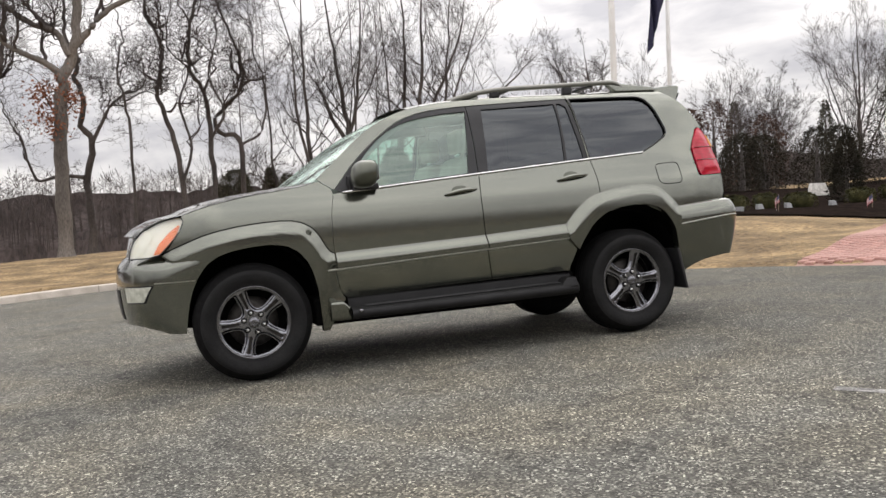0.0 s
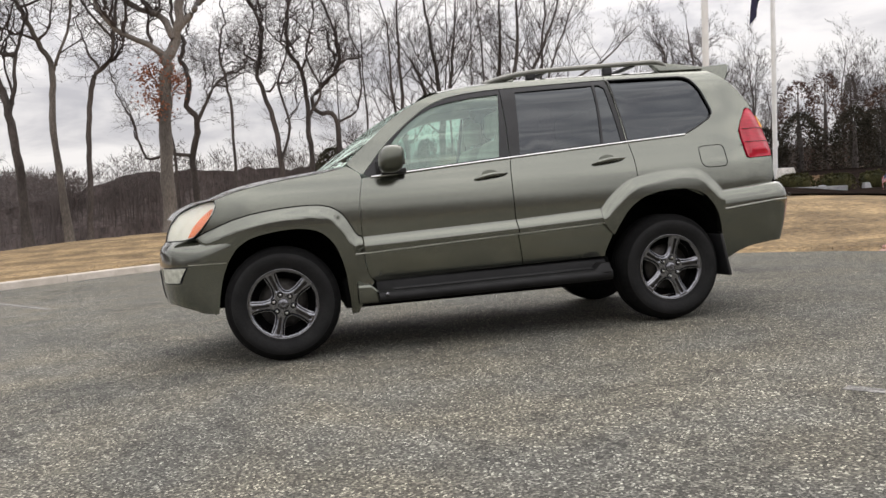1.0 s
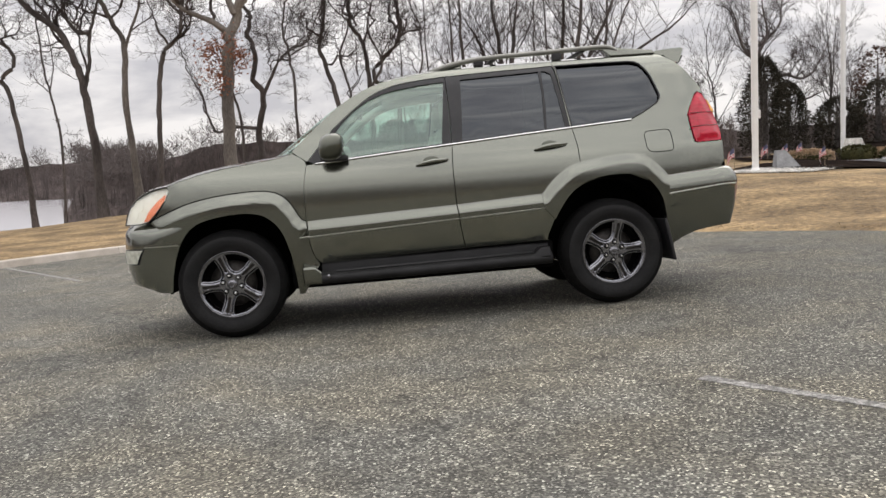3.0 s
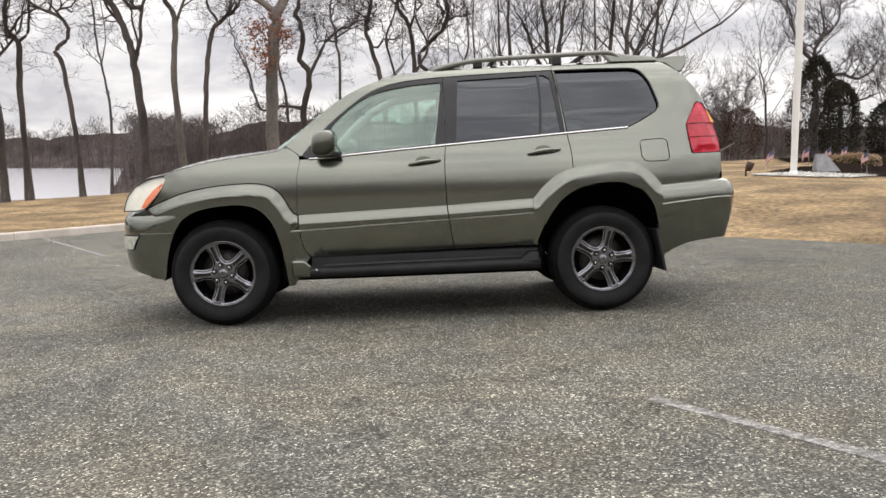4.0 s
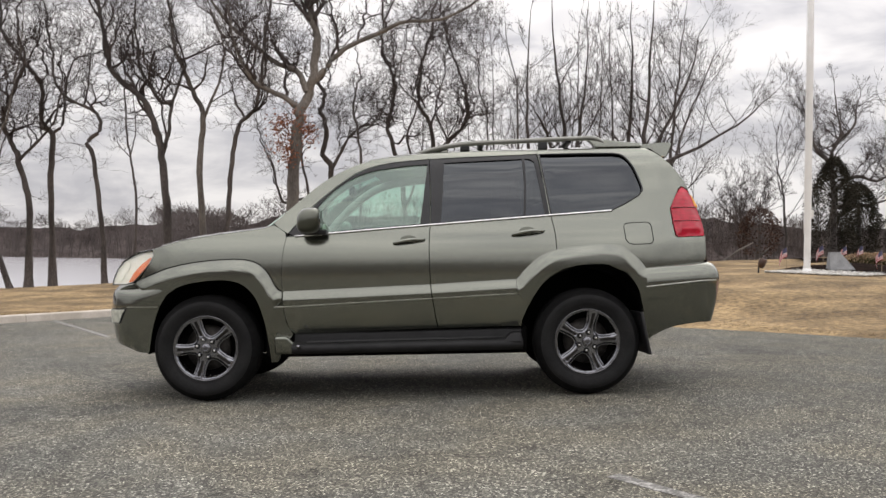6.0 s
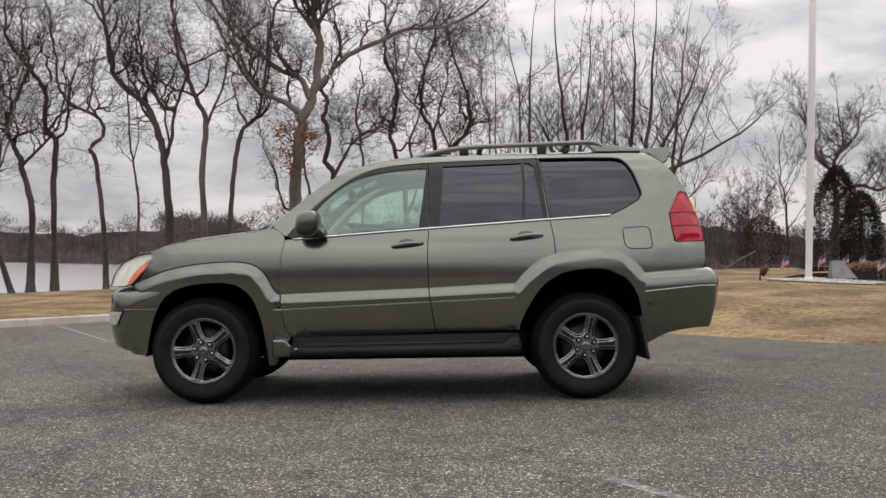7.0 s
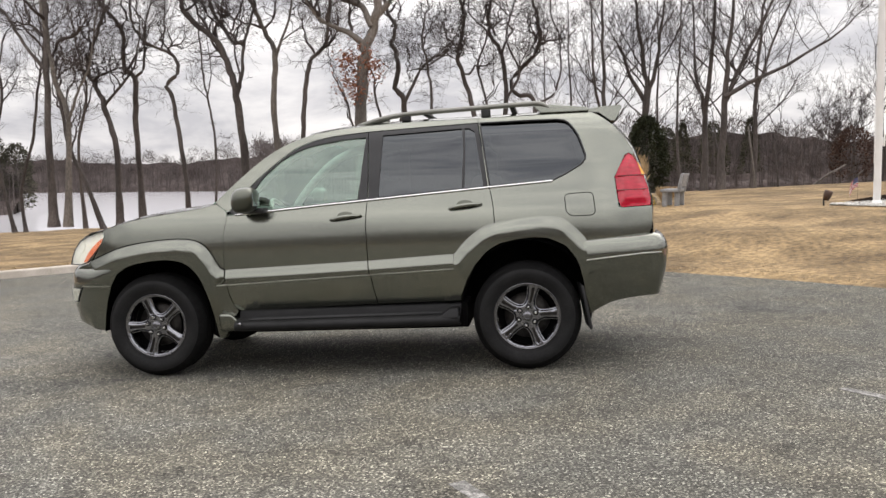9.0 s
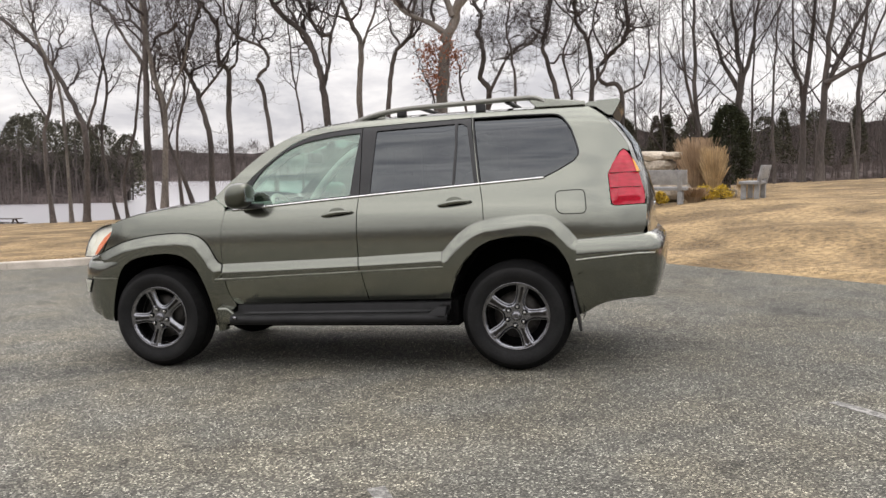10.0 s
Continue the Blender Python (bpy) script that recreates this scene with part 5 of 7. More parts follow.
def kerb():
    line = curve_points(KERB, 6)
    seg = np.linalg.norm(np.diff(line, axis=0), axis=1)
    cum = np.concatenate([[0], np.cumsum(seg)])
    prof = [(-.01, -.05), (.0, .125), (.012, .145), (.03, .152), (.16, .152), (.175, .14), (.18, -.05)]
    k0 = thing("kerb", "pale concrete kerb with joints along the lawn", "kerb", kind="structure")
    at = 0.0
    while at < cum[-1] - .2:
        end = min(at + 3.0, cum[-1])
        ss = np.linspace(at + .006, end - .006, 9)
        v, f = [], []
        for s in ss:
            p = np.array([np.interp(s, cum, line[:, 0]), np.interp(s, cum, line[:, 1])])
            q = np.array([np.interp(s + .05, cum, line[:, 0]), np.interp(s + .05, cum, line[:, 1])])
            r = np.array([np.interp(s - .05, cum, line[:, 0]), np.interp(s - .05, cum, line[:, 1])])
            d = (q - r) / (np.linalg.norm(q - r) + 1e-9)
            nrm = np.array([-d[1], d[0]])
            for o, z in prof:
                v.append(W(p[0] + nrm[0] * o, p[1] + nrm[1] * o, z))
        m = len(prof)
        for i in range(8):
            for j in range(m - 1):
                f.append((i * m + j, (i + 1) * m + j, (i + 1) * m + j + 1, i * m + j + 1))
        f += [tuple(range(m)), tuple(8 * m + j for j in range(m))[::-1]]
        if line[np.searchsorted(cum, at), 0] > -24:
            part("kerb_stone", mesh_of("kerb_stone", v, f, CONCRETE, False), k0)
        at = end


kerb()

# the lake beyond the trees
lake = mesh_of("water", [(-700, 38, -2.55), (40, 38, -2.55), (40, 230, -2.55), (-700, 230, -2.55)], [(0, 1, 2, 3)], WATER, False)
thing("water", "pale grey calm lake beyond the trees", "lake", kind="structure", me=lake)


def grass_tufts():
    """Loose dry blades along the lawn's edge and over its near part."""
    rng = random.Random(4)
    tb = Tubes()

    def blade(x, y, h):
        z = float(lawn_z(np.array([x]), np.array([y]))[0])
        a = rng.uniform(0, 6.28)
        lean = rng.uniform(1.4, 3.2) * h
        p = W(x, y, z - .01)
        tip = (p.x + lean * math.cos(a), p.y + lean * math.sin(a), p.z + h)
        w = rng.uniform(.003, .006)
        s = len(tb.f)
        tb.v.append(np.array([(p.x - w * math.sin(a), p.y + w * math.cos(a), p.z), (p.x + w * math.sin(a), p.y - w * math.cos(a), p.z), tip]))
        tb.f.append((tb.n, tb.n + 1, tb.n + 2))
        tb.n += 3
    e = curve_points(EDGE[:12], 6)
    for _ in range(2600):
        i = rng.randrange(len(e) - 1)
        s = rng.random()
        p = e[i] * (1 - s) + e[i + 1] * s
        d = abs(rng.gauss(0, .9))
        blade(p[0] + .75 * d + rng.uniform(-.02, .1), p[1] + .66 * d, rng.uniform(.012, .03))
    for _ in range(5000):
        x, y = rng.uniform(3, 17), rng.uniform(3, 24)
        if not in_poly(LOT, np.array([(x - .1, y - .1)]))[0]:
            blade(x, y, rng.uniform(.012, .03))
    k = curve_points(KERB[2:], 6)
    for _ in range(5000):
        i = rng.randrange(len(k) - 1)
        s = rng.random()
        p = k[i] * (1 - s) + k[i + 1] * s
        d = .2 + abs(rng.gauss(0, .5))
        blade(p[0] - .6 * d, p[1] + .8 * d, rng.uniform(.03, .07))
    thing("grass", "dry straw-coloured grass blades of the lawn", "grass", kind="stuff", me=tb.mesh("grass", BLADE, False))


grass_tufts()

# ---------------------------------------------------------------- bare trees


def sprout(tb, rng, start, way, length, radius, level, wiggle, droop=0.0, many=(7, 6, 4), spread=(.6, 1.1), keep=(.38, .62)):
    """One bough with its own smaller ones, down to twigs."""
    n = (2, 3, 6, 9)[level]
    p, d0 = np.array(start, float), np.array(way, float)
    d0 /= np.linalg.norm(d0) + 1e-9
    d = d0
    pts, dirs = [p.copy()], [d.copy()]
    for _ in range(n):
        # kinks about a slowly rising line
        d0 = d0 + np.array([0, 0, .07 - droop]) + .45 * wiggle * np.array([rng.gauss(0, 1), rng.gauss(0, 1), rng.gauss(0, .8)])
        d0 /= np.linalg.norm(d0) + 1e-9
        d = d0 + 1.1 * wiggle * np.array([rng.gauss(0, 1), rng.gauss(0, 1), rng.gauss(0, .8)])
        d /= np.linalg.norm(d) + 1e-9
        p = p + d * length / n
        pts.append(p.copy())
        dirs.append(d.copy())
    rad = radius * np.linspace(1, .35, n + 1)
    tb.tube(pts, rad, 5 if radius > .05 else 3, cap=False)
    if level <= 0:
        return
    kids = many[3 - level]
    for k in range(kids):
        i = rng.uniform(.25, 1.0) * n
        a, fr = int(min(i, n - 1)), i - int(min(i, n - 1))
        at = pts[a] * (1 - fr) + pts[a + 1] * fr
        side = np.array([rng.gauss(0, 1), rng.gauss(0, 1), rng.gauss(.15, .8)])
        side -= dirs[a] * side.dot(dirs[a])
        side /= np.linalg.norm(side) + 1e-9
        w = dirs[a] * rng.uniform(.45, 1.0) + side * rng.uniform(*spread)
        sprout(tb, rng, at, w, length * rng.uniform(*keep), max(.0065, rad[a] * rng.uniform(.45, .65)), level - 1, wiggle * 1.05, droop, many, spread, keep)


def tree(label, y, stems, girth, seed, bark=None, boughs=10, reach=3.1, wiggle=.24, low=.35, depth_wander=.5, rise=(.1, 1.1), name="tree", group="bare winter trees", tip=2.5):
    """A bare tree: thick stems along a few control points (x, z), boughs and twigs that grow from them."""
    bark = bark or BARK
    rng = random.Random(seed)
    x0, z0 = stems[0][0]
    base = Vector((x0, y, z0))
    ob = thing(name, label, "tree", Matrix.Translation(base), group)
    trunk, crown = Tubes(), Tubes()
    for s, st in enumerate(stems):
        wander = rng.uniform(-1, 1) * (depth_wander if s else .15)
        pts = [np.array([a - x0, wander * (k / max(1, len(st) - 1)) + rng.gauss(0, .06), b - z0]) for k, (a, b) in enumerate(st)]
        if s == 0:
            pts[0] = np.array([0, 0, -.25])
        d = pts[-1] - pts[-2]
        for _ in range(2):
            d = d * .8 + np.array([rng.gauss(0, .35), rng.gauss(0, .35), .75])
            pts.append(pts[-1] + d / (np.linalg.norm(d) + 1e-9) * tip / 2)
        c = curve_points(pts, 6)
        g0 = girth if s == 0 else girth * .54
        total = len(c)
        rad = np.array([g0 * (1 - .72 * k / total if s == 0 else 1 - .84 * (k / total) ** .75) for k in range(total)])
        if s == 0:
            rad[:4] *= (1.7, 1.32, 1.14, 1.05)
        rad *= np.array([rng.uniform(.92, 1.08) for _ in rad])
        sway = np.zeros(3)
        for k in range(3, total - 1):
            sway = .55 * sway + np.array([rng.gauss(0, 1), rng.gauss(0, 1), 0]) * (.10 * g0 + .12 * wiggle * (k / total) ** .7)
            c[k] += sway
        trunk.tube(c, np.maximum(rad, .018), 10 if s == 0 else 7)
        # thin side shoots low on the stem
        for b in range(5):
            i = int(rng.uniform(.16, .6) * (total - 2))
            a = rng.uniform(0, 6.283)
            sprout(crown, rng, c[i], (math.cos(a), math.sin(a) * .7, rng.uniform(-.1, .5)), reach * rng.uniform(.3, .62), .016, 2, wiggle * 1.2, .06, (6, 5, 4), (.55, 1.05), (.4, .7))
        for b in range(boughs):
            i = int(rng.uniform(low if s == 0 else .15, .98) * (total - 2))
            dd = c[i + 1] - c[i]
            a = rng.uniform(0, 6.283)
            w = np.array([math.cos(a) * rng.uniform(.5, 1.1), math.sin(a) * rng.uniform(.4, .9), rng.uniform(*rise)]) + dd / (np.linalg.norm(dd) + 1e-9) * .3
            sprout(crown, rng, c[i], w, reach * rng.uniform(.55, 1.1), max(.022, min(.68 * rad[i], .10)), 3, wiggle * 1.15, 0.0, (6, 5, 3), (.55, 1.05), (.45, .72))
        sprout(crown, rng, c[-1], c[-1] - c[-2], reach * .8, max(.018, rad[-1]), 2, wiggle)
    part("trunk", trunk.mesh("trunk", bark), ob)
    part("crown", crown.mesh("crown", TWIG), ob, "bare twiggy crown")
    return ob


CROOKED = "crooked bare lakeside tree with dark grey-brown bark"
tree("bare tree leaning out over the lake shore", 33, [[(-18.2, -.9), (-19.1, 1.4), (-19.7, 2.7), (-20.2, 4.8), (-20.5, 6.9)]], 0.118, 11)
tree(CROOKED, 33, [[(-17.4, -.8), (-17.4, 2.5), (-17.9, 4.6), (-18.2, 5.6), (-18.7, 6.6), (-18.4, 8.0), (-17.8, 9.3)], [(-18.0, 4.8), (-17.0, 5.8), (-16.3, 6.5), (-15.9, 8)]], 0.155, 12, wiggle=.34)
tree(CROOKED, 35, [[(-17.2, -.9), (-17.3, 3.9), (-17.4, 6.4), (-17.9, 6.9), (-17.9, 8.6), (-18.6, 9.7), (-19.8, 11.3)], [(-17.4, 6.4), (-16.8, 7.0), (-16.7, 8.6), (-16.2, 10.0), (-14.8, 10.5)]], 0.149, 13)
tree(CROOKED, 33.3, [[(-14.0, -.7), (-14.2, 2.3), (-14.7, 5.2), (-14.9, 5.8), (-14.3, 6.5), (-14.7, 7.3), (-15.7, 7.8), (-16.5, 8.8), (-16.6, 10.1)]], 0.118, 14, wiggle=.34)
tree("slim bare tree with a forked top", 33, [[(-12.6, -.6), (-12.5, 2.8), (-12.8, 4.9), (-13.1, 6.5), (-13.2, 8.3)], [(-12.8, 5.2), (-12.5, 6.3), (-12.6, 8)]], 0.062, 15, boughs=3, reach=1.6)
tree("bare tree with two thick forked limbs", 32.3, [[(-10.7, -.5), (-10.9, 3.1), (-11.1, 5.4), (-11.4, 6.4), (-12.0, 7.7), (-13.2, 8.7), (-13.7, 9.9), (-14.0, 11.5)], [(-11.1, 5.2), (-10.9, 5.9), (-10.7, 7.7), (-10.4, 8.7), (-10.3, 9.7), (-10.9, 11.5)], [(-10.7, 7.6), (-11.3, 7.7), (-12.1, 8.9), (-12.5, 11.2)]], 0.192, 16)
tree("bare tree forked into a narrow vase", 33.4, [[(-9.3, -.4), (-9.7, 4.5), (-9.6, 7.1), (-9.9, 7.9), (-10.3, 8.9), (-10.9, 10.2), (-11.2, 11.8)], [(-9.6, 7.0), (-9.3, 7.6), (-8.8, 8.9), (-8.6, 10.3), (-9.1, 11.8)]], 0.149, 17, bark=BARK_PALE)
tree("bare tree with a bent leaning trunk", 33.4, [[(-8.5, -.3), (-8.4, 1.6), (-8.3, 4.2), (-8.0, 6.5), (-7.8, 6.9), (-7.2, 7.5), (-7.0, 8.4), (-6.8, 10.3), (-6.6, 11.9)], [(-7.0, 8.4), (-7.7, 9.2), (-8.4, 10.3), (-9.2, 11.8)]], 0.130, 18)
oak = tree("tall pale-barked oak keeping a tuft of rusty dead leaves", 28, [[(-4.4, .1), (-4.4, 1.6), (-4.3, 4.1), (-4.3, 5.9), (-4.0, 7.0), (-3.7, 7.9), (-3.6, 9.1), (-3.8, 10.4), (-3.6, 12)], [(-3.9, 7.4), (-4.3, 8.2), (-5.2, 8.6), (-6.3, 9.4), (-7.2, 10.2), (-8.2, 11.6)], [(-3.7, 7.8), (-3.2, 8.3), (-2.5, 9.1), (-1.3, 9.8), (0.0, 10.3), (1.5, 10.5), (3, 11.4)], [(-4.2, 6.7), (-4.9, 7.2), (-5.8, 7.6), (-6.5, 8.5)]], 0.270, 19, bark=BARK_PALE, boughs=13, reach=2.7, low=.62, name="oak_tree", tip=3.5)
tree("dark crooked bare tree with a low dead limb", 37, [[(-4.3, .2), (-4.3, 1.8), (-4.4, 3.4), (-4.1, 5.1), (-4.6, 6.0), (-4.3, 7.1), (-4.7, 8.0), (-4.5, 8.9), (-5.0, 10.0)], [(-4.1, 5.0), (-3.4, 6.4), (-2.6, 7.3), (-1.9, 7.5)], [(-4.5, 3.5), (-5.5, 3.6), (-6.5, 3.4), (-6.8, 4.2), (-7.1, 5.3), (-7.5, 6.0)], [(-5.1, .3), (-5.2, 3.4), (-5.5, 5.7)]], 0.186, 20, boughs=4, wiggle=.36, depth_wander=.2)
tree("small gnarled bare tree with curling boughs", 33.4, [[(-2.2, .2), (-2.2, 4.0), (-2.3, 6.4), (-2.7, 7.7), (-2.3, 9.0)], [(-2.3, 6.3), (-3.1, 6.3), (-3.3, 5.9)], [(-2.3, 6.5), (-1.5, 6.9), (-1.0, 6.7)]], 0.074, 21, wiggle=.45, boughs=6, reach=2.0, tip=1.5)
tree(CROOKED, 34, [[(.0, .3), (-.2, 3), (-.4, 4.7), (-.8, 6.1), (-1.0, 7.2), (-.8, 9.0), (-1.4, 10.5)], [(-.2, 2.9), (.3, 4.5), (-.1, 6.4), (.3, 8.0), (-.5, 9.0), (-.3, 11)]], 0.136, 22, wiggle=.36)
tree(CROOKED, 34.6, [[(1.3, .3), (1.2, 3.4), (1.2, 5.0), (1.0, 6.9), (.5, 8.0), (.4, 9.4), (.7, 11)], [(1.2, 5.0), (1.8, 6.3), (1.2, 7.8), (1.6, 9.5)]], 0.136, 23, wiggle=.36)
tree("gnarled bare tree with wide swinging boughs", 35, [[(2.5, .4), (2.5, 4.7), (1.7, 5.2), (1.4, 5.9), (2.6, 7.2), (2.7, 8.5), (2.2, 10)], [(2.5, 4.7), (3.5, 5.4), (3.7, 7.4), (3.3, 9)]], 0.124, 24, wiggle=.38)
tree("straight dark bare tree by the lake", 31, [[(-19.6, -.5), (-19.6, 2.8), (-19.6, 6.8), (-19.5, 9.5), (-19.4, 12)], [(-19.5, 6.3), (-20.5, 7.4), (-21.6, 9.0), (-22.5, 9.6)]], 0.180, 25)
tree("pale bare tree with a high fork", 31, [[(-18.9, -.5), (-18.7, 4.1), (-19.3, 6.3), (-19.5, 7.9), (-19.8, 10)], [(-18.7, 4.0), (-18.1, 5.4), (-17.5, 6.7), (-17.0, 9.3)]], 0.136, 26, boughs=6, bark=BARK_PALE)
tree("bare tree whose main limb leans far out", 34, [[(-25.4, -1.4), (-25.1, 2.7), (-25.6, 4.5), (-26.9, 6.6), (-28.2, 8.1), (-30.2, 9.7)], [(-25.3, 3.4), (-24.7, 5.0), (-24.3, 6.2), (-23.8, 8)]], 0.167, 27, boughs=6)
tree("slim pale bare tree by the lake", 34, [[(-26.3, -1.4), (-26.5, 3.9), (-26.9, 6.6), (-28.1, 9.0)]], 0.093, 28, boughs=6, bark=BARK_PALE)
tree(CROOKED, 36, [[(-24.8, -1.4), (-25.3, .5), (-25.7, 3.0), (-25.2, 6), (-25.8, 9)]], 0.112, 29, boughs=6)
tree(CROOKED, 36, [[(-24.2, -1.3), (-24.4, .8), (-23.6, 3.3), (-23.1, 6.0), (-22.6, 9)]], 0.099, 30, boughs=6)
tree(CROOKED, 36, [[(-29.0, -1.6), (-29.3, 3), (-28.6, 6), (-29.4, 9)], [(-29, 4.2), (-30.4, 6.4), (-31, 9)]], 0.124, 31, boughs=6)
tree(CROOKED, 38, [[(-22.0, -1.2), (-22.2, 3), (-21.6, 6), (-22.0, 9)]], 0.093, 32, boughs=6)
TALL = "tall slender bare woodland tree with upright boughs"


def wood_tree(label, x, y, z, girth, seed, stems, limbs=6, reach=3.4, twist=.10, name="tree"):
    """A woodland tree: leading stems (dx, height) that stay thick, long rising limbs and fine open twigs."""
    rng = random.Random(seed * 7)
    ob = thing(name, label, "tree", Matrix.Translation((x, y, z)), "tall woodland trees")
    trunk, crown = Tubes(), Tubes()
    for s, st in enumerate(stems):
        wander = rng.uniform(-.8, .8) if s else 0
        pts = [np.array([a, wander * b / 8, b]) for a, b in st]
        if s == 0:
            pts[0][2] = -.3
        c = curve_points(pts, 5)
        sway = np.zeros(3)
        for k in range(2, len(c) - 1):
            sway = .6 * sway + np.array([rng.gauss(0, .045), rng.gauss(0, .045), 0])
            c[k] += sway
        total = len(c)
        g = girth * (1 if s == 0 else .6)
        rad = np.array([max(.011, g * (1 - .93 * (k / total) ** .95)) for k in range(total)])
        if s == 0:
            rad[:2] *= (1.5, 1.15)
        trunk.tube(c, rad, 8)
        for b in range(int(limbs * 1.5)):
            q = .16 + .82 * (b + rng.uniform(.1, .9)) / (limbs * 1.5)
            i = int(q * (total - 2))
            a = rng.choice((0, math.pi)) + rng.gauss(0, .8)
            w = (math.cos(a), math.sin(a), rng.uniform(.5, 1.3))
            sprout(crown, rng, c[i], w, reach * (1.15 - .62 * q) * rng.uniform(.6, 1.2), max(.014, min(.48 * rad[i], .048)), 3, twist * .75, 0.0, (6, 4, 3), (.35, .75), (.40, .64))
        sprout(crown, rng, c[-1], c[-1] - c[-2], reach * .5, rad[-1], 3, twist * .75, 0.0, (5, 4, 3), (.35, .7), (.4, .65))
    part("trunk", trunk.mesh("trunk", BARK), ob)
    part("crown", crown.mesh("crown", TWIG), ob, "open crown of fine bare twigs")
    return ob


def ground_at(x, y):
    return float(on_lawn(x, y).z)


wood_tree(TALL, 6, 36, ground_at(6, 36), 0.15, 40, [[(0, 0), (-0.1, 4), (-0.3, 8), (-0.2, 12.5)], [(-0.05, 2.6), (-0.6, 5.5), (-0.9, 9), (-1.5, 12)]], 6)
wood_tree(TALL, 7.8, 36.4, ground_at(7.8, 36.4), 0.205, 41, [[(0, 0), (0, 4.4), (-0.1, 6), (-0.5, 9), (-0.9, 13)], [(0, 4.2), (0.5, 6.4), (0.8, 9), (0.9, 13)], [(0, 4.4), (-0.9, 6.2), (-1.8, 8)]], 5)
wood_tree(TALL, 8.5, 38, ground_at(8.5, 38), 0.08, 42, [[(0, 0), (0.1, 6), (0.1, 13)]], 5)
wood_tree(TALL, 9.4, 36, ground_at(9.4, 36), 0.07, 43, [[(0, 0), (-0.1, 5), (0, 8), (-0.2, 13)]], 6)
wood_tree(TALL, 10.7, 37, ground_at(10.7, 37), 0.16, 44, [[(0, 0), (0.1, 5), (0.4, 9), (0.3, 13)], [(0.05, 3.5), (-0.5, 6.5), (-0.7, 12)]], 5)
wood_tree(TALL, 11.3, 36, ground_at(11.3, 36), 0.20, 45, [[(0, 0), (0.1, 4.2), (0.4, 8), (0.6, 13)], [(0.1, 4), (1.4, 6.6), (2.6, 9.5), (3.3, 12)], [(0.1, 4.4), (1.6, 5.2), (3.6, 6.2), (5.4, 7.4), (6.6, 8.6)]], 6)
wood_tree(TALL, 12.9, 36.5, ground_at(12.9, 36.5), 0.13, 46, [[(0, 0), (0.1, 4.8), (0.4, 8.5), (0.7, 12.5)], [(0.1, 4.6), (0.9, 7), (1.9, 9.5), (2.4, 11)]], 7)
wood_tree(TALL, 14, 36, ground_at(14, 36), 0.05, 47, [[(0, 0), (-0.2, 1.8), (0, 2.9), (-0.1, 4)]], 4)
wood_tree(TALL, 4.6, 39, ground_at(4.6, 39), 0.09, 48, [[(0, 0), (-0.3, 5), (-0.5, 11)]], 6)
wood_tree(TALL, 3.2, 41, ground_at(3.2, 41), 0.08, 49, [[(0, 0), (-0.2, 4), (-0.3, 9.5)]], 6)
wood_tree(TALL, 19.4, 38, ground_at(19.4, 38), 0.075, 50, [[(0, 0), (-0.1, 3.2), (-0.5, 5), (-0.3, 7.4)]], 8)
wood_tree("bare oak with gnarled spreading boughs behind the flagpole", 21.7, 38, 1.1, .21, 58, [[(0, 0), (.2, 3), (-.1, 4.8), (.4, 6.4), (.1, 8.6)], [(.1, 3.2), (1.3, 4.2), (2.6, 4.0), (3.6, 4.8), (4.2, 6.2)], [(0, 4.6), (-1.0, 5.6), (-1.4, 7.0), (-2.0, 8.2)], [(.3, 5.8), (1.4, 6.8), (1.8, 8.4)], [(.2, 2.6), (2.0, 2.7), (3.6, 3.3)]], 8, 2.2, .30, "oak_tree")


def vase_tree(label, x, y, h, spread, girth, seed, arms=7):
    """A tree whose many arms rise and fan out from a short stem."""
    rng = random.Random(seed)
    st = [[(0, 0), (rng.uniform(-.1, .1), .3 * h), (rng.uniform(-.3, .3), .62 * h), (rng.uniform(-.3, .3), .9 * h)]]
    for k in range(arms):
        e = (2 * (k + .5) / arms - 1) * spread * rng.uniform(.8, 1.1)
        z0 = rng.uniform(.10, .34) * h
        top = h * (1 - .28 * (e / spread) ** 2) * rng.uniform(.72, .92)
        st.append([(0, z0), (e * .38, z0 + (top - z0) * .36), (e * .75, z0 + (top - z0) * .7), (e, top)])
    wood_tree(label, x, y, 1.05, girth, seed, st, 4, .30 * h, .09)


VASE = "bare tree fanning out like a vase beyond the memorial"
for k, (x, y, h, w, g, arms) in enumerate(((17.4, 38, 4.4, 2.0, .06, 6), (25.6, 38, 8.2, .5, .09, 2), (28.3, 41, 6.3, 1.9, .07, 5), (31.2, 38, 8.2, 1.9, .08, 5), (34.6, 38, 7.6, 1.7, .08, 6), (37.6, 43, 6.5, 2, .07, 5), (40.8, 38, 12.0, 3.6, .12, 7), (45.5, 38, 11, 3, .12, 6))):
    vase_tree(VASE, x, y, h, w, g, 160 + k, arms)


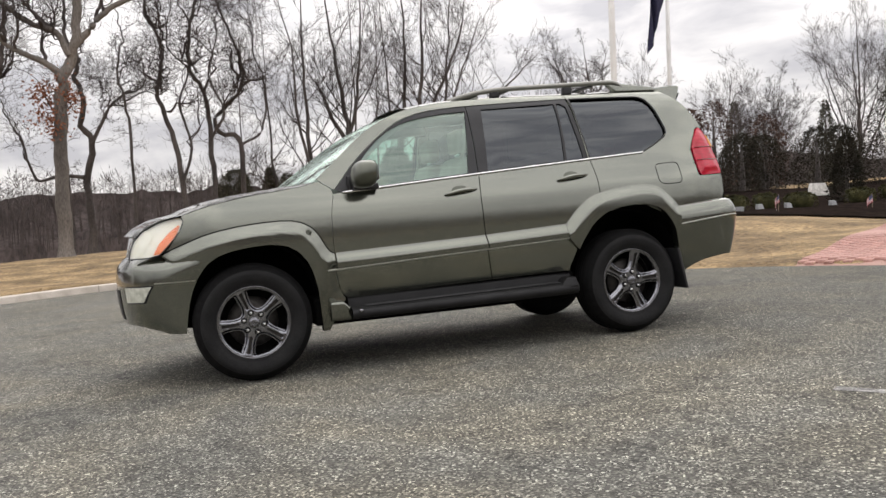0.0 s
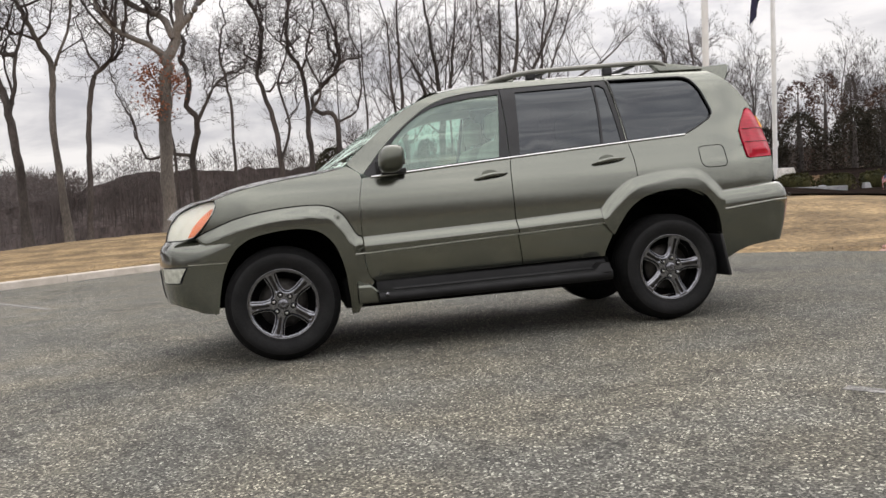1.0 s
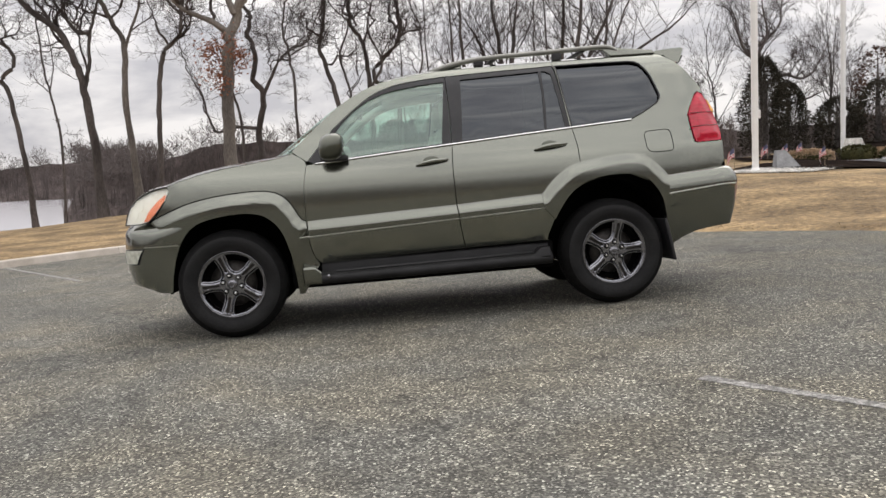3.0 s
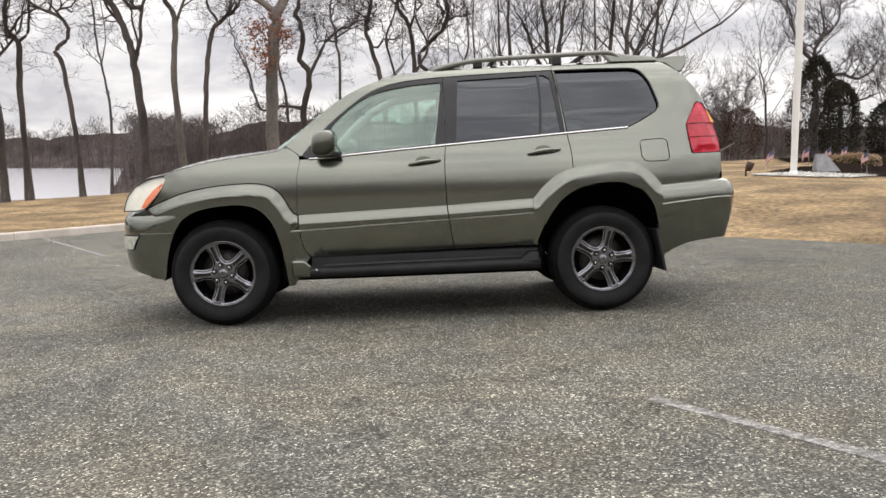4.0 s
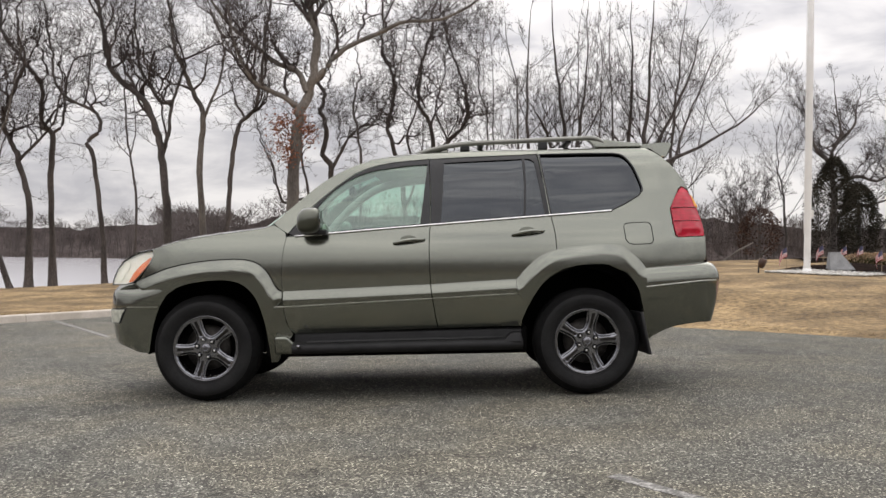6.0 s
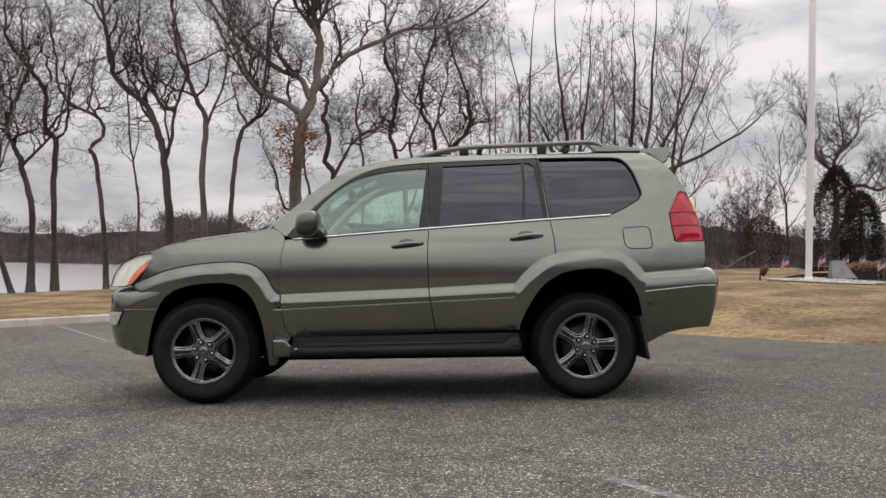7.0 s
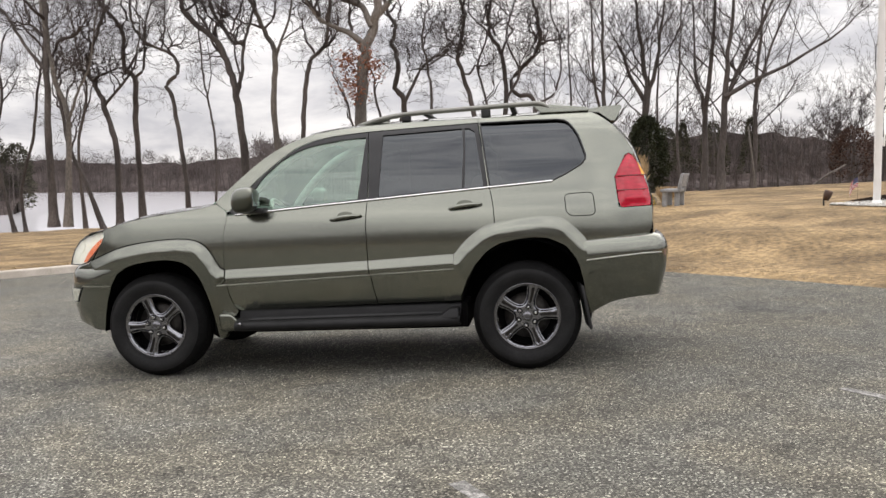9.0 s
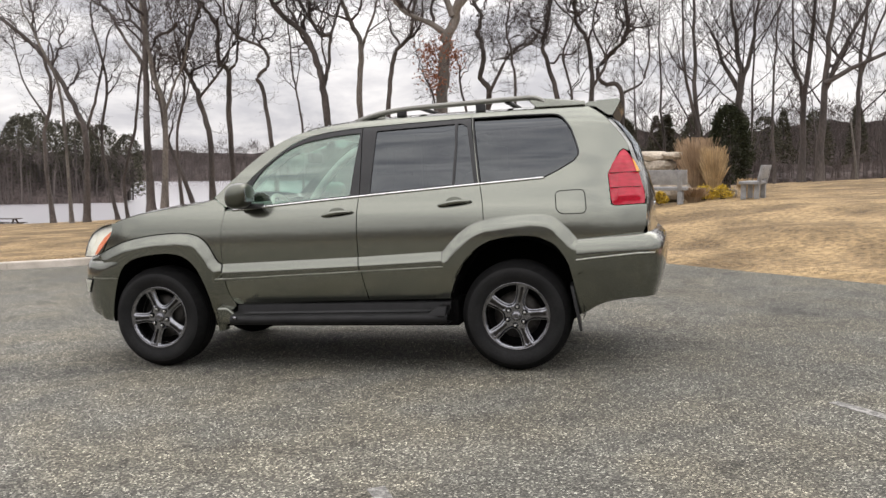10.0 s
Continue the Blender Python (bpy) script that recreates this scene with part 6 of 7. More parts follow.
def oak_leaves():
    rng = random.Random(9)
    tb = Tubes()
    for _ in range(900):
        c = rng.choice(((-.05, 0, 5.6, .62), (.15, -.1, 6.2, .5), (-.45, .1, 5.2, .5), (.55, 0, 5.7, .4), (-.1, -.2, 4.7, .35), (-.55, 0, 6.0, .35)))
        p = [c[i] + rng.gauss(0, c[3] * (.55 if i < 2 else .6)) for i in range(3)]
        a, b = rng.uniform(0, 6.28), rng.uniform(-1.2, .6)
        u = np.array([math.cos(a) * math.cos(b), math.sin(a) * math.cos(b), math.sin(b)]) * rng.uniform(.09, .17)
        w = np.cross(u, [rng.gauss(0, 1), rng.gauss(0, 1), rng.gauss(0, 1)])
        w = w / (np.linalg.norm(w) + 1e-9) * rng.uniform(.05, .1)
        tb.leaf(p, u, w, .015)
    part("leaves", tb.mesh("leaves", DEADLEAF, False), oak, "rust-brown dead oak leaves")


oak_leaves()

# ---------------------------------------------------------------- woods


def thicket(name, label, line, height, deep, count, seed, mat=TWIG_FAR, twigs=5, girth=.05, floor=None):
    """A belt of winter wood along a line: a mass of undergrowth with many thin stems before and above it."""
    rng = random.Random(seed)
    ln = dense(line, 3.0, False)
    seg = np.concatenate([[0], np.cumsum(np.linalg.norm(np.diff(ln[:, :2], axis=0), axis=1))])
    tb = Tubes()

    def at(s, off):
        x, y = np.interp(s, seg, ln[:, 0]), np.interp(s, seg, ln[:, 1])
        x2, y2 = np.interp(min(s + 1, seg[-1]), seg, ln[:, 0]), np.interp(min(s + 1, seg[-1]), seg, ln[:, 1])
        x1, y1 = np.interp(max(s - 1, 0), seg, ln[:, 0]), np.interp(max(s - 1, 0), seg, ln[:, 1])
        l = math.hypot(x2 - x1, y2 - y1) + 1e-9
        return x - (y2 - y1) / l * off, y + (x2 - x1) / l * off, np.interp(s, seg, ln[:, 2])
    for _ in range(count):
        s, off = rng.uniform(0, seg[-1]), rng.uniform(.28, 1.05) * deep
        x, y, z = at(s, off)
        h = height(s / seg[-1]) * rng.uniform(.4, .74)
        lean = rng.gauss(0, .08) * h
        l2 = rng.gauss(0, .05) * h
        g = girth * rng.uniform(.5, 1.4)
        tb.tube([(x, y, z - .2), (x + lean * .4, y, z + h * .5), (x + lean, y + l2, z + h)], [g, g * .75, g * .2], 3, cap=False)
        for _ in range(twigs):
            q = rng.uniform(.25, .95)
            a = rng.uniform(0, 6.28)
            ll = h * rng.uniform(.10, .28)
            p0 = (x + lean * q, y + l2 * q, z + h * q)
            p1 = (p0[0] + math.cos(a) * ll * .7, p0[1] + math.sin(a) * ll * .7, p0[2] + ll * rng.uniform(.3, 1))
            tb.tube([p0, p1], [g * .45, g * .12], 3, cap=False)
    # rounded crowns of fine twigs that make the skyline
    big = height(.3)
    gap = .07 * big + .35
    for _ in range(int(seg[-1] / gap * 2.3)):
        s, q = rng.uniform(0, seg[-1]), rng.uniform(.3, 1.0)
        x, y, z = at(s, deep * q)
        h = height(s / seg[-1]) * (.86 + .22 * noise.noise((x * .05, y * .05, seed))) * rng.uniform(.72, 1.0)
        rc = h * rng.uniform(.13, .24)
        for _ in range(70):
            u = np.array([rng.gauss(0, 1), rng.gauss(0, 1), abs(rng.gauss(0, 1)) - .25])
            u /= np.linalg.norm(u) + 1e-9
            p = np.array((x, y, z + h - rc * 1.25)) + u * (rc, rc, rc * 1.25) * rng.uniform(.35, .9)
            tip = p + (u + (rng.gauss(0, .5), rng.gauss(0, .5), .25 + rng.gauss(0, .4))) * rc * rng.uniform(.15, .38)
            a, w = rng.uniform(0, 6.28), rng.uniform(.003, .0075) * big
            tb.v.append(np.array([p + (w * math.sin(a), -w * math.cos(a), 0), p - (w * math.sin(a), -w * math.cos(a), 0), tip]))
            tb.f.append((tb.n, tb.n + 1, tb.n + 2))
            tb.n += 3
    thing(name, label, "woodland", kind="stuff", me=tb.mesh(name, mat))
    n = max(12, int(seg[-1] / (.6 if seg[-1] < 150 else 1.6)))
    rows = 9
    P = []
    for i in range(n + 1):
        s = seg[-1] * i / n
        h = height(i / n) * (.60 + .12 * noise.noise((i * .07, seed, 2.0)))
        row = []
        for j in range(rows):
            q = j / (rows - 1)
            x, y, z = at(s, deep * (.35 + .65 * math.sin(q * 1.5)))
            fr = 1.0 if seg[-1] < 150 else .4
            nz = noise.noise((x * .5 * fr, y * .5 * fr, q * 3 + seed))
            n2 = noise.noise((x * 2.3 * fr, y * 2.3 * fr, q * 7 + seed)) + rng.uniform(-.3, .3)
            y += nz * deep * .12
            row.append((x, y, z - (.3 if j else 3.0) + h * q * (1 + .10 * nz + .07 * n2)))
        P.append(row)
    thing(name + "_undergrowth", label + ", its dense brown undergrowth", "woodland", kind="stuff", me=grid_mesh(name + "_undergrowth", P, THICKET, flip=True))


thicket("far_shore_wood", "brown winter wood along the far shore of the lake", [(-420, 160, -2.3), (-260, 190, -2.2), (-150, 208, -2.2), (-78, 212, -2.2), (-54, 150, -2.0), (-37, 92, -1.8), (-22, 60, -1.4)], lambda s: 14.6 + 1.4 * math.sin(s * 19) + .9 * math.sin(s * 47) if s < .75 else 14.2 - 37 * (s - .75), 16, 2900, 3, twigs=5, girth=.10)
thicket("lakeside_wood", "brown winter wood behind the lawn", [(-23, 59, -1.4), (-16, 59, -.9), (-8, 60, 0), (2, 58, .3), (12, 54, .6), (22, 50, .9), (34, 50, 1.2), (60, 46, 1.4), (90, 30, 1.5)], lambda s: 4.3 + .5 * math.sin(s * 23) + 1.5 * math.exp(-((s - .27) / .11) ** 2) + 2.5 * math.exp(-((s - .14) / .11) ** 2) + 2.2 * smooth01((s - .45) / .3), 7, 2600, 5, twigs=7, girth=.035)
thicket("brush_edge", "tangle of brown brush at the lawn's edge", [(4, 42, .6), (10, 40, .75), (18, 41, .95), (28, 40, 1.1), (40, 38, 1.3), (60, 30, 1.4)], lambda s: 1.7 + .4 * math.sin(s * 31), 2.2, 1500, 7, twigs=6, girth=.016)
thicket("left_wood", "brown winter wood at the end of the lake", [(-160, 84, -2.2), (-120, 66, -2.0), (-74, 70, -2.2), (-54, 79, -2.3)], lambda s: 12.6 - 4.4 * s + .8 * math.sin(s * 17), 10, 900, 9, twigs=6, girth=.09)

# never in view: added to darken the car's reflections and the ground below
thicket("wood_behind", "unseen brown wood added to darken reflections", [(95, 25, 1.5), (85, -20, 2.0), (45, -56, 2.0), (0, -60, 1.0), (-50, -58, -.5), (-85, -25, -1.5), (-120, 40, -2.0)], lambda s: 12.5 + 2 * math.sin(s * 29), 10, 1000, 15, twigs=4, girth=.10)


def conifer(label, x, y, z, h, w, seed, mat=PINE, name="evergreen_tree", n=1500, ball=.0, size=.28):
    """An evergreen: a stem with drooping sprays of needles or leaves, thinning towards an uneven outline."""
    rng = random.Random(seed)
    ob = thing(name, label, "tree" if h > 2.2 else "shrub", Matrix.Translation((x, y, z)), "evergreens")
    t = Tubes()
    t.tube([(0, 0, -.2), (.03, 0, h * .5), (0, .02, h * .96)], [.05 * w + .02, .03 * w + .015, .01], 6)
    part("trunk", t.mesh("trunk", BARK), ob)
    c = Tubes()
    for _ in range(n):
        q = rng.random() ** .8
        a = rng.uniform(0, 6.28)
        lump = .78 + .3 * noise.noise((math.cos(a) * 1.6 + seed, math.sin(a) * 1.6, q * 5))
        prof = (1 - q) ** .75 * (1 - ball) + ball * math.sqrt(max(0, 1 - (2 * q - 1) ** 2))
        r = w * .5 * prof * lump * math.sqrt(rng.uniform(.25, 1.1))
        p = np.array([r * math.cos(a), r * math.sin(a), h * (.05 + .95 * q) + rng.gauss(0, .02 * h)])
        u = np.array([math.cos(a) + rng.gauss(0, .5), math.sin(a) + rng.gauss(0, .5), rng.gauss(.1, .55)])
        u = u / np.linalg.norm(u) * size * rng.uniform(.5, 1.2)
        s = np.cross(u, [rng.gauss(0, 1), rng.gauss(0, 1), rng.gauss(0, 1)])
        s = s / (np.linalg.norm(s) + 1e-9) * size * rng.uniform(.25, .5)
        c.leaf(p, u, s, size * .08)
    part("crown", c.mesh("crown", mat, False), ob)
    return ob


conifer("dark evergreen tree behind the flagpole", 18.2, 30, .95, 4.3, 3.3, 70, n=11000, ball=.4, size=.12)
conifer("dark evergreen tree behind the flagpole", 20.0, 31.5, 1.0, 3.3, 2.8, 69, n=9000, ball=.5, size=.12)
for k, (x, y, h, w) in enumerate(((22.6, 32, 2.7, 3.0), (24.6, 32, 3.4, 3.4), (26.8, 31, 3.5, 3.2), (28.8, 32, 3.5, 3.6), (31.4, 31, 3.8, 3.6), (33.8, 32, 4.0, 4.0), (36.2, 30.6, 5.9, 4.4), (39.6, 31, 4.6, 4.4))):
    conifer("broad dark evergreen in a belt behind the memorial", x, y, .9, h, w, 170 + k, n=4600, ball=.7, size=.15)
for k, (x, y, h, w) in enumerate(((25.8, 34, 5.0, 3.4), (28.0, 35, 5.6, 3.2), (31.0, 34.5, 4.8, 3.2))):
    conifer("shrubby oak keeping its russet winter leaves", x, y, 1.0, h, w, 230 + k, RUSSET, "oak_sapling", 1500, .75, .2)
conifer("dense russet-brown bare shrub at the lawn's far edge", 17.5, 36.6, .95, 2.5, 2.9, 236, RUSSET, "shrub", 2600, .8, .14)
conifer("young evergreen by the hedge", 22.4, 19.2, .75, 2.5, 1.7, 74, n=5000, ball=.35, size=.12)
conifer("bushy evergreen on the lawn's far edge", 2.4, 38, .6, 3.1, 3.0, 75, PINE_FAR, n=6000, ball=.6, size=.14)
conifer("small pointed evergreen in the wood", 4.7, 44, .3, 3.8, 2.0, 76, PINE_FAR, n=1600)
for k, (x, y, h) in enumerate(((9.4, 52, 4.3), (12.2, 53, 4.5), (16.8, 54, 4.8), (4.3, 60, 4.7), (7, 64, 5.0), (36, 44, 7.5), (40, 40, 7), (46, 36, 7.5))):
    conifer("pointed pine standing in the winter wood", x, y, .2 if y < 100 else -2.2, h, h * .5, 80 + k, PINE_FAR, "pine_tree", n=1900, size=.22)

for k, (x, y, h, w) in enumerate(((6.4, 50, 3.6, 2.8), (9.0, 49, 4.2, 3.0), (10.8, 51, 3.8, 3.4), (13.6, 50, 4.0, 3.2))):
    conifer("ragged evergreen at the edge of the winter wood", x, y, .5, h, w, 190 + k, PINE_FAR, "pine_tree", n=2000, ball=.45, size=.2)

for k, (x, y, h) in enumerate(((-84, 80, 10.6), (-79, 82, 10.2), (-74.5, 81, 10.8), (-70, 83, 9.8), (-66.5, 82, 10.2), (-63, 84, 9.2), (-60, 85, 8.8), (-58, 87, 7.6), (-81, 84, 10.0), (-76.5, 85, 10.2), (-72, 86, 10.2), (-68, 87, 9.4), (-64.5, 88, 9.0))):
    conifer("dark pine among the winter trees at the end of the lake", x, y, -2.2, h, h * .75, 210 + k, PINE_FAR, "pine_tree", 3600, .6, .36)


def fallen_branch(x, y, dx, dz):
    """A pale broken limb leaning in the brush."""
    p = on_lawn(x, y)
    tb = Tubes()
    tb.tube([(0, 0, -.05), (dx * .5, .05, dz * .55), (dx, 0, dz)], [.06, .05, .03], 6)
    thing("fallen_branch", "pale broken branch lying in the brush", "branch", Matrix.Translation(p), "fallen branches", me=tb.mesh("fallen_branch", BARK_PALE))


fallen_branch(15.4, 35.6, 1.5, .95)
fallen_branch(17.0, 35.2, .5, .6)
fallen_branch(12.9, 35.8, -.4, 2.9)

# ---------------------------------------------------------------- flagpoles and memorial bed


def flagpole(x, y, r, h, label):
    p = stand(x, y)
    ob = thing("flagpole", label, "flagpole", p, "flagpoles")
    part("shaft", lathe("shaft", [(r * 1.0, -.1), (r, h * .4), (r * .55, h), (.0, h + .01)], WHITE_POLE, 20, "z"), ob)
    part("collar", lathe("collar", [(r * 1.0, .10), (r * 1.25, .085), (r * 1.6, .0), (r * 1.6, -.05)], WHITE_POLE, 20, "z"), ob)
    part("finial", lathe("finial", [(0, h + .16), (.06, h + .13), (.08, h + .08), (.06, h + .03), (0, h)], GOLD, 14, "z"), ob)
    rope = Tubes()
    rope.tube([(-r - .02, -.02, .9), (-r - .03, -.03, h * .5), (-r * .6, -.03, h * .98)], [.006] * 3, 4)
    part("halyard", rope.mesh("halyard", WHITE_POLE), ob)
    part("cleat", box("cleat", r * .8, r + .05, -.03, .03, 1.25, 1.45, WHITE_POLE, .01), ob)
    return ob


flagpole(10.08, 13.4, .075, 11.0, "tall white painted flagpole standing in white stone chips")
flagpole(17.8, 23.05, .085, 12.0, "tall white flagpole in the memorial bed flying a dark flag")


def hanging_flag():
    n, m = 14, 18
    rng = random.Random(3)
    P = []
    for i in range(n + 1):
        s = i / n
        row = []
        for j in range(m + 1):
            t = j / m
            sag = 1.9 * s ** .8 * t ** .5 * .9
            x = -.08 - .85 * s * (1 - .45 * t) - .35 * t + .05 * math.sin(9 * s + 3 * t)
            y = .16 * math.sin(11 * s + 2.2 * t) * (.3 + s) + .05 * math.sin(23 * s)
            row.append((x, y, -1.0 * t - sag * .85))
        P.append(row)
    me = grid_mesh("flag", P, NAVY)
    ob = thing("flag", "dark navy flag hanging limp from the flagpole", "flag", Matrix.Translation((17.75, 22.98, 9.2)), me=me)
    so = ob.modifiers.new("thick", "SOLIDIFY")
    so.thickness = .006


hanging_flag()


def bed(name, outline, z, mat, label, category, step=.4):
    return flat_sheet(name, outline, z, mat, label, category, step, lift=lawn_z)


bed("mulch_bed", [(9.6, 13.95), (10.2, 13.9), (11.2, 13.6), (12.2, 12.95), (13.2, 12.6), (14.2, 12.2), (14.9, 11.4), (15.2, 10.3), (15.7, 9.8), (17.2, 10.85), (24, 13.8), (30, 14.4), (36, 20), (40, 33), (21, 34), (17, 31), (15.6, 26), (15.0, 21), (13.6, 18.4), (12.2, 16.6), (10.9, 15.3), (10.0, 14.4)], .05, MULCH, "dark mulch bed round the memorial", "mulch bed", .3)
CHIPS = [(9.15, 13.45), (9.45, 13.05), (9.95, 12.85), (10.6, 12.78), (11.2, 12.85), (11.9, 13.12), (12.4, 13.5), (11.9, 13.56), (11.4, 13.45), (10.95, 13.8), (10.5, 14.05), (9.9, 14.0), (9.4, 13.8)]
bed("stone_chips", CHIPS, .022, PALE_STONE, "bed of white stone chips round the flagpole", "stone chips", .12)


def loose_chips():
    rng = random.Random(8)
    tb = Tubes()
    for _ in range(1500):
        x, y = rng.uniform(9.0, 12.2), rng.uniform(12.65, 14.25)
        if not in_poly(CHIPS, np.array([(10.6 + (x - 10.6) * .95, 13.45 + (y - 13.45) * .9)]))[0]:
            continue
        p = on_lawn(x, y, .022)
        s = rng.uniform(.014, .034)
        a = rng.uniform(0, 3)
        tb.tube([(p.x, p.y, p.z), (p.x + s * math.cos(a), p.y + s * math.sin(a), p.z + .6 * s)], [s * .8, s * .6], 5)
    thing("loose_chips", "white stone chips strewn round the flagpole", "stone chips", kind="stuff", me=tb.mesh("loose_chips", PALE_STONE, False))


loose_chips()


def slab_stone(name, label, x, y, w, h, d, turn, mat, dz=.04):
    """A wedge-shaped marker stone with a sloping face."""
    me = box(name, -w / 2, w / 2, -d / 2, d / 2, -.05, h, mat, .012, shear=lambda v: (v.x + (.36 * w * (v.z / h) if v.x < 0 else -.36 * w * (v.z / h)) * .5 + .0, v.y + .3 * d * v.z / h, v.z))
    thing(name, label, "memorial stone", stand(x, y, dz, turn), "memorial stones", me=me)


me = mesh_of("marker", [(-.28, -.12, -.05), (.42, -.12, -.05), (.42, .2, -.05), (-.28, .2, -.05), (-.24, .04, .46), (.02, .04, .47), (.02, .16, .47), (-.24, .16, .46)],
             [(0, 1, 5, 4), (1, 2, 6, 5), (2, 3, 7, 6), (3, 0, 4, 7), (4, 5, 6, 7)], GRANITE, False)
thing("memorial_stone", "grey granite wedge memorial stone among white chips", "memorial stone", stand(11.02, 13.8, .03, 0, .9), "memorial stones", me=me)
slab_stone("memorial_stone", "pale granite tablet behind the clipped hedges", 17.6, 22.0, .75, .40, .25, 0, PALE_STONE, .06)
slab_stone("memorial_stone", "white stone tablet before the evergreens", 25.4, 24.0, .95, .48, .25, 0, PALE_STONE, .12)
for x, y, t in ((15.75, 17.25, 10), (17.22, 17.25, -5), (18.35, 17.3, 5), (20.1, 17.3, 0)):
    slab_stone("memorial_stone", "small pale stone marker between clipped hedges", x, y, .24, .17, .14, t, GRANITE)
me = box("edging", -1.3, 1.3, -.06, .06, -.05, .10, GRANITE, .01)
thing("stone_edging", "low grey stone edging of the memorial bed", "edging", stand(14.1, 15.0, .02, 24), "bed edging", me=me)


def hedge(x, y, w, d, h, seed, label="rounded clipped bronze-green hedge in the mulch bed", mat=None, turn=0):
    rng = random.Random(seed)
    ob = thing("clipped_hedge", label, "hedge", stand(x, y, .0, turn), "clipped hedges")
    core = lathe("core", [(.0, h * .93), (.24, h * .9), (.42, h * .75), (.46, h * .5), (.40, h * .2), (.3, .0)], BOXWOOD, 18, "z")
    core.transform(Matrix.Diagonal((w, d, 1, 1)))
    part("stem_mass", core, ob)
    c = Tubes()
    for _ in range(int(900 * w)):
        a, q = rng.uniform(0, 6.28), rng.uniform(-.2, 1.57)
        e = .75
        r = math.cos(max(q, 0)) ** e
        p = np.array([w * .5 * r * math.cos(a), d * .5 * r * math.sin(a), h * (.45 + .52 * math.sin(max(q, 0)) ** .7) if q > 0 else h * rng.uniform(.05, .45)])
        p += np.array([rng.gauss(0, .015), rng.gauss(0, .015), rng.gauss(0, .015)])
        u = np.array([math.cos(a) + rng.gauss(0, .6), math.sin(a) + rng.gauss(0, .6), .5 + rng.gauss(0, .6)]) * .045
        s = np.cross(u, [rng.gauss(0, 1), rng.gauss(0, 1), rng.gauss(0, 1)])
        s = s / (np.linalg.norm(s) + 1e-9) * .04
        c.leaf(p, u, s, .006)
    part("leaves", c.mesh("leaves", mat or BOXWOOD, False), ob)


for k, (x, y, w) in enumerate(((15.0, 17.5, 1.0), (16.45, 17.6, 1.02), (17.72, 17.6, .68), (19.15, 17.7, 1.02), (21.7, 17.8, .92), (23.6, 18.2, 1.1), (25.2, 18.2, 1.1))):
    hedge(x, y, w, .9, .52, 100 + k)
hedge(14.2, 18.6, 2.4, .6, .36, 120, "low russet hedge row in the mulch bed", STRAW_DARK, 32)
hedge(17.6, 20.2, 2.2, .6, .34, 121, "low russet hedge row in the mulch bed", STRAW_DARK, 20)


def small_flag(x, y, turn, dz=.02, h=.54):
    ob = thing("small_flag", "small striped red and white flag on a stick", "flag", stand(x, y, dz, turn), "small flags")
    st = Tubes()
    st.tube([(0, 0, -.1), (0, 0, h)], [.008, .006], 6)
    part("stick", st.mesh("stick", WOODSTICK), ob)
    n, m = 6, 13
    v, f, ms = [], [], []
    for i in range(n + 1):
        for j in range(m + 1):
            s, t = i / n, j / m
            v.append((.26 * s * (1 - .35 * s), .04 * math.sin(6 * s + t), h - .02 - .22 * t - .20 * s * s - .05 * s))
    for i in range(n):
        for j in range(m):
            f.append((i * (m + 1) + j, (i + 1) * (m + 1) + j, (i + 1) * (m + 1) + j + 1, i * (m + 1) + j + 1))
            ms.append(2 if i < 3 and j < 7 else j % 2)
    me = mesh_of("cloth", v, f, [FLAG_RED, FLAG_WHITE, CANTON], True)
    me.polygons.foreach_set("material_index", ms)
    part("cloth", me, ob, "red and white stripes with a dark blue corner")


for x, y, t in ((10.14, 14.7, 160), (11.39, 15.5, 170), (12.68, 17, 190), (13.63, 18, 150), (11.9, 13.6, 200), (16.2, 15.1, 205), (18.8, 14.3, 170)):
    small_flag(x, y, t)
ob = thing("spotlight", "small dark brown ground spotlight aimed at the flagpole", "spotlight", stand(9.05, 13.62, 0, -20))
part("spike", lathe("spike", [(.02, .14), (.02, -.1)], BLACK, 8, "z"), ob)
part("lamp_head", lathe("lamp_head", [(.0, .12), (.06, .13), (.085, .22), (.09, .34), (.075, .345), (.07, .30), (.0, .29)], material("brown_metal", .5, .3, (.05, .028, .02), (.08, .045, .03), 10), 16, "z"), ob).matrix_local = Matrix.Rotation(radians(18), 4, "Y")


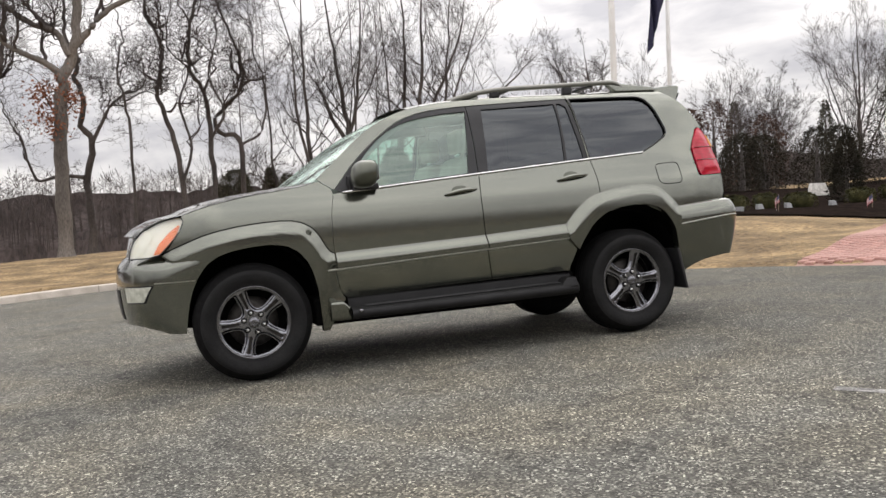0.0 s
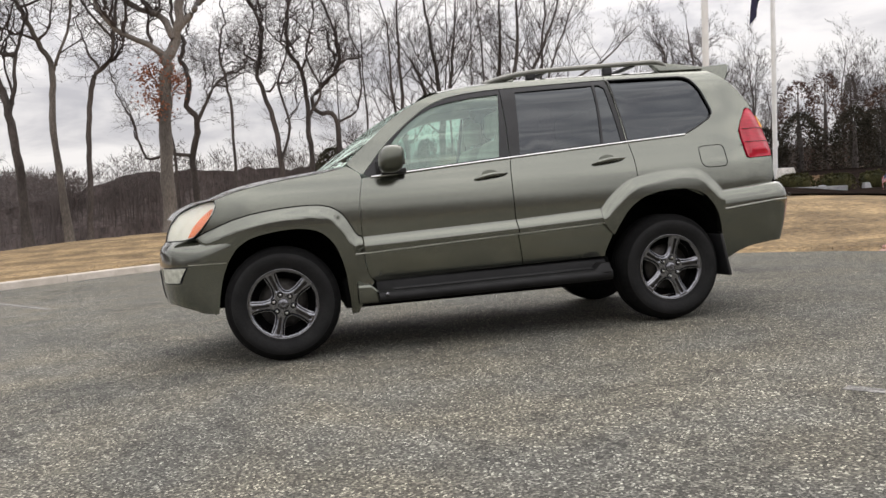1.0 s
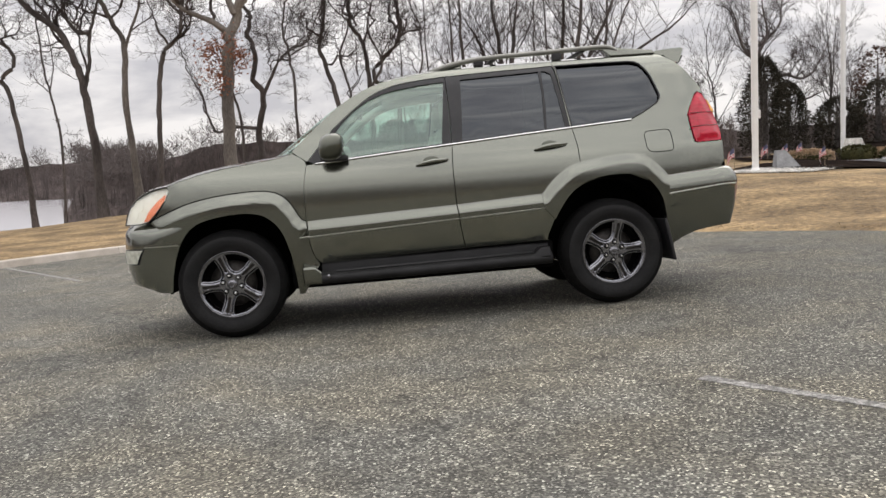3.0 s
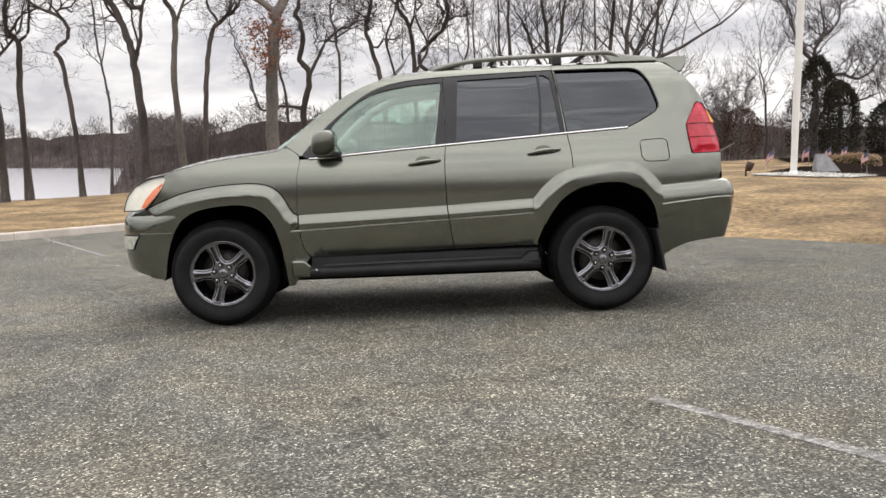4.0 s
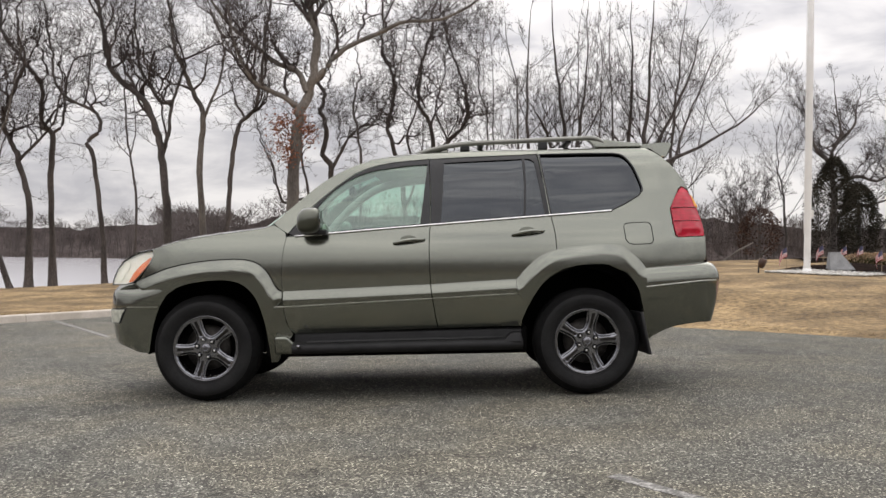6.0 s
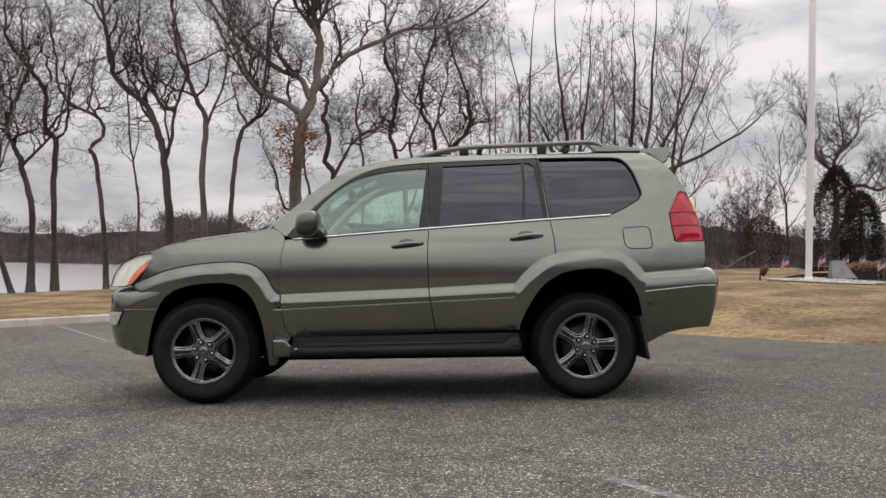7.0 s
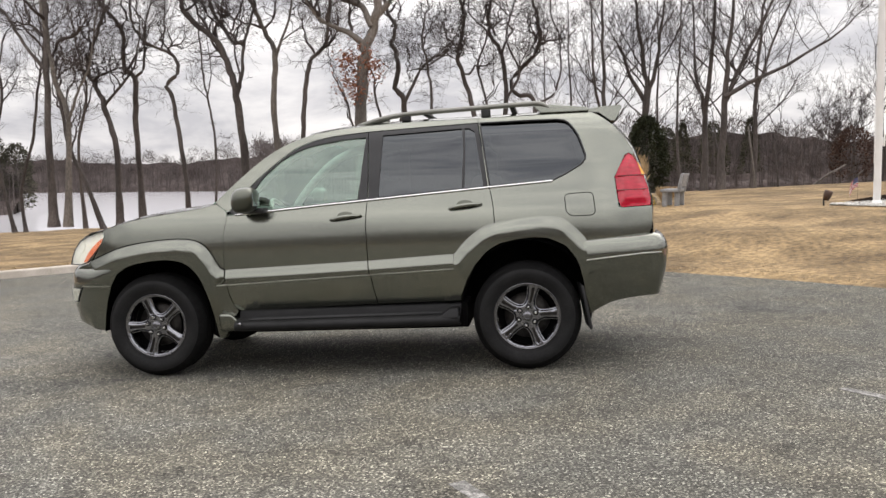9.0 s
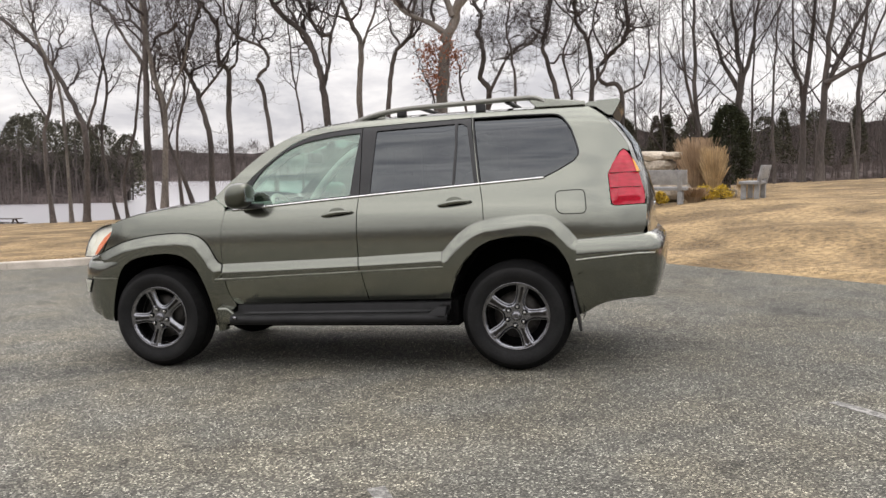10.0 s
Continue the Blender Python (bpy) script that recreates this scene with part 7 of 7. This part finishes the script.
def paver_path():
    """A pink brick path that joins the car park."""
    ob = thing("brick_path", "pink brick paved path leading off the car park", "path", kind="structure")
    o = np.array([7.14, 3.56])
    u, n = np.array([.819, .574]), np.array([-.574, .819])
    out_line = [o, o + u * 12, o + u * 12 - n * 3.6, np.array([8.15, 1.05]), np.array([7.6, 2.07]), np.array([7.24, 3.08])]

    def rise(x, y):
        r = np.clip(line_dist(LOT, x, y, True) / .5, 0, 1)
        return (lawn_z(x, y) + .025) * r - .022

    v, t, _ = triangulate([tuple(p) for p in out_line], (), .5)
    P = np.column_stack([v, rise(v[:, 0], v[:, 1]) + .006]) @ np.array(TILT.to_3x3()).T
    part("joint_bed", mesh_of("joint_bed", P, t, PAVER_BED), ob)
    bw, bl = .23, .115
    brick = box("brick", -.112, .112, -.0545, .0545, -.02, .03, PAVER, .006, 1)
    made = 0
    rv, rf = [], []
    for i in range(56):
        for j in range(-46, 2):
            a, b = (i + .5) * bw + (bw / 2 if j % 2 else 0), (j + .5) * bl
            p = o + u * a + n * b
            if not in_poly(out_line, np.array([p]))[0]:
                continue
            z = float(rise(np.array([p[0]]), np.array([p[1]]))[0])
            m = TILT @ Matrix.Translation((p[0], p[1], z)) @ Matrix.Rotation(math.atan2(u[1], u[0]), 4, "Z")
            if a < 2.6 and made < 300:
                q = part("brick", brick, ob)
                q.matrix_world = m
                made += 1
            else:
                k = len(rv)
                rv += [m @ Vector(c) for c in ((-.112, -.0545, .0), (.112, -.0545, .0), (.112, .0545, .0), (-.112, .0545, .0), (-.109, -.0515, .03), (.109, -.0515, .03), (.109, .0515, .03), (-.109, .0515, .03))]
                rf += [(k + 4, k + 5, k + 6, k + 7), (k, k + 1, k + 5, k + 4), (k + 1, k + 2, k + 6, k + 5), (k + 2, k + 3, k + 7, k + 6), (k + 3, k, k + 4, k + 7)]
    tagged(part("paving", mesh_of("paving", rv, rf, PAVER, False), ob, "pink brick paving"), kind="stuff")


# ---------------------------------------------------------------- garden with benches


def bench(x, y, turn, label, size=1.0):
    """A granite bench: two upright ends, a thick seat and a leaning back."""
    ob = thing("bench", label, "bench", stand(x, y, 0, turn, size), "granite benches")
    for s in (-.5, .5):
        part("leg", box("leg", s - .055, s + .055, -.22, -.09, -.05, .40, GRANITE, .015), ob)
        part("leg", box("leg", s - .055, s + .055, .11, .24, -.05, .40, GRANITE, .015), ob)
        part("back_post", box("back_post", s - .055, s + .055, .16, .27, .36, .82, GRANITE, .02, shear=lambda v: (v.x, v.y + .22 * (v.z - .4), v.z)), ob)
    part("seat", box("seat", -.66, .66, -.26, .24, .38, .46, GRANITE, .015), ob)
    part("backrest", box("backrest", -.68, .68, .18, .25, .52, .88, GRANITE, .015, shear=lambda v: (v.x, v.y + .22 * (v.z - .4), v.z)), ob)


bench(6.3, 16.95, -106, "grey granite bench turned towards the rock garden", .95)
bench(4.0, 16.0, 172, "grey granite bench with its back to the car park")
conifer("dense dark green evergreen shrub by the benches", 5.85, 19.2, .85, 2.2, 1.7, 130, HOLLY, "evergreen_shrub", 8500, .65, .10)


def ornamental_grass(x, y, h, w, mat, seed, label, n=700):
    rng = random.Random(seed)
    tb = Tubes()
    for _ in range(n):
        a, r = rng.uniform(0, 6.28), w * .16 * math.sqrt(rng.random())
        hh = h * rng.uniform(.55, 1.05)
        sp = rng.uniform(.1, 1) * w * .42
        x0, y0 = r * math.cos(a), r * math.sin(a)
        b = a + rng.gauss(0, .5)
        tb.tube([(x0, y0, -.05), (x0 + sp * .35 * math.cos(b), y0 + sp * .35 * math.sin(b), hh * .55), (x0 + sp * math.cos(b), y0 + sp * math.sin(b), hh)], [.006, .005, .009 if rng.random() < .5 else .003], 3, cap=False)
    thing("ornamental_grass", label, "ornamental grass", stand(x, y), "ornamental grasses", me=tb.mesh("ornamental_grass", mat, False))


ornamental_grass(5.42, 18.1, 1.38, .75, STRAW, 140, "tall tan plume of dry ornamental grass")
ornamental_grass(5.05, 18.7, 1.65, 1.1, STRAW_DARK, 141, "tall russet clump of dry ornamental grass", 650)
ornamental_grass(5.0, 20.4, 1.7, 1.2, STRAW_DARK, 142, "tall russet clump of dry ornamental grass", 600)
ornamental_grass(4.85, 17.0, .36, .75, STRAW_DARK, 143, "low mound of dry grey-brown grass", 800)
ornamental_grass(6.3, 18.2, .5, .6, STRAW, 144, "low mound of pale dry grass beside the bench", 500)


def gold_shrub(x, y, w, h, seed):
    rng = random.Random(seed)
    ob = thing("gold_shrub", "low bright yellow shrub in the rock garden", "shrub", stand(x, y), "yellow shrubs")
    t = Tubes()
    for _ in range(14):
        a = rng.uniform(0, 6.28)
        t.tube([(0, 0, -.05), (w * .3 * math.cos(a), w * .3 * math.sin(a), h * .7)], [.012, .006], 4)
    part("stems", t.mesh("stems", TWIG), ob)
    c = Tubes()
    for _ in range(1100):
        a, q = rng.uniform(0, 6.28), rng.uniform(0, 1.57)
        k = rng.uniform(.6, 1.05) * (.85 + .3 * noise.noise((math.cos(a) * 2, math.sin(a) * 2, seed)))
        p = np.array([w * .5 * k * math.cos(q) * math.cos(a), w * .5 * k * math.cos(q) * math.sin(a), h * (.1 + .88 * math.sin(q) * k)])
        u = np.array([rng.gauss(0, 1), rng.gauss(0, 1), abs(rng.gauss(.6, .6))])
        u = u / np.linalg.norm(u) * .06
        s = np.cross(u, [rng.gauss(0, 1), rng.gauss(0, 1), rng.gauss(0, 1)])
        s = s / (np.linalg.norm(s) + 1e-9) * .03
        c.leaf(p, u, s, .005)
    part("leaves", c.mesh("leaves", GOLD, False), ob)


gold_shrub(5.15, 17.5, .75, .42, 150)
gold_shrub(5.62, 17.55, .70, .40, 151)
gold_shrub(4.0, 16.7, .55, .36, 152)


def boulder(x, y, z, w, h, d, seed):
    bm = bmesh.new()
    bmesh.ops.create_icosphere(bm, subdivisions=3, radius=.5)
    for v in bm.verts:
        k = 1 + .28 * noise.noise(v.co * 2.2 + Vector((seed, 0, 0))) + .1 * noise.noise(v.co * 6 + Vector((0, seed, 0)))
        c = v.co * k
        v.co = Vector((c.x * w, c.y * d, max(-.35, min(.38, c.z)) * h * 1.25))
    thing("boulder", "weathered sandstone boulder stacked in the rock garden", "boulder", stand(x, y, z), "rock garden boulders", me=bm_mesh("boulder", bm, BOULDER, False))


for k, (x, y, z, w, h, d) in enumerate(((3.9, 18.9, .25, 1.3, .6, 1.0), (4.5, 18.6, .3, .9, .55, .7), (3.2, 19.0, .3, 1.2, .7, 1.0), (3.75, 19.1, .72, 1.1, .45, .8), (4.35, 18.9, .66, .9, .4, .6), (3.5, 19.3, 1.05, 1.0, .4, .7), (4.1, 19.2, 1.02, .9, .34, .7), (3.85, 19.3, 1.32, 1.0, .3, .7), (4.4, 19.1, 1.28, .6, .22, .5), (2.6, 19.2, .3, 1.0, .6, .9), (5.7, 18.5, .12, .7, .35, .5))):
    boulder(x, y, z, w, h, d, k * 3.1)


def picnic_table():
    ob = thing("picnic_table", "dark weathered timber picnic table by the lake", "picnic table", stand(-35.7, 40, -.12, 4))
    for k in range(5):
        part("top_plank", box("top_plank", -1.0, 1.0, -.37 + .15 * k, -.24 + .15 * k, .70, .74, DARKWOOD, .006), ob)
    for y in (-.72, .58):
        part("bench_plank", box("bench_plank", -1.0, 1.0, y, y + .22, .42, .46, DARKWOOD, .006), ob)
    for x in (-.7, .7):
        for s in (-1, 1):
            part("leg", box("leg", x - .04, x + .04, -.05, .05, -.05, .72, DARKWOOD, .006, shear=lambda v, s=s: (v.x, v.y + s * (.62 - .55 * v.z / .72), v.z)), ob)
        part("bearer", box("bearer", x - .035, x + .035, -.72, .80, .36, .42, DARKWOOD, .006), ob)


picnic_table()
paver_path()
